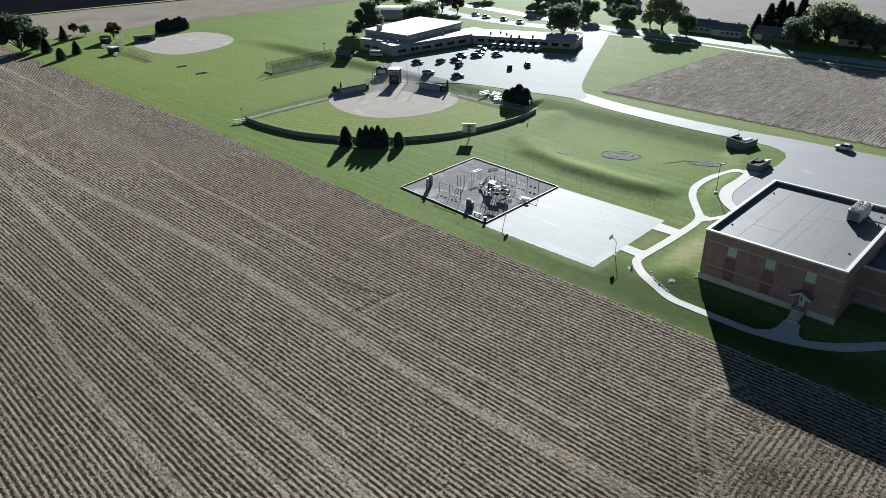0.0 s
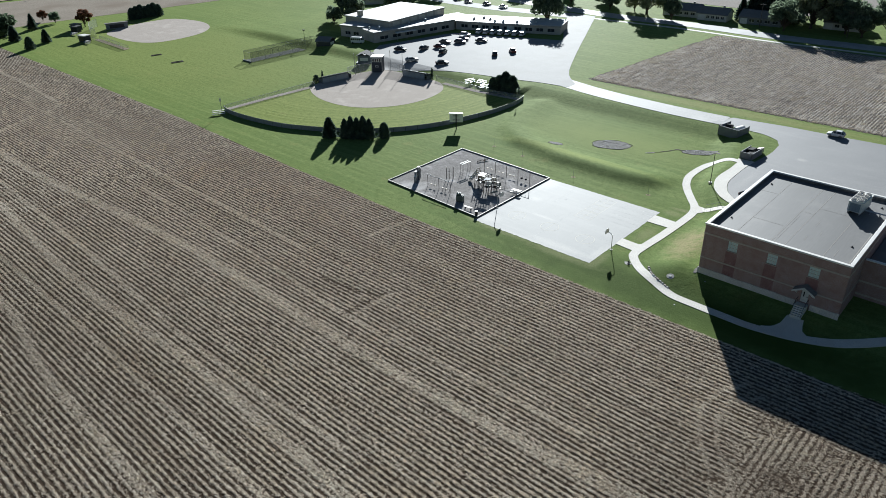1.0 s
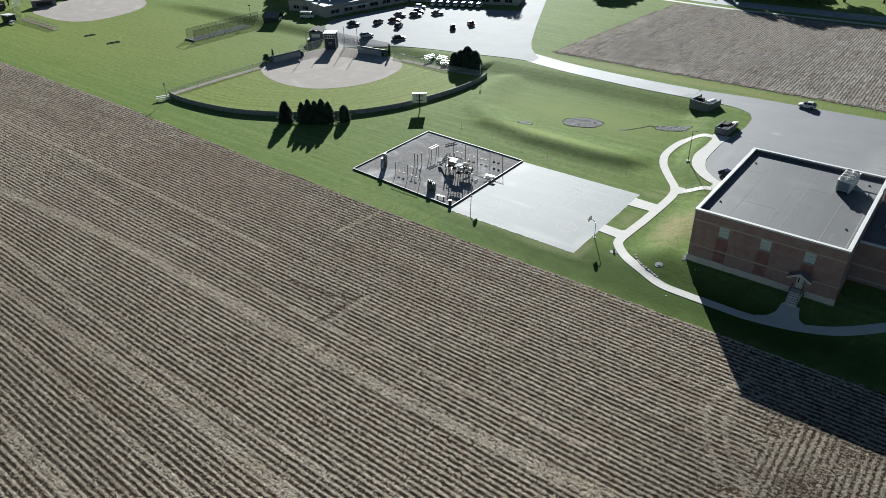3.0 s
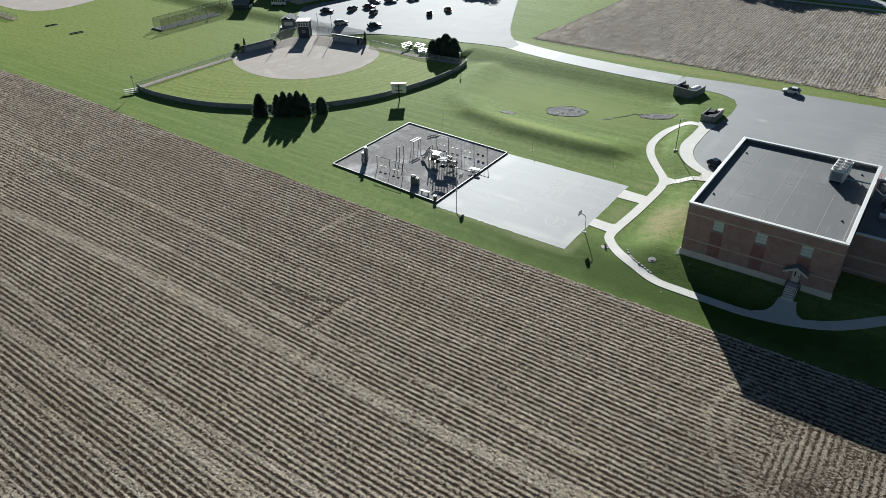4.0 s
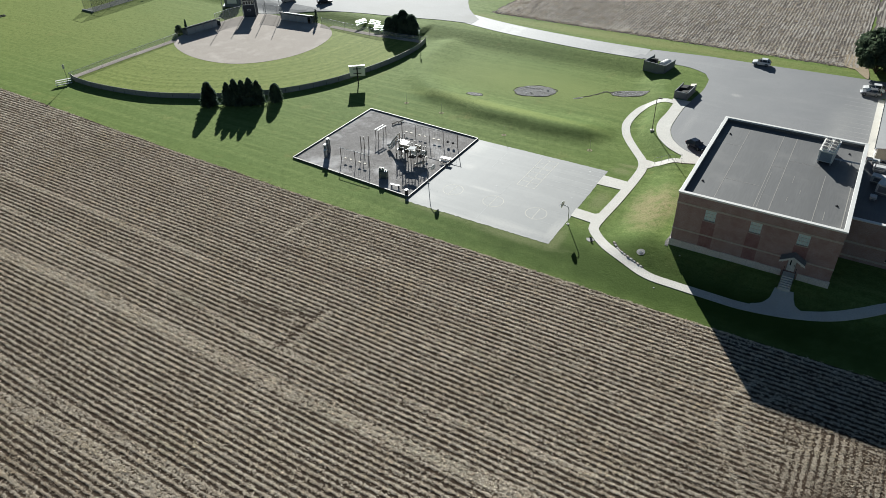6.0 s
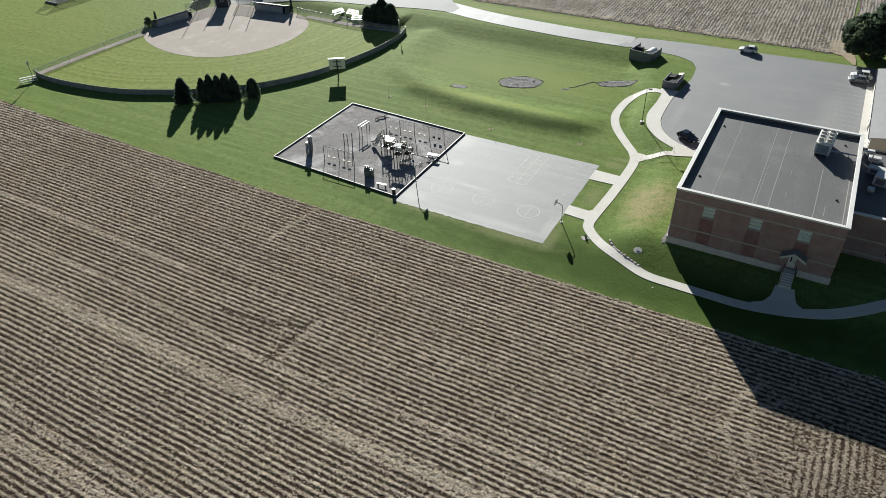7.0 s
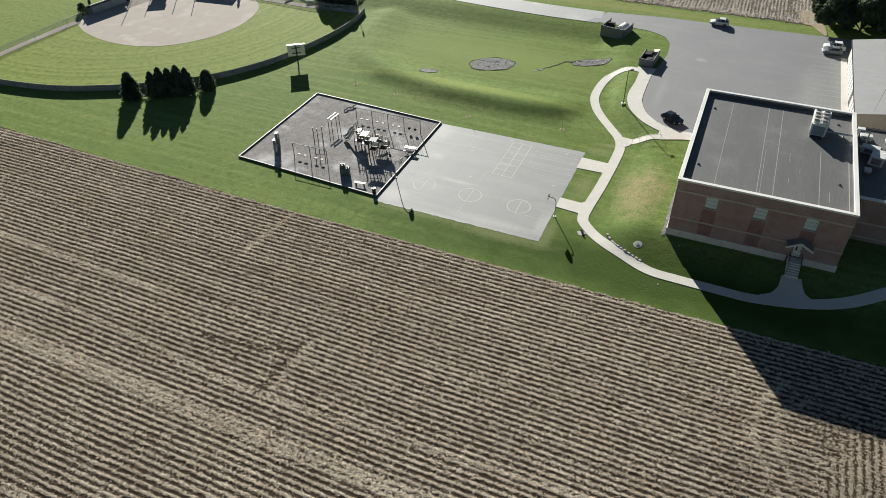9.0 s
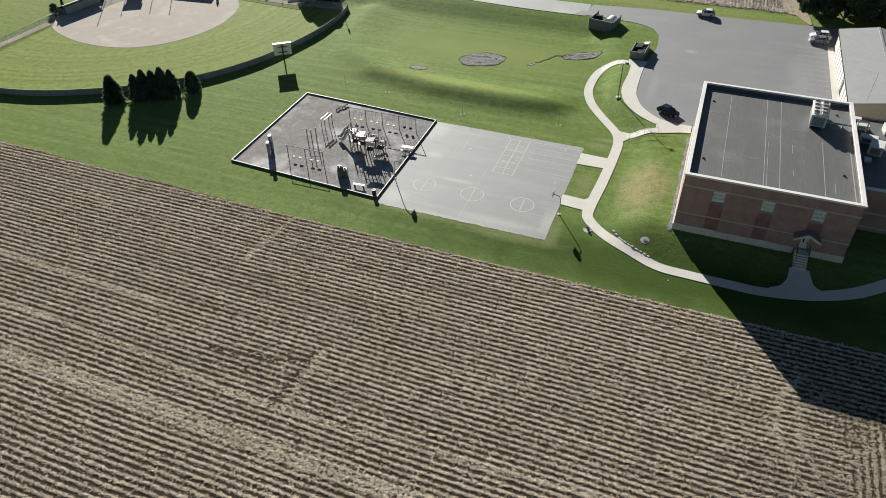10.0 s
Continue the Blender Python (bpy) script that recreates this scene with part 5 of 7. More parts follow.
# ---------------- trees ----------------
def scatter_mesh(name, centres, normals, size, rng, material, flat=0.55):
    """Small leaf cards at the given centres, facing about along the normals."""
    n = len(centres)
    r = rng.normal(size=(n, 3))
    nn = normals + 0.8 * r
    nn /= np.linalg.norm(nn, axis=1)[:, None]
    u = np.cross(nn, rng.normal(size=(n, 3)))
    u /= np.linalg.norm(u, axis=1)[:, None]
    v = np.cross(nn, u)
    s = size * rng.uniform(0.6, 1.3, n)[:, None]
    a, b = u * s, v * s * flat
    co = np.stack((centres - a, centres - b, centres + a, centres + b), 1).reshape(-1, 3)
    return quad_mesh(name, co, np.arange(4 * n, dtype=np.int32).reshape(-1, 4), material)


def conifer(h, r, seed, material=None, count=2600, pointed=1.0, low=0.03, leaf=0.22, ragged=0.25, spray=False):
    """The trunk and crown meshes of an evergreen: tiers of drooping sprays on a tapered trunk."""
    rng = np.random.default_rng(seed)
    k = rng.random(count) ** 0.8
    z = low + (1 - low) * k
    lobes = 1 + ragged * np.sin(z * h * 7 + seed) * 0.5
    a = rng.uniform(0, 2 * np.pi, count)
    lobes = lobes * (1 + ragged * np.sin(a * 5 + z * 9 + seed))
    env = r * np.clip((1 - z) ** pointed + 0.03, 0, 1) * np.minimum(1, 0.75 + z * 4) * lobes
    rad = env * np.sqrt(rng.uniform(0.25, 1.02, count))
    c = np.stack((rad * np.cos(a), rad * np.sin(a), z * h), 1)
    nrm = np.stack((np.cos(a), np.sin(a), np.full(count, 0.25)), 1)
    if spray:
        out = np.stack((np.cos(a), np.sin(a), rng.uniform(-0.35, 0.55, count)), 1) + 0.35 * rng.normal(size=(count, 3))
        out /= np.linalg.norm(out, axis=1)[:, None]
        side = np.cross(out, rng.normal(size=(count, 3)))
        side /= np.linalg.norm(side, axis=1)[:, None]
        ln = leaf * rng.uniform(0.7, 1.4, count)[:, None]
        co = np.stack((c - out * ln, c - side * ln * 0.28, c + out * ln, c + side * ln * 0.28), 1).reshape(-1, 3)
        crown = quad_mesh("crown", co, np.arange(4 * count, dtype=np.int32).reshape(-1, 4), material or M_SPRUCE)
    else:
        crown = scatter_mesh("crown", c, nrm, leaf, rng, material or M_SPRUCE)
    bm = bmesh.new()
    tube(bm, (0, 0, -0.1), (0, 0, h * 0.93), 0.04 * h ** 0.8 + 0.03, 0.02, 8)
    rnd = random.Random(seed)
    for i in range(14):
        zz = h * (0.08 + 0.06 * i)
        rr = r * max(0.08, (1 - zz / h)) * 0.85
        t = rnd.uniform(0, 6.28)
        tube(bm, (0, 0, zz), (rr * math.cos(t), rr * math.sin(t), zz - 0.08 * rr), 0.03, 0.01, 5)
    return mesh_of("trunk", bm, M_BARK), crown


def leafy(h, r, seed, material, count=4200, leaf=0.46, trunk=0.10, squash=1.0):
    """The trunk and crown meshes of a broadleaf tree: forked limbs that carry uneven clusters of leaves."""
    rng = np.random.default_rng(seed)
    rnd = random.Random(seed)
    bm = bmesh.new()
    fork = h * trunk
    tube(bm, (0, 0, -0.1), (0, 0, fork), 0.030 * h, 0.022 * h, 8)
    blobs = []
    for i in range(22):
        t = rnd.uniform(0, 6.28)
        e = rnd.uniform(-0.55, 1.25)
        k = rnd.uniform(0.55, 0.95)
        c = Vector((k * r * math.cos(t) * math.cos(e), k * r * math.sin(t) * math.cos(e), fork + (h - fork) * (0.42 + 0.44 * k * math.sin(e)) * squash))
        mid = Vector((c.x * 0.45, c.y * 0.45, fork + (c.z - fork) * 0.55))
        tube(bm, (0, 0, fork * 0.9), mid, 0.011 * h, 0.008 * h, 6)
        tube(bm, mid, c, 0.008 * h, 0.003 * h, 5)
        blobs.append((c, r * rnd.uniform(0.24, 0.44)))
    blobs.append((Vector((0, 0, fork + (h - fork) * 0.6)), r * 0.6))
    per = count // len(blobs)
    cs, ns = [], []
    for c, br in blobs:
        d = rng.normal(size=(per, 3))
        d /= np.linalg.norm(d, axis=1)[:, None]
        k = rng.uniform(0.55, 1.08, per)[:, None]
        cs.append(np.array(c) + d * k * br * np.array([1, 1, 0.8]))
        ns.append(d)
    return mesh_of("trunk", bm, M_BARK), scatter_mesh("crown", np.concatenate(cs), np.concatenate(ns), leaf, rng, material)


def plant(name, meshes, label, category, x, y, scale=1.0, turn=0.0, group="", z=None):
    t = thing(name, label, category, x, y, z, turn, group)
    t.scale = (scale, scale, scale)
    for n, me in zip(("trunk", "crown"), meshes):
        ob = new(n, me)
        ob.parent = t
    return t


SPRUCE = [conifer(5.2, 1.75, 11, M_SPRUCE, 7500, 0.62, ragged=0.22, leaf=0.34, spray=True), conifer(9.0, 2.7, 12, M_SPRUCE, 5200, 0.9, ragged=0.3, leaf=0.5, spray=True)]
ARBOR = [conifer(5.5, 1.65, 21 + i, M_ARBOR, 5200, 0.62, ragged=0.22, leaf=0.20) for i in range(3)]
ROUND = conifer(3.8, 1.65, 31, M_ARBOR, 4600, 0.40, ragged=0.12, leaf=0.18)
SHRUB = conifer(2.2, 1.2, 32, M_ARBOR, 1500, 0.4, leaf=0.16)
THIN = conifer(3.2, 0.42, 33, M_ARBOR, 900, 0.45, leaf=0.12)
DENSE = [leafy(9, 4.8, 47 + i, M_DARKLEAF, 12000, 0.47, trunk=0.03, squash=0.9) for i in range(2)]
MAPLES = [leafy(11, 5.2, 41, M_MAPLE), leafy(12, 5.5, 42, M_MAPLE), leafy(10, 4.6, 43, M_OLIVE), leafy(13, 6.2, 44, M_OLIVE, 5000), leafy(9, 3.6, 45, M_RUST), leafy(11, 3.4, 46, M_MAPLE, 4200, trunk=0.08, squash=1.1)]
plant("spruce", SPRUCE[0], "dark ragged spruce behind the outfield fence", "tree", -101.8, 5.5, 1.0, 0, "outfield evergreens")
for k, (x, y, s) in enumerate(((-98.3, 7.7, 0.92), (-96.9, 8.6, 1.05), (-95.5, 9.4, 1.0), (-94.1, 10.3, 1.08), (-92.9, 11.3, 0.95))):
    plant("arborvitae", ARBOR[k % 3], "dark arborvitae in a tight clump by the fence", "tree", x, y, s, 50 * k, "outfield evergreens")
plant("arborvitae", ROUND, "rounded dark evergreen by the outfield fence", "tree", -90.8, 14.4, 1.0, 0, "outfield evergreens")
for k, (x, y, s) in enumerate(((-93.6, 62.4, 1.15), (-91.6, 62.8, 1.35), (-89.4, 62.9, 1.3), (-87.3, 63.6, 1.4), (-90.6, 64.6, 1.45))):
    plant("arborvitae", ROUND, "broad dark evergreen in a clump beyond the far fence", "tree", x, y, s, 40 * k, "field corner evergreens")
plant("arborvitae", THIN, "thin upright evergreen at the dugout end", "tree", -145.2, 38.4, 1.05, 0, "dugout evergreens")
plant("shrub", SHRUB, "low round evergreen shrub by the dugout", "shrub", -146.0, 36.4, 1.0, 0, "dugout evergreens")
plant("arborvitae", THIN, "thin upright evergreen at the dugout end", "tree", -118.0, 61.4, 1.15, 0, "dugout evergreens")
for x, y, s, me, label in (
    (-308.8, -8.6, 2.0, DENSE[0], "tall grey-green tree at the field corner"), (-309.7, -2.6, 1.0, SPRUCE[0], "dark spruce beside the baseball field"), (-296.5, -2.4, 1.2, SPRUCE[0], "dark spruce beside the baseball field"),
    (-315.8, 12.0, 0.75, SPRUCE[1], "dark spruce beside the baseball field"), (-332, 22.5, 0.62, MAPLES[4], "rust-tinged tree by the far field"), (-323, 24.5, 0.5, MAPLES[0], "small round tree by the far field"),
    (-301.5, 29.0, 0.95, MAPLES[4], "tall rust-tinged tree near the baseball dugout"), (-275.5, -4.0, 1.25, ROUND, "broad dark juniper at the lawn edge"), (-282.7, 5.0, 1.0, SPRUCE[0], "small dark spruce on the lawn")):
    plant("tree", me, label, "tree", x, y, s, x)
for k in range(7):
    plant("arborvitae", ROUND, "dark evergreen clump behind the baseball infield", "tree", -299.5 + 0.2 * k, 50.5 + 2.1 * k, 1.35 + 0.12 * (k % 3), 50 * k, "baseball evergreens")
road_trees = [
    (-134.5, 149, 1.25, 0), (-150, 190.5, 0.8, 1), (-128.5, 189, 0.75, 1), (-110.5, 189, 1.2, 3), (-118, 192, 0.85, 2), (-97.0, 184.5, 0.82, 5), (-209.3, 106, 1.35, 5), (-204, 103, 0.8, 1), (-213, 100, 0.55, 0), (-208, 96, 0.5, 1)]
house_trees = [
    (-203, 137, 0.85, 1), (-208, 131, 0.8, 0), (-222, 166, 1.1, 0), (-213, 168, 0.8, 4), (-53, 188.5, 0.95, 1), (-46.5, 199, 1.3, 3), (-33.4, 196, 1.2, 5), (-27, 193, 1.0, 1), (-38, 205, 1.2, 2), (-20, 200, 1.25, 0), (-48, 208, 1.2, 1), (-8, 205, 1.1, 5), (3, 196, 1.1, 1),
    (-56, 214, 1.15, 5), (-190, 205, 1.0, 1), (-170, 212, 1.1, 0), (-160, 230, 1.0, 2), (-205, 225, 1.0, 0), (-235, 215, 1.0, 1), (-182, 235, 0.9, 2), (-140, 205, 0.9, 0), (-265, 160, 0.9, 1), (-252, 168, 0.9, 0)]
for k, (x, y, s, m) in enumerate(road_trees + house_trees):
    plant("tree", MAPLES[m], ("green broadleaf tree near the far road", "dark green broadleaf tree near the houses", "olive autumn tree near the houses", "large pale olive tree beside the road", "rust-coloured autumn tree beside the drive", "tall narrow dark tree")[m], "tree", x, y, s * 1.15, 67 * k)
for x, y, s in ((-71, 204, 1.15), (-68, 207, 1.3), (-64, 205, 1.25), (-60, 208, 1.4), (-56.5, 204, 1.2), (-74, 200, 0.8)):
    plant("spruce", SPRUCE[1], "tall dark spruce behind the houses", "tree", x, y, s * 1.2, 30 * x, "house spruces")
for k, (x, y, s, m) in enumerate(((20.4, 86.6, 0.85, 0), (21.8, 91.0, 1.2, 1), (26.0, 87.6, 1.15, 0), (31.6, 87.6, 1.2, 1), (37.5, 87.0, 1.2, 0), (27.0, 95.0, 1.4, 0), (35, 96, 1.45, 1), (44, 92, 1.45, 0))):
    plant("tree", DENSE[m], "dense dark tree at the end of the lot", "tree", x, y, s, 90 * k, "trees by the lot")


# ---------------- softball field ----------------
def fence_run(name, label, pts, height, panel_mat, spacing=3.0, post_mat=None, thick=0.04, cap=None, lift=-0.06):
    """A fence along a line: posts, top rail, one panel to each bay."""
    post_mat = post_mat or M_GALV
    f = thing(name, label, "fence", 0, 0, 0)
    line = [pts[0]]
    run = 0.0
    for p, q in zip(pts, pts[1:]):
        run += math.dist(p, q)
        if run >= spacing or q == pts[-1]:
            line.append(q)
            run = 0.0
    for i, p in enumerate(line):
        z = land(*p)
        part("post", tube(bmesh.new(), (p[0], p[1], z - 0.1), (p[0], p[1], z + height + 0.06), 0.045, n=6), post_mat, f)
        if i + 1 < len(line):
            q = line[i + 1]
            zq = land(*q)
            d = Vector((q[0] - p[0], q[1] - p[1], 0)).normalized()
            s = Vector((-d.y, d.x, 0)) * thick / 2
            bm = bmesh.new()
            v = [bm.verts.new(Vector(c) + k * s) for k in (-1, 1) for c in ((p[0], p[1], z + lift), (q[0], q[1], zq + lift), (q[0], q[1], zq + height), (p[0], p[1], z + height))]
            for ids in ((0, 1, 2, 3), (7, 6, 5, 4), (0, 4, 5, 1), (1, 5, 6, 2), (2, 6, 7, 3), (3, 7, 4, 0)):
                bm.faces.new([v[k] for k in ids])
            part("panel", bm, panel_mat, f)
            part("top_rail", tube(bmesh.new(), (p[0], p[1], z + height), (q[0], q[1], zq + height), 0.06 if cap else 0.035, n=6), cap or post_mat, f)
    return f


ARC = spline([(-143.9, 1.0), (-141.0, 0.1), (-132, 0.0), (-119, 2.0), (-109, 6.0), (-99.7, 11.4), (-91.8, 18.6), (-85.9, 28), (-82.8, 37.5), (-80.9, 46.5), (-80.4, 55.5), (-81.5, 61.4)], step=0.75)
M_FENCECAP = paint("pale_fence_cap", (0.50, 0.48, 0.42), 0.5)
fence_run("outfield_fence", "curved outfield fence hung with dark windscreen", ARC, 1.2, M_SCREEN, 3.0, M_DARK, 0.05, M_FENCECAP)
fence_run("foul_line_fence", "chain-link fence along the foul line", [(-143.9, 0.7), (-143.9, 10), (-143.6, 20), (-143.3, 29), (-143.2, 33.5)], 1.4, M_CHAIN, 3.0)
fence_run("foul_line_fence", "chain-link fence along the foul line", [(-81.5, 61.4), (-90, 60.2), (-99, 60.6), (-108, 61.2), (-116.5, 61.8)], 1.4, M_CHAIN, 3.0)
fence_run("backstop_fence", "tall chain-link backstop behind home plate", [(-142.6, 46.8), (-142.2, 52), (-141.0, 56.0)], 3.0, M_CHAIN, 3.0)
fence_run("backstop_fence", "tall chain-link backstop behind home plate", [(-136.2, 59.6), (-132, 60.6), (-129.4, 60.2)], 3.0, M_CHAIN, 3.0)


def dugout(x0, y0, x1, y1, open_to):
    """A long low shelter: back and end walls, bench, posts and a flat roof, open to the field."""
    dx, dy = x1 - x0, y1 - y0
    n = math.hypot(dx, dy)
    turn = math.degrees(math.atan2(dy, dx))
    d = thing("dugout", "long low dugout with grey roof and screened front", "dugout", x0, y0, None, turn, "softball dugouts")
    s = open_to
    part("back_wall", boxed(0, -s * 2.4 - 0.1, 0, n, -s * 2.4 + 0.1, 1.34), M_SLATE, d)
    for xa in (0.0, n - 0.15):
        part("end_wall", boxed(xa, min(0, -s * 2.3), 0, xa + 0.15, max(0, -s * 2.3), 1.34), M_SLATE, d)
    bm = bmesh.new()
    prism(bm, [(s * 0.45, 2.32), (s * 0.45, 2.42), (-s * 2.7, 1.36), (-s * 2.7, 1.26)], -0.3, n + 0.3, "x")
    part("roof", bm, paint("dugout_roof", (0.36, 0.35, 0.34), 0.6), d)
    part("fascia", boxed(-0.3, s * 0.46 - 0.03, 2.2, n + 0.3, s * 0.46 + 0.03, 2.42), M_COPING, d)
    part("front_screen", boxed(0.2, -0.02, 0.05, n - 1.0, 0.02, 1.75), paint("dugout_boards", (0.42, 0.44, 0.46), 0.7), d, "grey front boards")
    for k in range(5):
        part("post", boxed(n * k / 4 - 0.05, -0.06, 0, n * k / 4 + 0.05, 0.06, 2.25), M_GREY, d)
    part("bench", boxed(0.4, -s * 1.9 - 0.2, 0.4, n - 0.4, -s * 1.9 + 0.2, 0.46), M_WOODTAN, d)


dugout(-142.6, 36.2, -140.6, 46.6, -1)
dugout(-128.6, 58.6, -118.6, 59.6, -1)


def press_box():
    b = thing("press_box", "dark two-storey press box with white trim", "press box", -139.4, 57.6, 0.0, 33.7)
    part("wall_shell", boxed(-1.8, -1.5, 0, 1.8, 1.8, 5.0), M_NAVY, b)
    part("roof", boxed(-2.1, -1.8, 5.0, 2.1, 2.1, 5.18), M_COPING, b)
    for x in (-1.8, 1.72):
        part("corner_trim", boxed(x - 0.02, -1.54, 0, x + 0.12, -1.5, 5.0), M_WHITE, b)
    for k in range(4):
        win = part("window", boxed(-1.45 + 0.75 * k, -1.53, 3.6, -0.82 + 0.75 * k, -1.5, 4.5), M_GLASS, b)
        for q in ((-1.52, 3.45, -0.74, 3.62), (-1.52, 4.48, -0.74, 4.65), (-1.52, 3.62, -1.40, 4.48), (-0.87, 3.62, -0.74, 4.48)):
            part("window_frame", boxed(q[0] + 0.75 * k, -1.57, q[1], q[2] + 0.75 * k, -1.53, q[3]), M_WHITE, win)
    part("sign", boxed(-0.5, -1.54, 1.7, 0.5, -1.5, 2.3), M_WHITE, b, "white framed hatch")
    part("hatch", boxed(-0.35, -1.56, 1.82, 0.35, -1.54, 2.18), M_NAVY, b)
    c = thing("concession_stand", "small slate concession stand with shingled roof", "shed", -151.2, 62.6, None, 33)
    part("wall_shell", boxed(-2.2, -2.0, 0, 2.2, 2.0, 2.7), M_SLATE, c)
    part("roof", prism(bmesh.new(), [(-2.6, 2.6), (0, 3.7), (2.6, 2.6), (2.6, 2.8), (0, 3.9), (-2.6, 2.8)], -2.3, 2.3, "y"), M_SHINGLE, c)
    part("counter_hatch", boxed(-1.4, -2.04, 1.0, 1.4, -2.0, 2.1), M_COPING, c)
    part("steps", boxed(-2.9, -2.6, 0, -2.2, 1.0, 0.5), M_GREY, c)


press_box()
nets = thing("backstop_net", "tall black backstop net hung between poles", "net", 0, 0, 0)
for x, y in ((-142.4, 50), (-141.2, 56.4), (-136.0, 60.2), (-131.0, 61.0)):
    part("pole", tube(bmesh.new(), (x, y, -0.2), (x, y, 7.0), 0.08, n=6), M_GALV, nets)


def scoreboard():
    b = thing("scoreboard", "white scoreboard on a dark steel post facing the infield", "scoreboard", -80.3, 30.4, None, 216)
    part("post", boxed(-0.13, -0.13, -0.2, 0.13, 0.13, 4.0), M_DARK, b)
    part("cabinet", boxed(-1.75, -0.36, 1.85, 1.75, -0.14, 4.1, bevel=0.02), M_COPING, b, "pale grey back of the board")
    part("face", boxed(-1.7, -0.40, 1.9, 1.7, -0.36, 4.05), M_NAVY, b)
    part("cap", boxed(-1.85, -0.6, 4.1, 1.85, 0.05, 4.3, bevel=0.02), M_WHITE, b)
    for z in (2.4, 3.5):
        part("brace", boxed(-0.9, -0.14, z, 0.9, -0.05, z + 0.14), M_DARK, b)


scoreboard()


def bleacher(x, y, turn, label):
    b = thing("bleacher", label, "bleacher", x, y, None, turn, "small bleachers")
    b.scale = (0.85, 0.85, 0.85)
    for k in range(3):
        part("seat_plank", boxed(-2.0, 0.6 * k - 0.285, 0.42 * (k + 1) - 0.05, 2.0, 0.6 * k + 0.285, 0.42 * (k + 1)), M_COPING, b)
        if k:
            part("foot_plank", boxed(-2.2, 0.6 * k - 0.42, 0.42 * k - 0.06, 2.2, 0.6 * k - 0.18, 0.42 * k - 0.02), M_GALV, b)
    for xx in (-1.8, 0, 1.8):
        bm = bmesh.new()
        for k in range(3):
            tube(bm, (xx, 0.6 * k, 0), (xx, 0.6 * k, 0.42 * (k + 1) - 0.06), 0.03, n=6)
        tube(bm, (xx, -0.2, 0.06), (xx, 1.4, 0.06), 0.03, n=6)
        tube(bm, (xx, 0.0, 0.36), (xx, 1.2, 1.2), 0.03, n=6)
        part("frame", bm, M_GALV, b)


bleacher(-141.2, -2.6, 62, "small aluminium bleacher outside the outfield fence")
bleacher(-104.0, 64.4, 75, "small aluminium bleacher on the lawn")
bleacher(-100.6, 64.8, -5, "small aluminium bleacher on the lawn")
bleacher(-97.0, 63.0, 35, "small aluminium bleacher on the lawn")
foul = thing("foul_pole", "thin steel foul pole at the fence corner", "pole", -80.6, 57.0)
part("pole", tube(bmesh.new(), (0, 0, -0.2), (0, 0, 4.6), 0.07, n=8), M_GALV, foul)
part("flag", boxed(-0.04, -0.25, 3.6, 0.04, 0.25, 4.5), M_COPING, foul)
copy_thing(foul, pose(-141.4, -1.4, 0))


def batting_cage():
    g = thing("batting_cage", "long netted batting cage over worn turf", "batting cage", -187.4, 38.2, 0.0, 88)
    part("turf", boxed(0, -2.4, 0, 30, 2.4, 0.06), M_TURF, g)
    for k in range(6):
        for s in (-2.2, 2.2):
            part("post", tube(bmesh.new(), (6 * k, s, 0), (6 * k, s, 3.4), 0.05, n=6), M_GALV, g)
        part("cross_bar", tube(bmesh.new(), (6 * k, -2.2, 3.4), (6 * k, 2.2, 3.4), 0.04, n=6), M_GALV, g)
    for s in (-2.2, 2.2):
        part("rail", tube(bmesh.new(), (0, s, 3.4), (30, s, 3.4), 0.04, n=6), M_GALV, g)
        part("net", boxed(0, s - 0.01, 0.1, 30, s + 0.01, 3.38), M_NET, g)
    part("base_board", boxed(-0.6, -2.6, 0.0, -0.2, 2.6, 0.4), M_SLATE, g)
    s = thing("garage_shed", "dark sided garage shed with a white overhead door", "shed", -180.8, 69.0, 0.2, 25)
    part("wall_shell", boxed(-2.7, -2.7, 0, 2.7, 2.7, 2.6), M_NAVY, s)
    part("roof", prism(bmesh.new(), [(-3.0, 2.5), (0, 3.8), (3.0, 2.5), (3.0, 2.72), (0, 4.0), (-3.0, 2.72)], -3.0, 3.0, "x"), M_SHINGLE, s)
    part("overhead_door", boxed(2.70, -1.5, 0.05, 2.76, 1.5, 2.2), M_WHITE, s)
    l = thing("field_light", "pole with a small lamp head by the cage", "lamp", -190.5, 66.5)
    part("pole", tube(bmesh.new(), (0, 0, -0.1), (0, 0, 4.6), 0.07, n=8), M_DARK, l)
    part("head", boxed(-0.4, -0.25, 4.5, 0.4, 0.25, 4.9, bevel=0.05), M_DARK, l)


batting_cage()

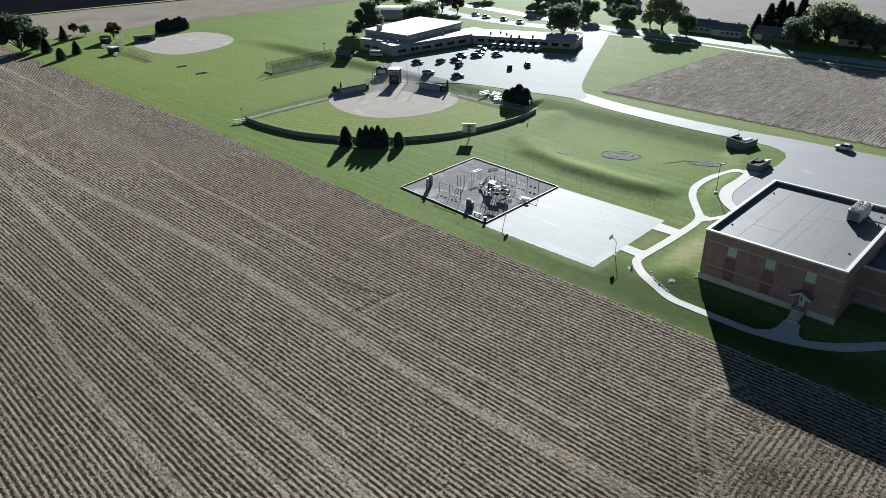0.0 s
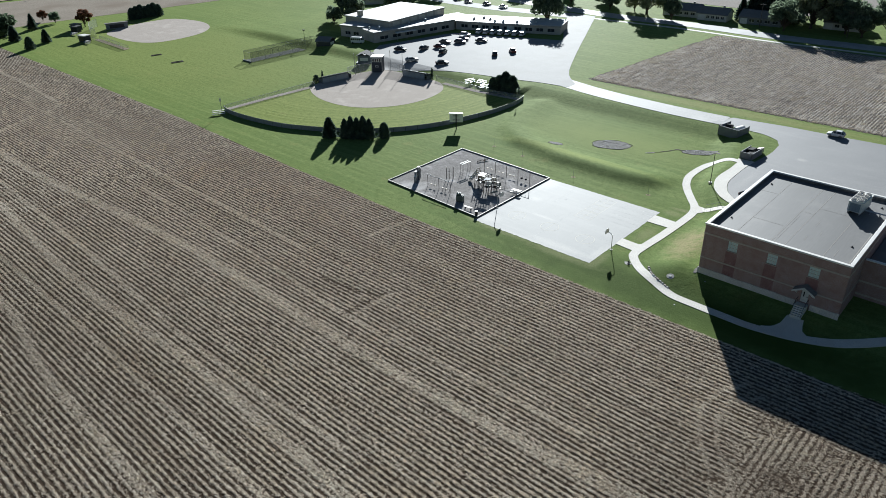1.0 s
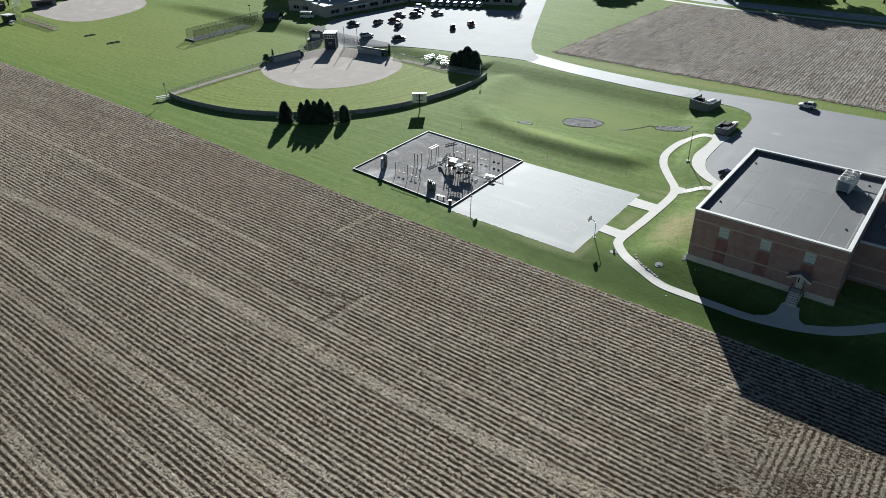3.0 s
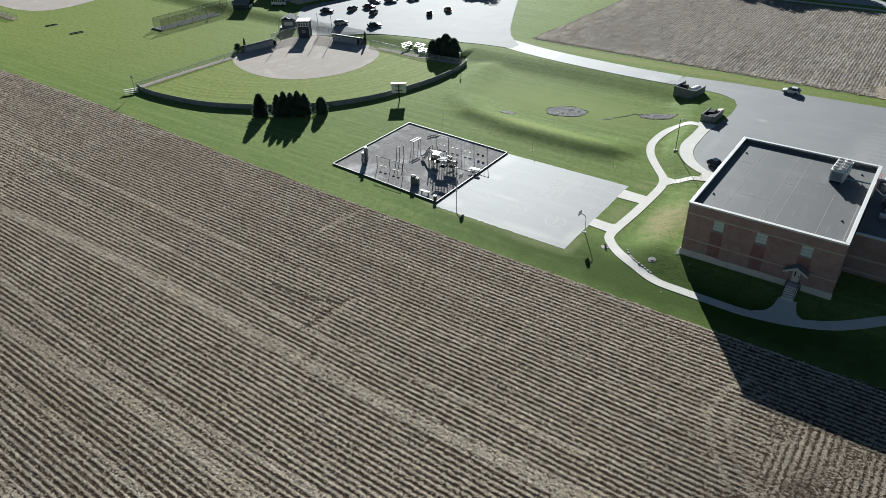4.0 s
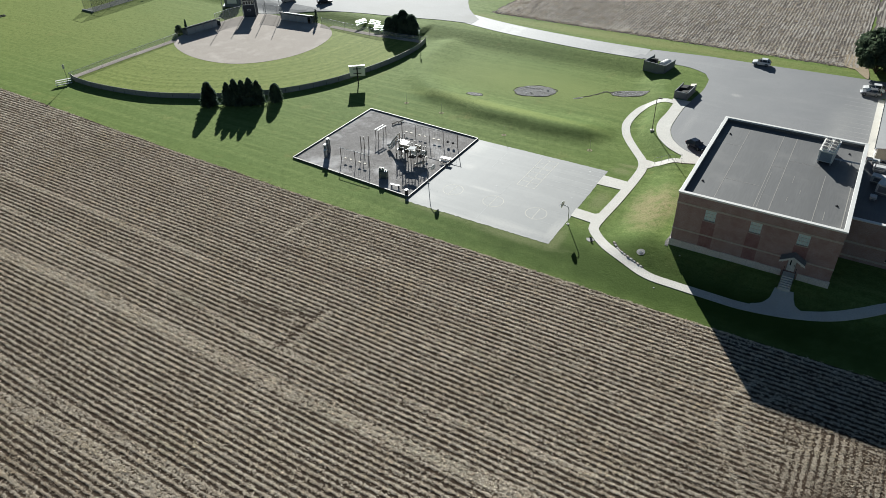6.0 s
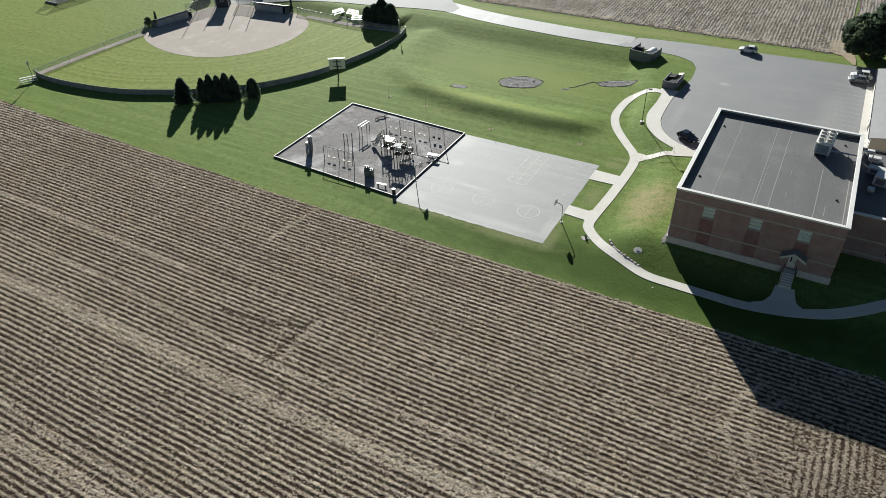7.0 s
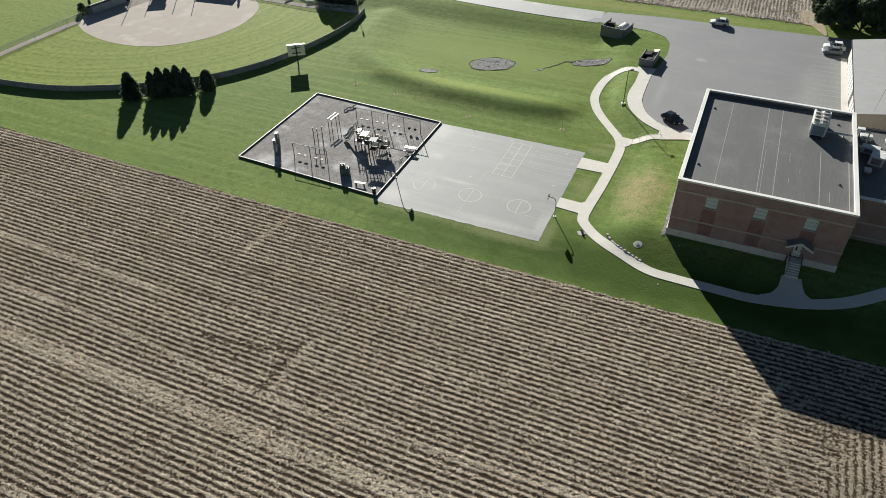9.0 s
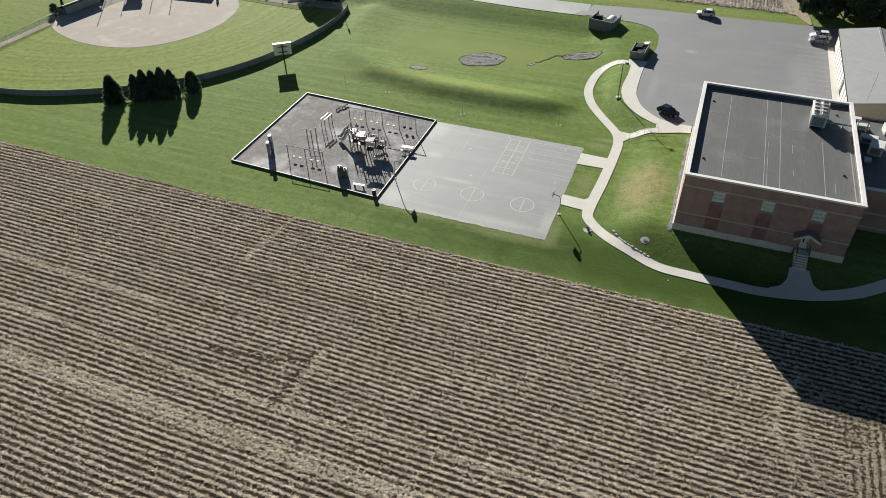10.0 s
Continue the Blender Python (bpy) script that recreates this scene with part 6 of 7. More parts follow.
# ---------------- baseball field things, far off ----------------
for x, y, turn, w, d, h, label in ((-286, 36.5, 70, 9, 2.4, 2.3, "long low dark baseball dugout"), (-271, 15.8, 15, 3.6, 3.0, 2.4, "small dark shed with pale roof by the baseball field"), (-293, 21.5, 30, 3.2, 2.4, 2.4, "small dark shed by the baseball backstop"), (-297, 23.5, 30, 3.5, 2.8, 2.6, "small green shed near the trees")):
    b = thing("dugout" if w > 5 else "shed", label, "dugout" if w > 5 else "shed", x, y, 0.0, turn)
    part("wall_shell", boxed(-w / 2, -d / 2, 0, w / 2, d / 2, h), M_NAVY if w < 5 else M_SLATE, b)
    part("roof", prism(bmesh.new(), [(-d / 2 - 0.3, h), (d / 2 + 0.3, h), (d / 2 + 0.3, h + 0.15), (-d / 2 - 0.3, h + 0.4)], -w / 2 - 0.3, w / 2 + 0.3, "x"), M_COPING if w == 3.6 else M_SHINGLE, b)
    part("opening", boxed(-w / 3, -d / 2 - 0.02, 0.4, w / 3, -d / 2, h - 0.4), M_DARK, b)
bleacher(-287.0, 17.5, 20, "pale bleacher behind the baseball backstop")
bleacher(-266.0, 14.0, 10, "low white bench on the lawn")
fence_run("backstop_fence", "chain-link backstop of the baseball field", [(-298, 33), (-293, 27.5), (-285, 24.0), (-276, 22.6)], 3.2, M_CHAIN, 3.2)
fence_run("foul_line_fence", "low chain-link fence of the baseball field", [(-272, 22.2), (-262, 21.8), (-252, 21.2), (-243, 20.6)], 1.2, M_CHAIN, 3.2)
fence_run("foul_line_fence", "low chain-link fence of the baseball field", [(-272, 19.0), (-262, 18.8), (-252, 18.8), (-243, 18.6)], 1.2, M_CHAIN, 3.2)
sheet("bullpen_strip", ribbon("bullpen_strip", [(-271, 20.6), (-242.5, 19.6)], 2.2, 0.04), M_BARE, "worn bullpen strip beside the baseball field", "track")
for x, y, s in ((-207.5, 21.6, 1.0), (-224.0, 22.2, 0.9)):
    f = thing("marker_frame", "low dark wooden frame lying on the lawn", "frame", x, y, None, 75)
    f.scale = (s, s, s)
    for a in ((-2.0, -0.8, 2.0, -0.6), (-2.0, 0.6, 2.0, 0.8), (-2.0, -0.6, -1.8, 0.6), (1.8, -0.6, 2.0, 0.6)):
        part("beam", boxed(a[0], a[1], 0, a[2], a[3], 0.18), M_WOOD, f)


# ---------------- court paint and posts ----------------
def stripe(bm, ax, ay, bx, by, w=0.10, z=None):
    d = Vector((bx - ax, by - ay, 0)).normalized()
    s = Vector((-d.y, d.x, 0)) * w / 2
    z = 0.024 if z is None else z
    vs = [Vector((ax, ay, z)) - s, Vector((bx, by, z)) - s, Vector((bx, by, z)) + s, Vector((ax, ay, z)) + s]
    bm.faces.new([bm.verts.new(v) for v in vs])


def circle_line(bm, cx, cy, r, w=0.11, z=0.024, n=48):
    a = [bm.verts.new((cx + (r - w / 2) * math.cos(2 * math.pi * i / n), cy + (r - w / 2) * math.sin(2 * math.pi * i / n), z)) for i in range(n)]
    b = [bm.verts.new((cx + (r + w / 2) * math.cos(2 * math.pi * i / n), cy + (r + w / 2) * math.sin(2 * math.pi * i / n), z)) for i in range(n)]
    for i in range(n):
        bm.faces.new((a[i], b[i], b[(i + 1) % n], a[(i + 1) % n]))


def painted(name, bm, material, label):
    ob = single(name, bm, material, label, "court marking", kind="structure")
    return ob


for k, cx in enumerate((-37.3, -29.5, -21.6)):
    bm = bmesh.new()
    circle_line(bm, cx, -0.1, 1.75)
    stripe(bm, cx, -1.7, cx, 1.5)
    painted("circle_marking", bm, M_LINE, "faded cream circle with a centre line on the court")
bm = bmesh.new()
for k in range(3):
    y = 6.9 + 3.62 * k
    for dy in (0.0, 1.66, 3.32):
        stripe(bm, -28.5, y + dy, -25.2, y + dy, z=0.0245)
    for x in (-28.5, -26.85, -25.2):
        stripe(bm, x, y, x, y + 3.32)
painted("square_marking", bm, M_LINE, "three faded cream squares, each quartered, for ball games")
for k in range(6):
    bm = bmesh.new()
    y = 9.3 + 8.4 * k / 5
    stripe(bm, -24.2, y, -16.6, y, 0.09)
    painted("lane_marking", bm, M_LINEDULL, "worn white lane line across the court")
bm = bmesh.new()
stripe(bm, -29.5, -6.2, -29.5, -1.9, 0.07)
stripe(bm, -29.5, 1.7, -29.5, 7.5, 0.07)
stripe(bm, -42.2, 1.8, -38.9, 1.8, 0.07)
stripe(bm, -42.2, -1.9, -38.9, -1.9, 0.07)
stripe(bm, -20.0, 1.8, -16.8, 1.8, 0.07)
stripe(bm, -20.0, -1.9, -16.8, -1.9, 0.07)
stripe(bm, -35.2, 9.5, -35.2, 17.0, 0.06)
painted("lane_marking", bm, M_LINEDULL, "very worn basketball lane lines")
for x, y in ((-31.3, 4.6), (-40.6, 8.0), (-34.0, 12.2), (-29.0, 17.9), (-19.0, 17.1), (-42.0, 14.8), (-18.4, 7.2)):
    single("patch_marking", tube(bmesh.new(), (0, 0, 0), (0, 0, 0.012), 0.22, 0.18, 10), M_LINEDULL, "pale worn spot on the court", "court marking", x, y, 0.016, kind="structure")
# stall lines of the lot
for k in range(13):
    bm = bmesh.new()
    y = 44.0 + 2.15 * k
    stripe(bm, 16.6, y, 21.9, y, 0.11, 1.457)
    painted("stall_line", bm, M_LOT, "worn pale stall line on the lot")

def hoop(x, y, turn):
    h = thing("basketball_hoop", "steel basketball hoop on a bent pole with fan backboard", "basketball hoop", x, y, 0.02, turn, "basketball hoops")
    part("pole", tubed([(0, 0, -0.1), (0, 0, 2.5), (0.12, 0, 2.95), (0.45, 0, 3.2), (1.1, 0, 3.25)], 0.06), M_GALV, h)
    part("backboard", prism(bmesh.new(), [(-0.6, 2.95), (0.6, 2.95), (0.68, 3.35), (0.5, 3.7), (0.2, 3.85), (-0.2, 3.85), (-0.5, 3.7), (-0.68, 3.35)], 1.1, 1.15, "x"), M_COPING, h)
    part("rim", torus(bmesh.new(), (1.45, 0, 3.05), 0.23, 0.012, 16, 5), M_GALV, h)
    part("rim_bracket", boxed(1.15, -0.06, 3.0, 1.24, 0.06, 3.1), M_GALV, h)
    part("footing", tube(bmesh.new(), (0, 0, -0.05), (0, 0, 0.06), 0.28, 0.26, 12), M_CONCRETE, h)


hoop(-15.9, -0.5, 180)
hoop(-42.35, -0.1, 0)


def lamp_post(x, y, turn):
    l = thing("lamp_post", "tall dark lamp post with a flat head", "lamp post", x, y, None, turn)
    part("base", boxed(-0.35, -0.35, -0.1, 0.35, 0.35, 0.25, bevel=0.04), M_CONCRETE, l)
    part("pole", tube(bmesh.new(), (0, 0, 0.25), (0, 0, 6.6), 0.075, 0.06), M_BROWN, l)
    part("arm", tubed([(0, 0, 6.5), (0.5, 0, 6.65)], 0.04), M_BROWN, l)
    part("head", boxed(0.3, -0.22, 6.58, 0.95, 0.22, 6.75, bevel=0.05), M_BROWN, l)


lamp_post(-13.9, 36.0, 20)


def ring_post(x, y, tall=2.1):
    """A slim steel play post in a mown-out gravel ring."""
    p = thing("tether_post", "slim post in a pale gravel ring on the lawn", "post", x, y, None, 0, "tether posts")
    part("gravel_ring", torus(bmesh.new(), (0, 0, 0.0), 0.36, 0.13, 20, 6, 0.3), M_BARE, p)
    part("post", tube(bmesh.new(), (0, 0, -0.1), (0, 0, tall), 0.02, n=8), M_GALV, p)


for x, y in ((-64.7, 26.8), (-55.4, 26.0), (-39.2, 22.9), (-22.1, 24.8)):
    ring_post(x, y)
man = thing("manhole", "round concrete manhole in a bare ring of lawn", "manhole", -3.2, -3.2)
part("collar", tube(bmesh.new(), (0, 0, -0.4), (0, 0, 0.07), 0.29, 0.28, 18), M_CONCRETE, man)
man.rotation_euler = (radians(12), 0, 0)
part("cover", tube(bmesh.new(), (0, 0, 0.07), (0, 0, 0.085), 0.22, 0.21, 18), M_GREY, man)
sheet("bare_patch", drape("bare_patch", [(-3.2 + 0.62 * math.cos(0.4 * k), -3.2 + 0.62 * math.sin(0.4 * k)) for k in range(16)][:15], M_ROCKPALE, 0.03, 0.4), M_ROCKPALE, "bare ring of earth round the manhole", "earth")

# small white scraps lying about on the grass
rnd = random.Random(15)
for x, y in ((0.85, -9.8), (2.1, -1.8)):
    bm = bmesh.new()
    bmesh.ops.create_icosphere(bm, subdivisions=1, radius=0.11)
    for v in bm.verts:
        v.co = Vector((v.co.x * 1.2, v.co.y, v.co.z * 0.6)) * rnd.uniform(0.7, 1.2)
    single("paper_scrap", bm, M_WHITE, "crumpled white scrap lying on the lawn", "litter", x, y, land(x, y) + 0.04, rnd.uniform(0, 360), "lawn litter")

# stones along the inside of the path, a dark strip behind them
edge = spline([(-7.6, -2.2), (-6.6, -3.5), (-5.2, -4.5), (-3.4, -5.4), (-1.9, -6.1)], step=0.55)
rnd = random.Random(9)
sheet("bare_strip", ribbon("bare_strip", edge, 0.5, 0.03), M_CRACK, "dark strip behind the edging stones", "earth")
for k, (x, y) in enumerate(edge[:-1]):
    r = rnd.uniform(0.17, 0.27)
    bm = boxed(-r, -0.15, -0.2, r, 0.15, 0.14 + rnd.uniform(-0.04, 0.08), bevel=0.05)
    single("edging_stone", bm, M_ROCKPALE if k % 3 else M_STONE, "rough pale edging stone beside the path", "stone", x, y, land(x, y), -45 + 2 * k + rnd.uniform(-14, 14), "edging stones")
rim = [(-11.2 + (0.62 + 0.12 * math.sin(5 * a)) * math.cos(a), -2.9 + (0.5 + 0.1 * math.cos(4 * a)) * math.sin(a)) for a in [2 * math.pi * k / 18 for k in range(18)]]
sheet("bare_patch", drape("bare_patch", rim, M_ROCKPALE, 0.03, 0.5), M_ROCKPALE, "pale bare patch of gravel beside the path", "earth")
hose = [(-11.45, -2.45), (-11.15, -2.5), (-11.0, -2.75), (-11.1, -3.05), (-10.9, -3.35), (-10.6, -3.5)]
single("drain_hose", tubed([(x, y, land(x, y) + 0.13) for x, y in hose], 0.09), M_BLACK, "bent black drain hose lying on the bare patch", "hose")
sheet("bare_strip", ribbon("bare_strip", [(-0.36 + rnd.uniform(-0.08, 0.08), -0.6 + 0.9 * k) for k in range(30)], lambda f: 0.45 + 0.2 * math.sin(37 * f) * math.cos(11 * f), 0.03), M_ROCK, "bare gravel strip along the gymnasium wall", "earth")
sheet("footpath", drape("footpath", [(-11.8, 23.2), (-10.6, 23.0), (-9.9, 23.9), (-9.9, 25.6), (-10.8, 26.0), (-12.2, 26.2)], M_CONCRETE, 0.076, 1.0), M_CONCRETE, "concrete landing at the foot of the steps", "footpath")
sheet("footpath", ribbon("footpath", spline([(-10.4, 24.75), (-8.5, 25.25), (-6.8, 25.75), (-5.2, 26.1)], step=0.4), 1.5, 0.075), M_CONCRETE, "short concrete ramp joining the walks", "footpath")
rails = thing("path_rails", "pair of thin steel handrails along the short ramp", "handrail", 0, 0, 0)
for off in (-0.72, 0.72):
    posts = [(-9.9 + 1.1 * k + 0.24 * -off, 24.88 + 0.30 * k + 0.97 * off) for k in range(5)]
    part("handrail", tubed([(x, y, land(x, y) + 0.95) for x, y in posts], 0.022), M_GREY, rails)
    for x, y in posts:
        part("rail_post", tube(bmesh.new(), (x, y, land(x, y) - 0.1), (x, y, land(x, y) + 0.95), 0.02, n=6), M_GREY, rails)


# ---------------- bin enclosures ----------------
def enclosure(x, y, turn, w, d, h, label):
    e = thing("bin_enclosure", label, "enclosure", x, y, None, turn)
    for a in ((-w / 2, -d / 2, w / 2, -d / 2 + 0.15), (-w / 2, -d / 2 + 0.15, -w / 2 + 0.15, d / 2), (w / 2 - 0.15, -d / 2 + 0.15, w / 2, d / 2)):
        part("board_wall", boxed(a[0], a[1], -0.3, a[2], a[3], h), M_SLATE, e)
    for px, py in ((-w / 2, -d / 2), (w / 2 - 0.2, -d / 2), (-w / 2, d / 2), (w / 2 - 0.2, d / 2)):
        part("corner_post", boxed(px, py, -0.3, px + 0.2, py + 0.2, h + 0.12), M_GREY, e)
    part("slab", boxed(-w / 2, -d / 2 + 0.15, -0.2, w / 2, d / 2 + 0.8, 0.06), M_CONCRETE, e)
    return e


enclosure(-22.6, 68.6, -12, 5.4, 4.6, 2.0, "grey board bin enclosure open to the drive")
enclosure(-13.1, 55.2, -4, 2.8, 4.8, 1.5, "grey board bin enclosure by the apron")


def dumpster(x, y, turn, mat, lid, label, w=1.9, d=1.5, h=1.5):
    b = thing("dumpster", label, "dumpster", x, y, land(x, y) + 0.06, turn, "dumpsters")
    part("body", prism(bmesh.new(), [(-d / 2, 0.12), (d / 2, 0.12), (d / 2, h * 0.82), (-d / 2, h)], -w / 2, w / 2, "x"), mat, b)
    for s in (-1, 1):
        part("lid", prism(bmesh.new(), [(-d / 2, h), (d / 2 + 0.05, h * 0.82), (d / 2 + 0.05, h * 0.82 + 0.06), (-d / 2, h + 0.06)], s * w / 4 - w / 4 + 0.02, s * w / 4 + w / 4 - 0.02, "x"), lid, b)
        part("fork_pocket", boxed(s * (w / 2 + 0.06) - 0.06, -0.4, h * 0.5, s * (w / 2 + 0.06) + 0.06, 0.4, h * 0.62), M_DARK, b)


dumpster(-24.0, 69.6, 0, M_DARK, M_BLACK, "black dumpster with closed lids", 1.4, 1.4, 1.7)
tank = thing("storage_tank", "white rounded tank inside the board enclosure", "tank", -21.4, 69.2, None, -15)
part("shell", prism(bmesh.new(), [(0.95 * math.cos(a), 1.0 + 0.85 * math.sin(a)) for a in [2 * math.pi * k / 16 for k in range(16)]], -1.3, 1.3, "y"), M_WHITE, tank)
part("cradle", boxed(-0.6, -1.0, 0, 0.6, 1.0, 0.3), M_GREY, tank)
dumpster(-13.4, 56.4, 80, M_DARK, M_BLACK, "black dumpster with closed lids")
dumpster(-12.7, 54.4, 80, M_BROWN, M_BLACK, "brown dumpster with black lids", 1.7, 1.3, 1.3)
dumpster(-12.2, 58.6, 90, M_GREY, M_WOODTAN, "small grey dumpster with pale lids", 1.4, 1.1, 1.2)


# ---------------- playground ----------------
def border():
    n = len(BED)
    for i in range(n):
        (ax, ay), (bx, by) = BED[i], BED[(i + 1) % n]
        length = math.dist(BED[i], BED[(i + 1) % n])
        turn = math.degrees(math.atan2(by - ay, bx - ax))
        b = thing("playground_border", "dark timber border with pale top round the play bed", "border", ax, ay, 0.0, turn, "bed borders")
        k = 0.0
        while k < length - 0.1:
            e = min(length, k + 2.4)
            beam = part("beam", boxed(k, -0.12, -0.1, e - 0.02, 0.12, 0.24, bevel=0.02), M_BORDER, b)
            part("cap", boxed(k, -0.09, 0.24, e - 0.02, 0.09, 0.27), M_BORDERTOP, beam)
            k = e


border()


def swing(pts, seats, height, label):
    """A single-beam swing: one post to each bay end, seats on chains."""
    (x0, y0), (x1, y1) = pts[0], pts[-1]
    n = math.dist(pts[0], pts[-1])
    turn = math.degrees(math.atan2(y1 - y0, x1 - x0))
    s = thing("swing_set", label, "swing set", x0, y0, 0.05, turn)
    bays = len(pts) - 1
    for k in range(bays + 1):
        part("post", tube(bmesh.new(), (n * k / bays, 0, 0), (n * k / bays, 0, height), 0.06), M_BROWN, s)
    part("top_beam", tube(bmesh.new(), (-0.1, 0, height), (n + 0.1, 0, height), 0.05), M_GALV, s)
    for k in range(bays):
        for f in (0.32, 0.68):
            x = n * (k + f) / bays
            kind_ = seats[k]
            seat = part("seat", boxed(x - 0.28, -0.19, 0.53, x + 0.28, 0.19, 0.64, bevel=0.03) if kind_ == "belt" else boxed(x - 0.2, -0.2, 0.5, x + 0.2, 0.2, 0.85, bevel=0.06), M_WOODTAN if kind_ == "belt" else M_BLACK, s, "pale belt seat" if kind_ == "belt" else "black bucket seat")
            for dx in (-0.22, 0.22):
                part("chain", tube(bmesh.new(), (x + dx, 0, 0.6), (x + dx * 0.8, 0, height), 0.015, n=5), M_GALV, seat)


swing([(-61.1, -0.7), (-57.9, -0.7), (-54.6, -0.7)], ["belt", "belt"], 2.5, "brown two-bay swing set with pale belt seats")
swing([(-57.2, 13.9), (-54.0, 13.9), (-50.8, 13.9), (-47.6, 13.9), (-44.5, 13.9)], ["belt", "belt", "belt", "bucket"], 2.6, "brown four-bay swing set with belt and bucket seats")


def overhead_ladder():
    o = thing("overhead_ladder", "brown overhead ladder with pale side rails", "climbing frame", -59.95, 10.5, 0.05, 86)
    for x in (-1.15, 1.15):
        for y in (-0.35, 0.35):
            part("post", tube(bmesh.new(), (x, y, 0), (x, y, 2.0), 0.055), M_BROWN, o)
    for y in (-0.35, 0.35):
        part("side_rail", boxed(-1.3, y - 0.11, 1.98, 1.3, y + 0.11, 2.1, bevel=0.03), M_COPING, o)
    for k in range(7):
        part("rung", tube(bmesh.new(), (-1.05 + 0.35 * k, -0.35, 1.95), (-1.05 + 0.35 * k, 0.35, 1.95), 0.022, n=6), M_GALV, o)


overhead_ladder()
for k, (x, y) in enumerate(((-60.5, 4.7), (-59.7, 4.7), (-59.3, 5.6))):
    p = thing("pull_up_post", "tall brown exercise post with pale cap", "post", x, y, 0.05, 0, "exercise posts")
    part("post", tube(bmesh.new(), (0, 0, 0), (0, 0, 2.6), 0.065), M_BROWN, p)
    part("cap", tube(bmesh.new(), (0, 0, 2.6), (0, 0, 2.68), 0.085, 0.06), M_TAN, p)
bar = thing("pull_up_bar", "low steel chin-up bar between posts", "exercise bar", -60.1, 5.0, 0.05, 15)
part("bar", tube(bmesh.new(), (-0.5, 0, 1.6), (0.9, 0.1, 1.6), 0.03), M_GALV, bar)
part("support", tube(bmesh.new(), (0.9, 0.1, 0), (0.9, 0.1, 1.62), 0.03), M_GALV, bar)


def chute(bm, pts, half, rim=0.16, side=(0.0, 1.0)):
    """A slide's trough along a line, its width along the side direction."""
    rows = []
    for (x, y, z) in pts:
        rows.append([bm.verts.new((x + side[0] * o * half, y + side[1] * o * half, z + h)) for o, h in ((-1, rim), (-0.85, 0), (0.85, 0), (1, rim), (0.98, rim - 0.02), (0, -0.04), (-0.98, rim - 0.02))])
    for a, b in zip(rows, rows[1:]):
        for k in range(7):
            bm.faces.new((a[k], b[k], b[(k + 1) % 7], a[(k + 1) % 7]))
    bmesh.ops.recalc_face_normals(bm, faces=bm.faces)
    return bm


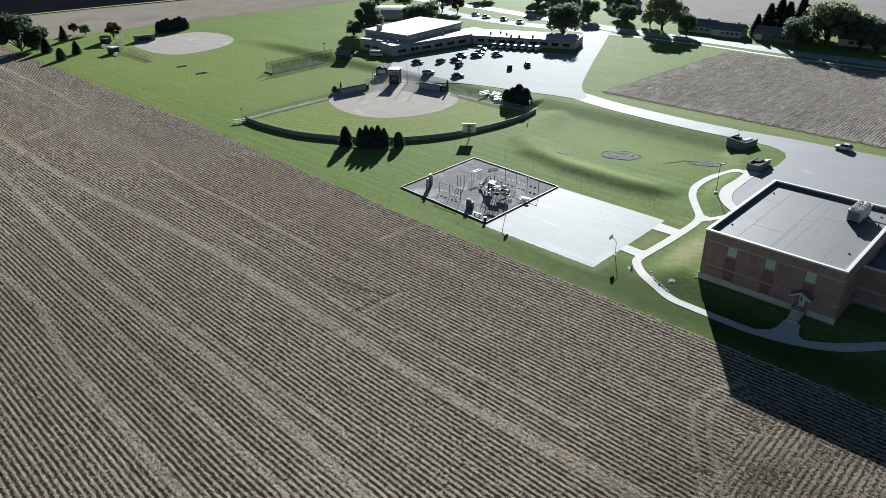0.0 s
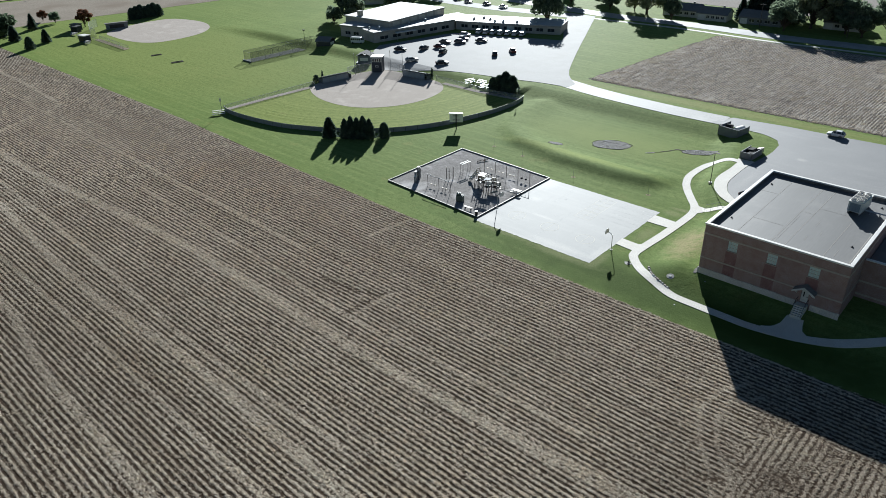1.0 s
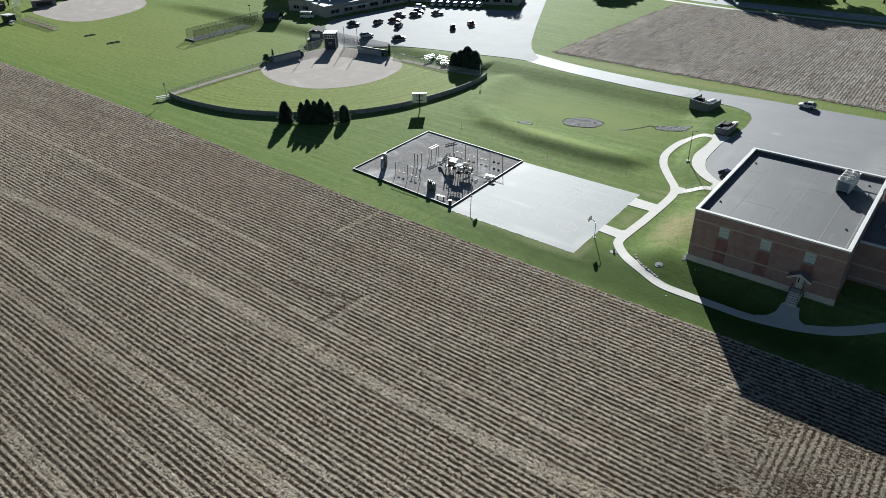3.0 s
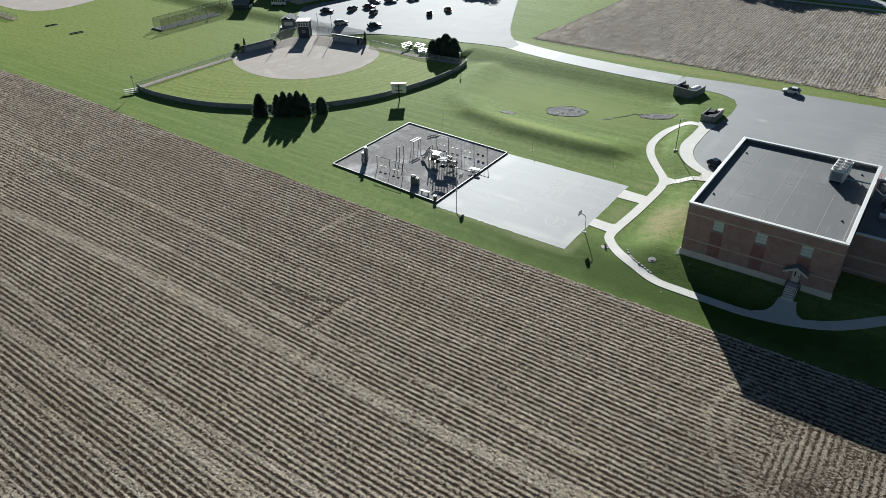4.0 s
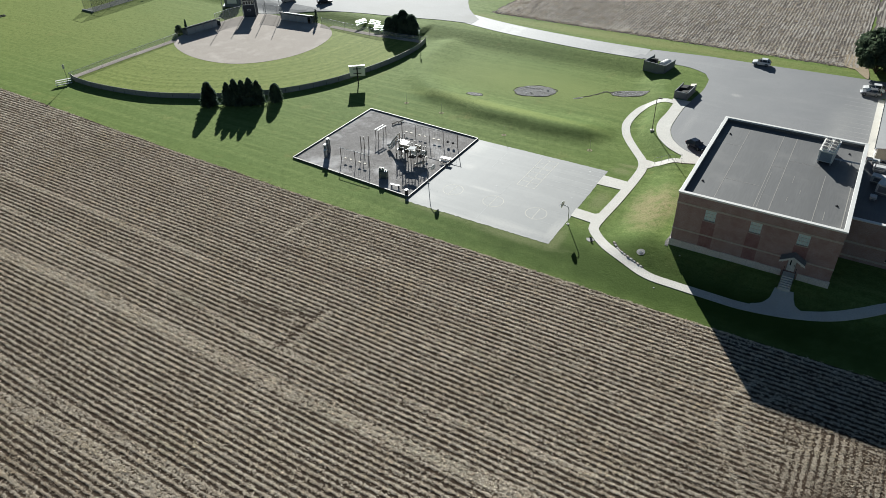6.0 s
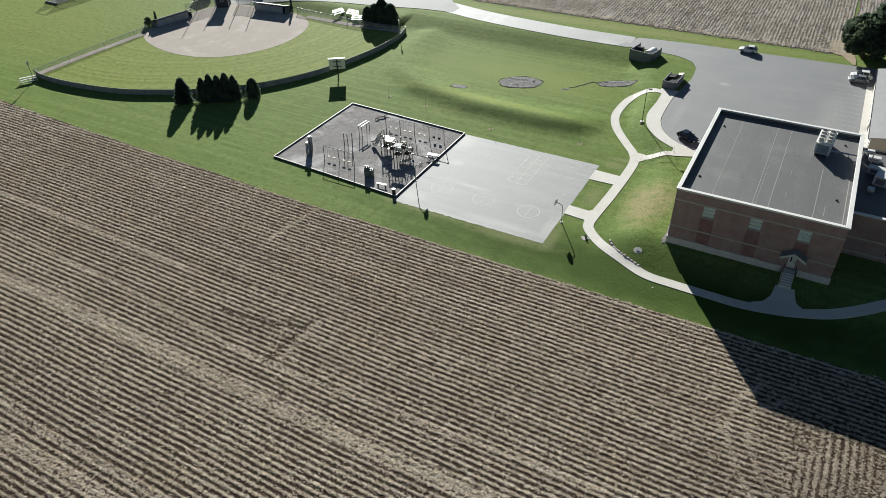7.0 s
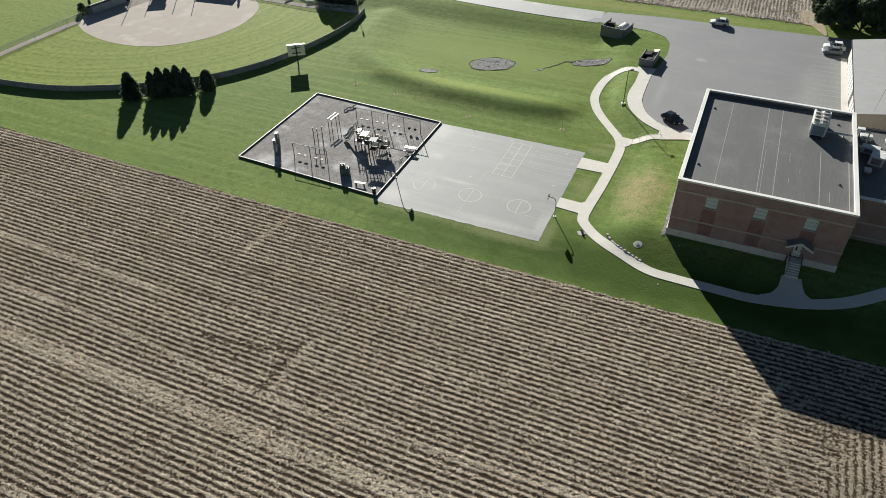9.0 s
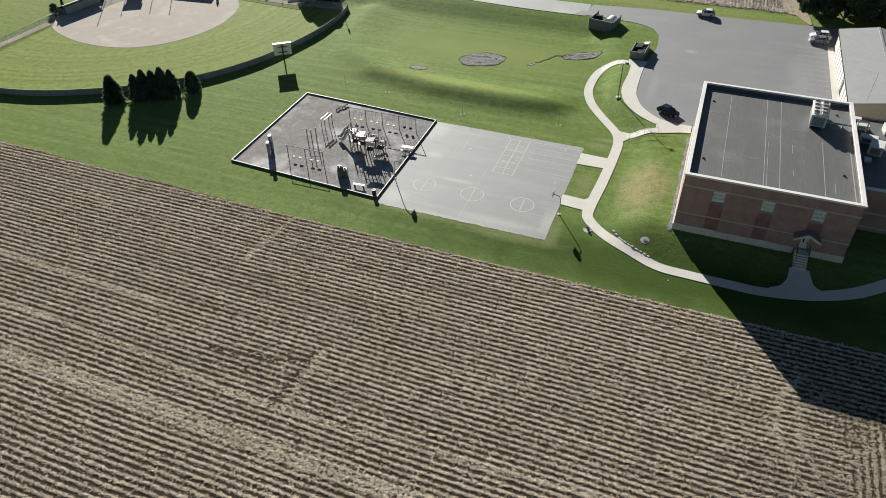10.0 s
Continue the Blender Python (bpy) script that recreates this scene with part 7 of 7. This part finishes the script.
def play_structure():
    p = thing("play_structure", "large brown and tan play structure with decks and slides", "play structure", -49.6, 5.0, 0.05, 8)
    decks = [(-2.4, 1.2, 1.5), (-0.8, 0.2, 1.8), (0.9, -0.6, 1.4), (2.2, 0.6, 1.1), (0.8, 1.6, 1.5)]
    for x, y, z in decks:
        part("deck", boxed(x - 0.62, y - 0.62, z - 0.08, x + 0.62, y + 0.62, z, bevel=0.02), M_BROWN, p)
        for dx in (-0.62, 0.62):
            for dy in (-0.62, 0.62):
                t = z + 1.5 + 0.25 * math.sin(5 * x + 3 * dx + dy)
                post = part("post", tube(bmesh.new(), (x + dx, y + dy, 0), (x + dx, y + dy, t), 0.06), M_GALV if x > 0.5 and dx > 0 else M_BROWN, p)
                part("post_cap", tube(bmesh.new(), (x + dx, y + dy, t), (x + dx, y + dy, t + 0.09), 0.085, 0.05), M_TAN, post)
        part("guard_panel", boxed(x - 0.55, y + 0.58, z + 0.05, x + 0.55, y + 0.64, z + 0.85), M_TAN if z > 1.45 else M_COPING, p, "pale guard panel")
        part("guard_rail", tube(bmesh.new(), (x - 0.62, y - 0.6, z + 0.85), (x + 0.62, y - 0.6, z + 0.85), 0.03), M_GALV, p)
    # pitched slats over one deck and a grey panel over another
    for k in range(4):
        part("roof_slat", boxed(-1.5 + 0.32 * k, -0.6, 3.4, -1.28 + 0.32 * k, 1.1, 3.46), M_TAN, p)
    hood = bmesh.new()
    prism(hood, [(-0.75, 2.95), (0.75, 3.15), (0.75, 3.23), (-0.75, 3.03)], -0.65, 0.65, "y")
    bmesh.ops.translate(hood, verts=hood.verts, vec=(0.9, -0.6, 0))
    part("hood", hood, M_SLATE, p, "grey tilted roof panel")
    # double wave slide off its own tower, at the far end
    part("deck", boxed(-4.2, 3.2, 1.62, -3.1, 4.6, 1.70, bevel=0.02), M_BROWN, p)
    for px in (-4.2, -3.1):
        for py in (3.2, 4.6):
            part("post", tube(bmesh.new(), (px, py, 0), (px, py, 2.9), 0.055), M_BROWN, p)
    side = (0.60, -0.80)
    for s in (-0.48, 0.48):
        pts = [(-4.1 - 1.7 * f + side[0] * s, 3.9 - 1.25 * f + side[1] * s, 1.75 - 1.40 * (f * f * (3 - 2 * f)) + 0.16 * math.sin(7 * f)) for f in [k / 12 for k in range(13)]]
        run = part("slide", chute(bmesh.new(), pts, 0.44, 0.2, side), M_TAN, p, "tan wave slide", True)
        for e in (-0.44, 0.44):
            part("slide_edge", tubed([(q[0] + side[0] * e, q[1] + side[1] * e, q[2] + 0.2) for q in pts], 0.11, 8), M_WHITE, run, "pale rounded slide edge", True)
    part("slide_hood", tubed([(-4.2, 3.15, 1.7), (-4.25, 3.2, 2.6), (-4.25, 3.9, 2.85), (-4.25, 4.6, 2.6), (-4.2, 4.65, 1.7)], 0.10), M_TAN, p, "tan tube hood over the slide")
    part("bridge", boxed(-3.1, 1.85, 1.45, -2.2, 3.6, 1.52), M_BROWN, p)
    # curved slide
    pts = []
    bm = bmesh.new()
    rows = []
    for k in range(15):
        a = -0.4 - 2.4 * k / 14
        z = 1.1 - 0.85 * k / 14
        rows.append([bm.verts.new((3.2 + r * math.cos(a) - 0.6, -0.2 + r * math.sin(a) - 0.4, z + dz)) for r, dz in ((0.75, 0.2), (0.85, 0.0), (1.35, 0.0), (1.45, 0.2), (1.42, 0.17), (1.1, -0.05), (0.78, 0.17))])
    for a, b in zip(rows, rows[1:]):
        for k in range(7):
            bm.faces.new((a[k], b[k], b[(k + 1) % 7], a[(k + 1) % 7]))
    bmesh.ops.recalc_face_normals(bm, faces=bm.faces)
    part("curved_slide", bm, M_TAN, p, "tan curved slide", True)
    # climbing arch, ladder, and a clump of pale balls
    for s in (-0.35, 0.35):
        part("arch_rail", tubed([(-0.8 + s, -0.45 - 1.6 * (1 - math.cos(a)), 1.8 * math.sin(a) if a < 1.57 else 1.8) for a in [0.05 + 1.5 * (1 - k / 6) for k in range(7)]], 0.035, 6), M_GALV, p)
    for k in range(5):
        part("rung", tube(bmesh.new(), (-1.15, -0.6 - 0.28 * k, 1.7 - 0.36 * k), (-0.45, -0.6 - 0.28 * k, 1.7 - 0.36 * k), 0.025, n=6), M_GALV, p)
    part("bubble_panel", tube(bmesh.new(), (3.0, 0.9, 1.7), (3.05, 0.9, 1.7), 0.5, 0.45, 18), M_GREENBOX, p, "dark round play panel")
    for k in range(6):
        a = k * 1.05
        part("climb_disc", tube(bmesh.new(), (2.2 + 0.5 * math.cos(a), 1.5 + 0.5 * math.sin(a), 0.5 + 0.3 * k), (2.2 + 0.5 * math.cos(a), 1.5 + 0.5 * math.sin(a), 0.56 + 0.3 * k), 0.22, 0.2, 12), M_TAN, p, "pale climbing disc")
    part("climb_pole", tube(bmesh.new(), (2.2, 1.5, 0), (2.2, 1.5, 2.6), 0.05), M_BROWN, p)
    for x, y in ((-2.0, -1.2), (3.3, -1.2)):
        part("post", tube(bmesh.new(), (x, y, 0), (x, y, 1.9), 0.05), M_BROWN, p)


play_structure()


def rock_wall():
    r = thing("climbing_wall", "grey stepped climbing wall with pale top edges", "climbing wall", -64.8, 0.0, 0.05, 110)
    for k, h in enumerate((1.4, 2.1, 2.9, 2.2)):
        x = -1.7 + 0.86 * k
        q = 0.25 * (k % 2)
        slab = part("panel", boxed(x, -0.22 + q, 0, x + 0.84, 0.22 + q, h, bevel=0.06), M_SLATE, r)
        part("cap", boxed(x + 0.02, -0.25 + q, h, x + 0.82, 0.25 + q, h + 0.08, bevel=0.02), M_WHITE, slab)
        part("edge", tubed([(x + 0.02, -0.24 + q, h - 0.75), (x + 0.10, -0.26 + q, h + 0.05), (x + 0.80, -0.26 + q, h + 0.05)], 0.07), M_WHITE, slab, "white edge strip")
        for m in range(4):
            part("hold", tube(bmesh.new(), (x + 0.2 + 0.45 * (m % 2), -0.22 + q, 0.4 + 0.4 * m), (x + 0.2 + 0.45 * (m % 2), -0.36 + q, 0.4 + 0.4 * m), 0.10, 0.05, 8), M_TAN, slab)


rock_wall()


def green_climber():
    g = thing("climbing_cube", "grey-green climbing block with pale knobs", "climbing block", -50.3, -2.4, 0.05, 18)
    part("block", boxed(-0.75, -0.5, 0, 0.75, 0.5, 1.35, bevel=0.08), M_GREENBOX, g)
    part("upper_block", boxed(-0.75, -0.3, 1.35, 0.1, 0.5, 1.75, bevel=0.08), M_GREENBOX, g)
    for x, z in ((-0.6, 1.75), (-0.2, 1.75), (0.4, 1.35)):
        part("knob", tube(bmesh.new(), (x, 0.1, z), (x, 0.1, z + 0.2), 0.17, 0.1, 10), M_TAN, g)


green_climber()


def bench(x, y, turn):
    b = thing("bench", "pale slatted bench without a back", "bench", x, y, 0.05, turn, "benches")
    for k in range(3):
        part("slat", boxed(-0.95, -0.22 + 0.15 * k, 0.43, 0.95, -0.09 + 0.15 * k, 0.48), M_COPING, b)
    for s in (-0.7, 0.7):
        part("leg", boxed(s - 0.04, -0.2, 0, s + 0.04, 0.2, 0.43), M_DARK, b)


bench(-46.6, -4.2, 5)


def picnic_table(x, y, turn):
    t = thing("picnic_table", "pale picnic table beside the court border", "table", x, y, 0.05, turn)
    part("tabletop", boxed(-1.0, -0.4, 0.72, 1.0, 0.4, 0.78, bevel=0.01), M_COPING, t)
    for s in (-0.72, 0.72):
        part("seat", boxed(-1.0, s - 0.14, 0.42, 1.0, s + 0.14, 0.47, bevel=0.01), M_COPING, t)
    for xx in (-0.7, 0.7):
        bm = bmesh.new()
        tube(bm, (xx, -0.75, 0), (xx, 0.3, 0.72), 0.03, n=6)
        tube(bm, (xx, 0.75, 0), (xx, -0.3, 0.72), 0.03, n=6)
        tube(bm, (xx, -0.8, 0.4), (xx, 0.8, 0.4), 0.03, n=6)
        part("leg_frame", bm, M_DARK, t)


picnic_table(-43.6, 8.0, 5)
bin_ = thing("trash_bin", "dark slatted trash bin at the border corner", "trash bin", -43.5, -5.3, 0.05)
part("drum", tube(bmesh.new(), (0, 0, 0), (0, 0, 0.9), 0.30, 0.32, 14), M_DARK, bin_)
part("rim", torus(bmesh.new(), (0, 0, 0.9), 0.3, 0.04, 14, 6), M_GREY, bin_)
beam = thing("balance_beam", "low zigzag balance beam of weathered timber", "balance beam", -61.2, 16.2, 0.05, 62)
for k in range(4):
    part("beam", boxed(0.7 * k, -0.1 + 0.25 * (k % 2), 0.2, 0.7 * k + 0.75, 0.08 + 0.25 * (k % 2), 0.34), M_WOOD, beam)
    part("stub_post", boxed(0.7 * k, -0.05 + 0.25 * (k % 2), 0, 0.7 * k + 0.1, 0.05 + 0.25 * (k % 2), 0.2), M_WOOD, beam)


# ---------------- the school beyond the lot ----------------
def wall_windows(parent, n, x0, x1, z0, z1, y):
    """A row of windows, each with sill and middle bar, along a front wall."""
    for k in range(n):
        a = x0 + (x1 - x0) * (k + 0.2) / n
        b = x0 + (x1 - x0) * (k + 0.8) / n
        win = part("window", boxed(a, y - 0.03, z0, b, y - 0.004, z1), M_GLASS, parent)
        part("window_frame", boxed(a - 0.06, y - 0.06, z0 - 0.1, b + 0.06, y - 0.031, z0), M_WHITE, win)
        part("window_frame", boxed((a + b) / 2 - 0.04, y - 0.055, z0, (a + b) / 2 + 0.04, y - 0.031, z1), M_WHITE, win)


def wing(name, label, x, y, turn, w, d, h, windows, roof_mat, wall_mat, z=1.35):
    g = thing(name, label, "building", x, y, z, turn, "school buildings")
    part("front_wall", boxed(0, 0, 0, w, 0.35, h), wall_mat, g)
    part("back_wall", boxed(0, d - 0.35, 0, w, d, h), wall_mat, g)
    for xa in (0, w - 0.35):
        part("side_wall", boxed(xa, 0.35, 0, xa + 0.35, d - 0.35, h), wall_mat, g)
    part("roof", boxed(-0.35, -0.35, h, w + 0.35, d + 0.35, h + 0.28, bevel=0.03), roof_mat, g, "pale flat roof")
    part("fascia", boxed(-0.38, -0.42, h - 0.25, w + 0.38, -0.36, h + 0.24), M_GREY, g)
    if windows:
        wall_windows(g, windows, 1.5, w - 1.5, 1.0, 2.2, 0.0)
    return g


w1 = wing("school_wing", "long pale brick school wing facing the parking lot", -157.5, 117.8, 21.3, 43.0, 13.0, 3.2, 9, M_ROOFWHITE, M_BRICKPALE)
part("garage_door", boxed(21.5, -0.05, 0.05, 24.3, -0.004, 2.7), M_WHITE, w1, "white overhead door")
wing("school_wing", "low pale brick school wing with broad white roof", -166.3, 80.9, 76.6, 37.0, 13.0, 3.8, 6, M_ROOFWHITE, M_BRICKPALE)
wg = wing("school_hall", "tall school hall with pale roof above the wings", -167.6, 90.5, 94.0, 34.0, 24.0, 6.2, 0, M_ROOFWHITE, M_BRICKPALE)
for k in range(6):
    win = part("window", boxed(2 + 5.2 * k, -0.05, 4.3, 5.9 + 5.2 * k, -0.01, 5.8), M_OFFWHITE, wg, "pale clerestory panel")
part("chimney", boxed(1.5, 17.0, 6.2, 3.2, 18.7, 8.4), M_BRICKPALE, wg)
wing("school_wing", "small pale brick block at the end of the school", -186.5, 81.6, 12.0, 11.0, 9.0, 4.2, 2, M_ROOFWHITE, M_BRICKPALE)
link = thing("school_wing", "pale brick corner block between the two school wings", "building", 0, 0, 1.35, 0, "school buildings")
CORNER = [(-157.9, 117.2), (-161.7, 129.8), (-168.0, 131.0), (-170.6, 120.2)]
part("wall_shell", prism(bmesh.new(), CORNER, 0, 3.3), M_BRICKPALE, link)
part("roof", prism(bmesh.new(), CORNER, 3.3, 3.53), M_ROOFWHITE, link, "pale flat roof")
awning = thing("entrance_canopy", "white flat canopy over the school entrance", "canopy", -164.2, 89.5, 1.35, 76)
part("slab", boxed(0, -2.0, 2.7, 9.0, -0.45, 3.0), M_WHITE, awning)
for x in (0.3, 4.5, 8.7):
    part("post", tube(bmesh.new(), (x, -1.8, 0), (x, -1.8, 2.7), 0.08), M_GALV, awning)
for k, (x, y, h) in enumerate(((-172, 84, 4.08), (-171, 88, 4.08), (-168.5, 86, 4.08), (-166.5, 100, 4.08), (-165, 108, 4.08), (-153, 124, 3.48), (-147, 127, 3.48), (-143, 125, 3.48), (-140, 126.5, 3.48), (-135, 129, 3.48), (-128, 132, 3.48), (-151, 128, 3.48))):
    v = thing("rooftop_fan", "small rooftop fan unit on the pale roof", "roof vent", x, y, 1.35 + h, 30 * k, "school roof vents")
    part("curb", boxed(-0.4, -0.4, 0, 0.4, 0.4, 0.4), M_GREY, v)
    part("cowl", tube(bmesh.new(), (0, 0, 0.4), (0, 0, 0.95), 0.45, 0.3, 12), M_GALV, v)
barn = thing("outbuilding", "low white building with a broad rounded roof", "building", -231, 147, None, 32)
part("wall_shell", boxed(-13, -8, 0, 13, 8, 2.2), M_OFFWHITE, barn)
arch = [(8.6 * math.cos(math.pi * k / 12), 2.1 + 3.0 * math.sin(math.pi * k / 12)) for k in range(13)]
part("roof", prism(bmesh.new(), arch + [(-8.3, 2.1), (8.3, 2.1)][::1], -13.4, 13.4, "x"), M_ROOFWHITE, barn, "broad rounded white roof")


def house(x, y, turn, w, d, wall_mat, label, z=1.4):
    h = thing("house", label, "house", x, y, z, turn, "houses on the road")
    part("wall_shell", boxed(-w / 2, -d / 2, 0, w / 2, d / 2, 2.7), wall_mat, h)
    for s in (-1, 1):
        part("roof", prism(bmesh.new(), [(0, 4.7), (s * (d / 2 + 0.5), 2.55), (s * (d / 2 + 0.5), 2.75), (0, 4.95)], -w / 2 - 0.4, w / 2 + 0.4, "x"), M_SHINGLE, h)
    for xa in (-w / 2, w / 2 - 0.15):
        part("gable", prism(bmesh.new(), [(-d / 2, 2.7), (d / 2, 2.7), (0, 4.65)], xa, xa + 0.15, "x"), wall_mat, h)
    wall_windows(h, 4, -w / 2 + 3.5, w / 2 - 0.6, 1.0, 2.0, -d / 2)
    part("garage_door", boxed(-w / 2 + 0.5, -d / 2 - 0.05, 0.05, -w / 2 + 3.2, -d / 2 - 0.004, 2.2), M_WHITE, h)
    part("chimney", boxed(w / 4, -0.4, 4.0, w / 4 + 0.7, 0.4, 5.6), M_BRICKPALE, h)


house(-97.5, 197, 4, 15, 9, M_OFFWHITE, "pale ranch house behind the road")
house(-83, 195, 4, 12, 8, M_OFFWHITE, "pale ranch house with white garage door")
house(-64.5, 198, 4, 16, 9, M_SLATE, "blue-grey ranch house under tall spruces")
house(-36, 206, 4, 14, 9, M_OFFWHITE, "pale house hidden among trees")
house(-152, 226, 10, 15, 9, M_SLATE, "grey house among trees beyond the road")
house(-124, 222, 6, 14, 9, M_OFFWHITE, "pale house among trees beyond the road")
house(-185, 218, 12, 14, 9, M_SLATE, "grey house among trees beyond the road")
for x, y in ((-31, 190), (-62, 188), (-110, 187), (-414, 60), (-436, 20)):
    p = thing("utility_pole", "wooden utility pole with a cross-arm", "utility pole", x, y, None, 5, "utility poles")
    part("pole", tube(bmesh.new(), (0, 0, -0.3), (0, 0, 9.5), 0.15, 0.1), M_WOOD, p)
    part("cross_arm", boxed(-1.1, -0.06, 8.8, 1.1, 0.06, 8.95), M_WOOD, p)

for cx, cy, rx, ry in ((-53.5, 36.9, 1.8, 1.15), (-24.3, 53.7, 4.1, 1.55), (-43.0, 45.5, 4.7, 3.05)):
    c30, s30 = math.cos(radians(27)), math.sin(radians(27))
    rim = []
    for k in range(40):
        a = 2 * math.pi * k / 40
        q = 1 + 0.05 * math.sin(5 * a + cx) + 0.03 * math.sin(11 * a)
        rim.append((cx + q * (rx * math.cos(a) * c30 - ry * math.sin(a) * s30), cy + q * (rx * math.cos(a) * s30 + ry * math.sin(a) * c30)))
    # dark ribbon painted where the sunken bed's edge lies in shadow
    sheet("rim_shade", ribbon("rim_shade", rim, lambda f: 0.11 + 0.07 * math.sin(23 * f) + 0.05 * math.sin(57 * f), 0.055, True), M_CRACK, "painted dark shade round the sunken drain bed", "earth")
sheet("washout", ribbon("washout", spline([(-33.7, 46.2), (-32.9, 46.9), (-32.3, 47.8), (-31.5, 48.4), (-31.1, 49.3), (-30.3, 50.2), (-30.0, 51.1), (-29.4, 51.8)], step=0.4), lambda f: 0.16 + 0.14 * f + 0.07 * math.sin(19 * f), 0.05), M_CRACK, "thin dark gully washed out of the turf", "earth")
sheet("washout", ribbon("washout", [(-34.0, 45.7), (-33.5, 46.0), (-32.8, 46.6), (-32.4, 47.2)], 0.22, 0.058), M_ROCKPALE, "pale sand washed out at the end of the gully", "earth")
sheet("washout", ribbon("washout", [(-29.6, 52.0), (-28.9, 52.5), (-28.0, 52.5), (-27.4, 53.1), (-26.6, 53.0), (-26.0, 53.5)], 0.45, 0.05), M_CRACK, "dark washed-out gully into the drain bed", "earth")

# scattered rocks of the drain beds
rng2 = random.Random(17)
rocks = []
for k in range(5):
    bm = bmesh.new()
    bmesh.ops.create_icosphere(bm, subdivisions=1, radius=1.0)
    for v in bm.verts:
        v.co *= 1 + rng2.uniform(-0.22, 0.22)
        v.co.z *= 0.26
    rocks.append(mesh_of("rock", bm, M_ROCKPALE if k % 2 else M_ROCK))
for cx, cy, rx, ry, n in ((-43.0, 45.5, 4.2, 2.7, 70), (-53.5, 36.9, 1.4, 0.9, 16), (-24.3, 53.7, 3.6, 1.3, 60)):
    for k in range(n):
        a, q = rng2.uniform(0, 6.28), math.sqrt(rng2.random())
        u, v = rx * q * math.cos(a), ry * q * math.sin(a)
        c25, s25 = math.cos(radians(27)), math.sin(radians(27))
        x, y = cx + u * c25 - v * s25, cy + u * s25 + v * c25
        r = rng2.uniform(0.08, 0.26)
        stone = new("rock", rocks[k % 5])
        stone.matrix_basis = pose(x, y, land(x, y) + 0.07, 0, 0, rng2.uniform(0, 360)) @ Matrix.Diagonal((r, 0.8 * r, r, 1))
        tagged(stone, "pale broken stone in the drain bed" if k % 5 % 2 else "grey broken stone in the drain bed", "rock", "drain rocks")
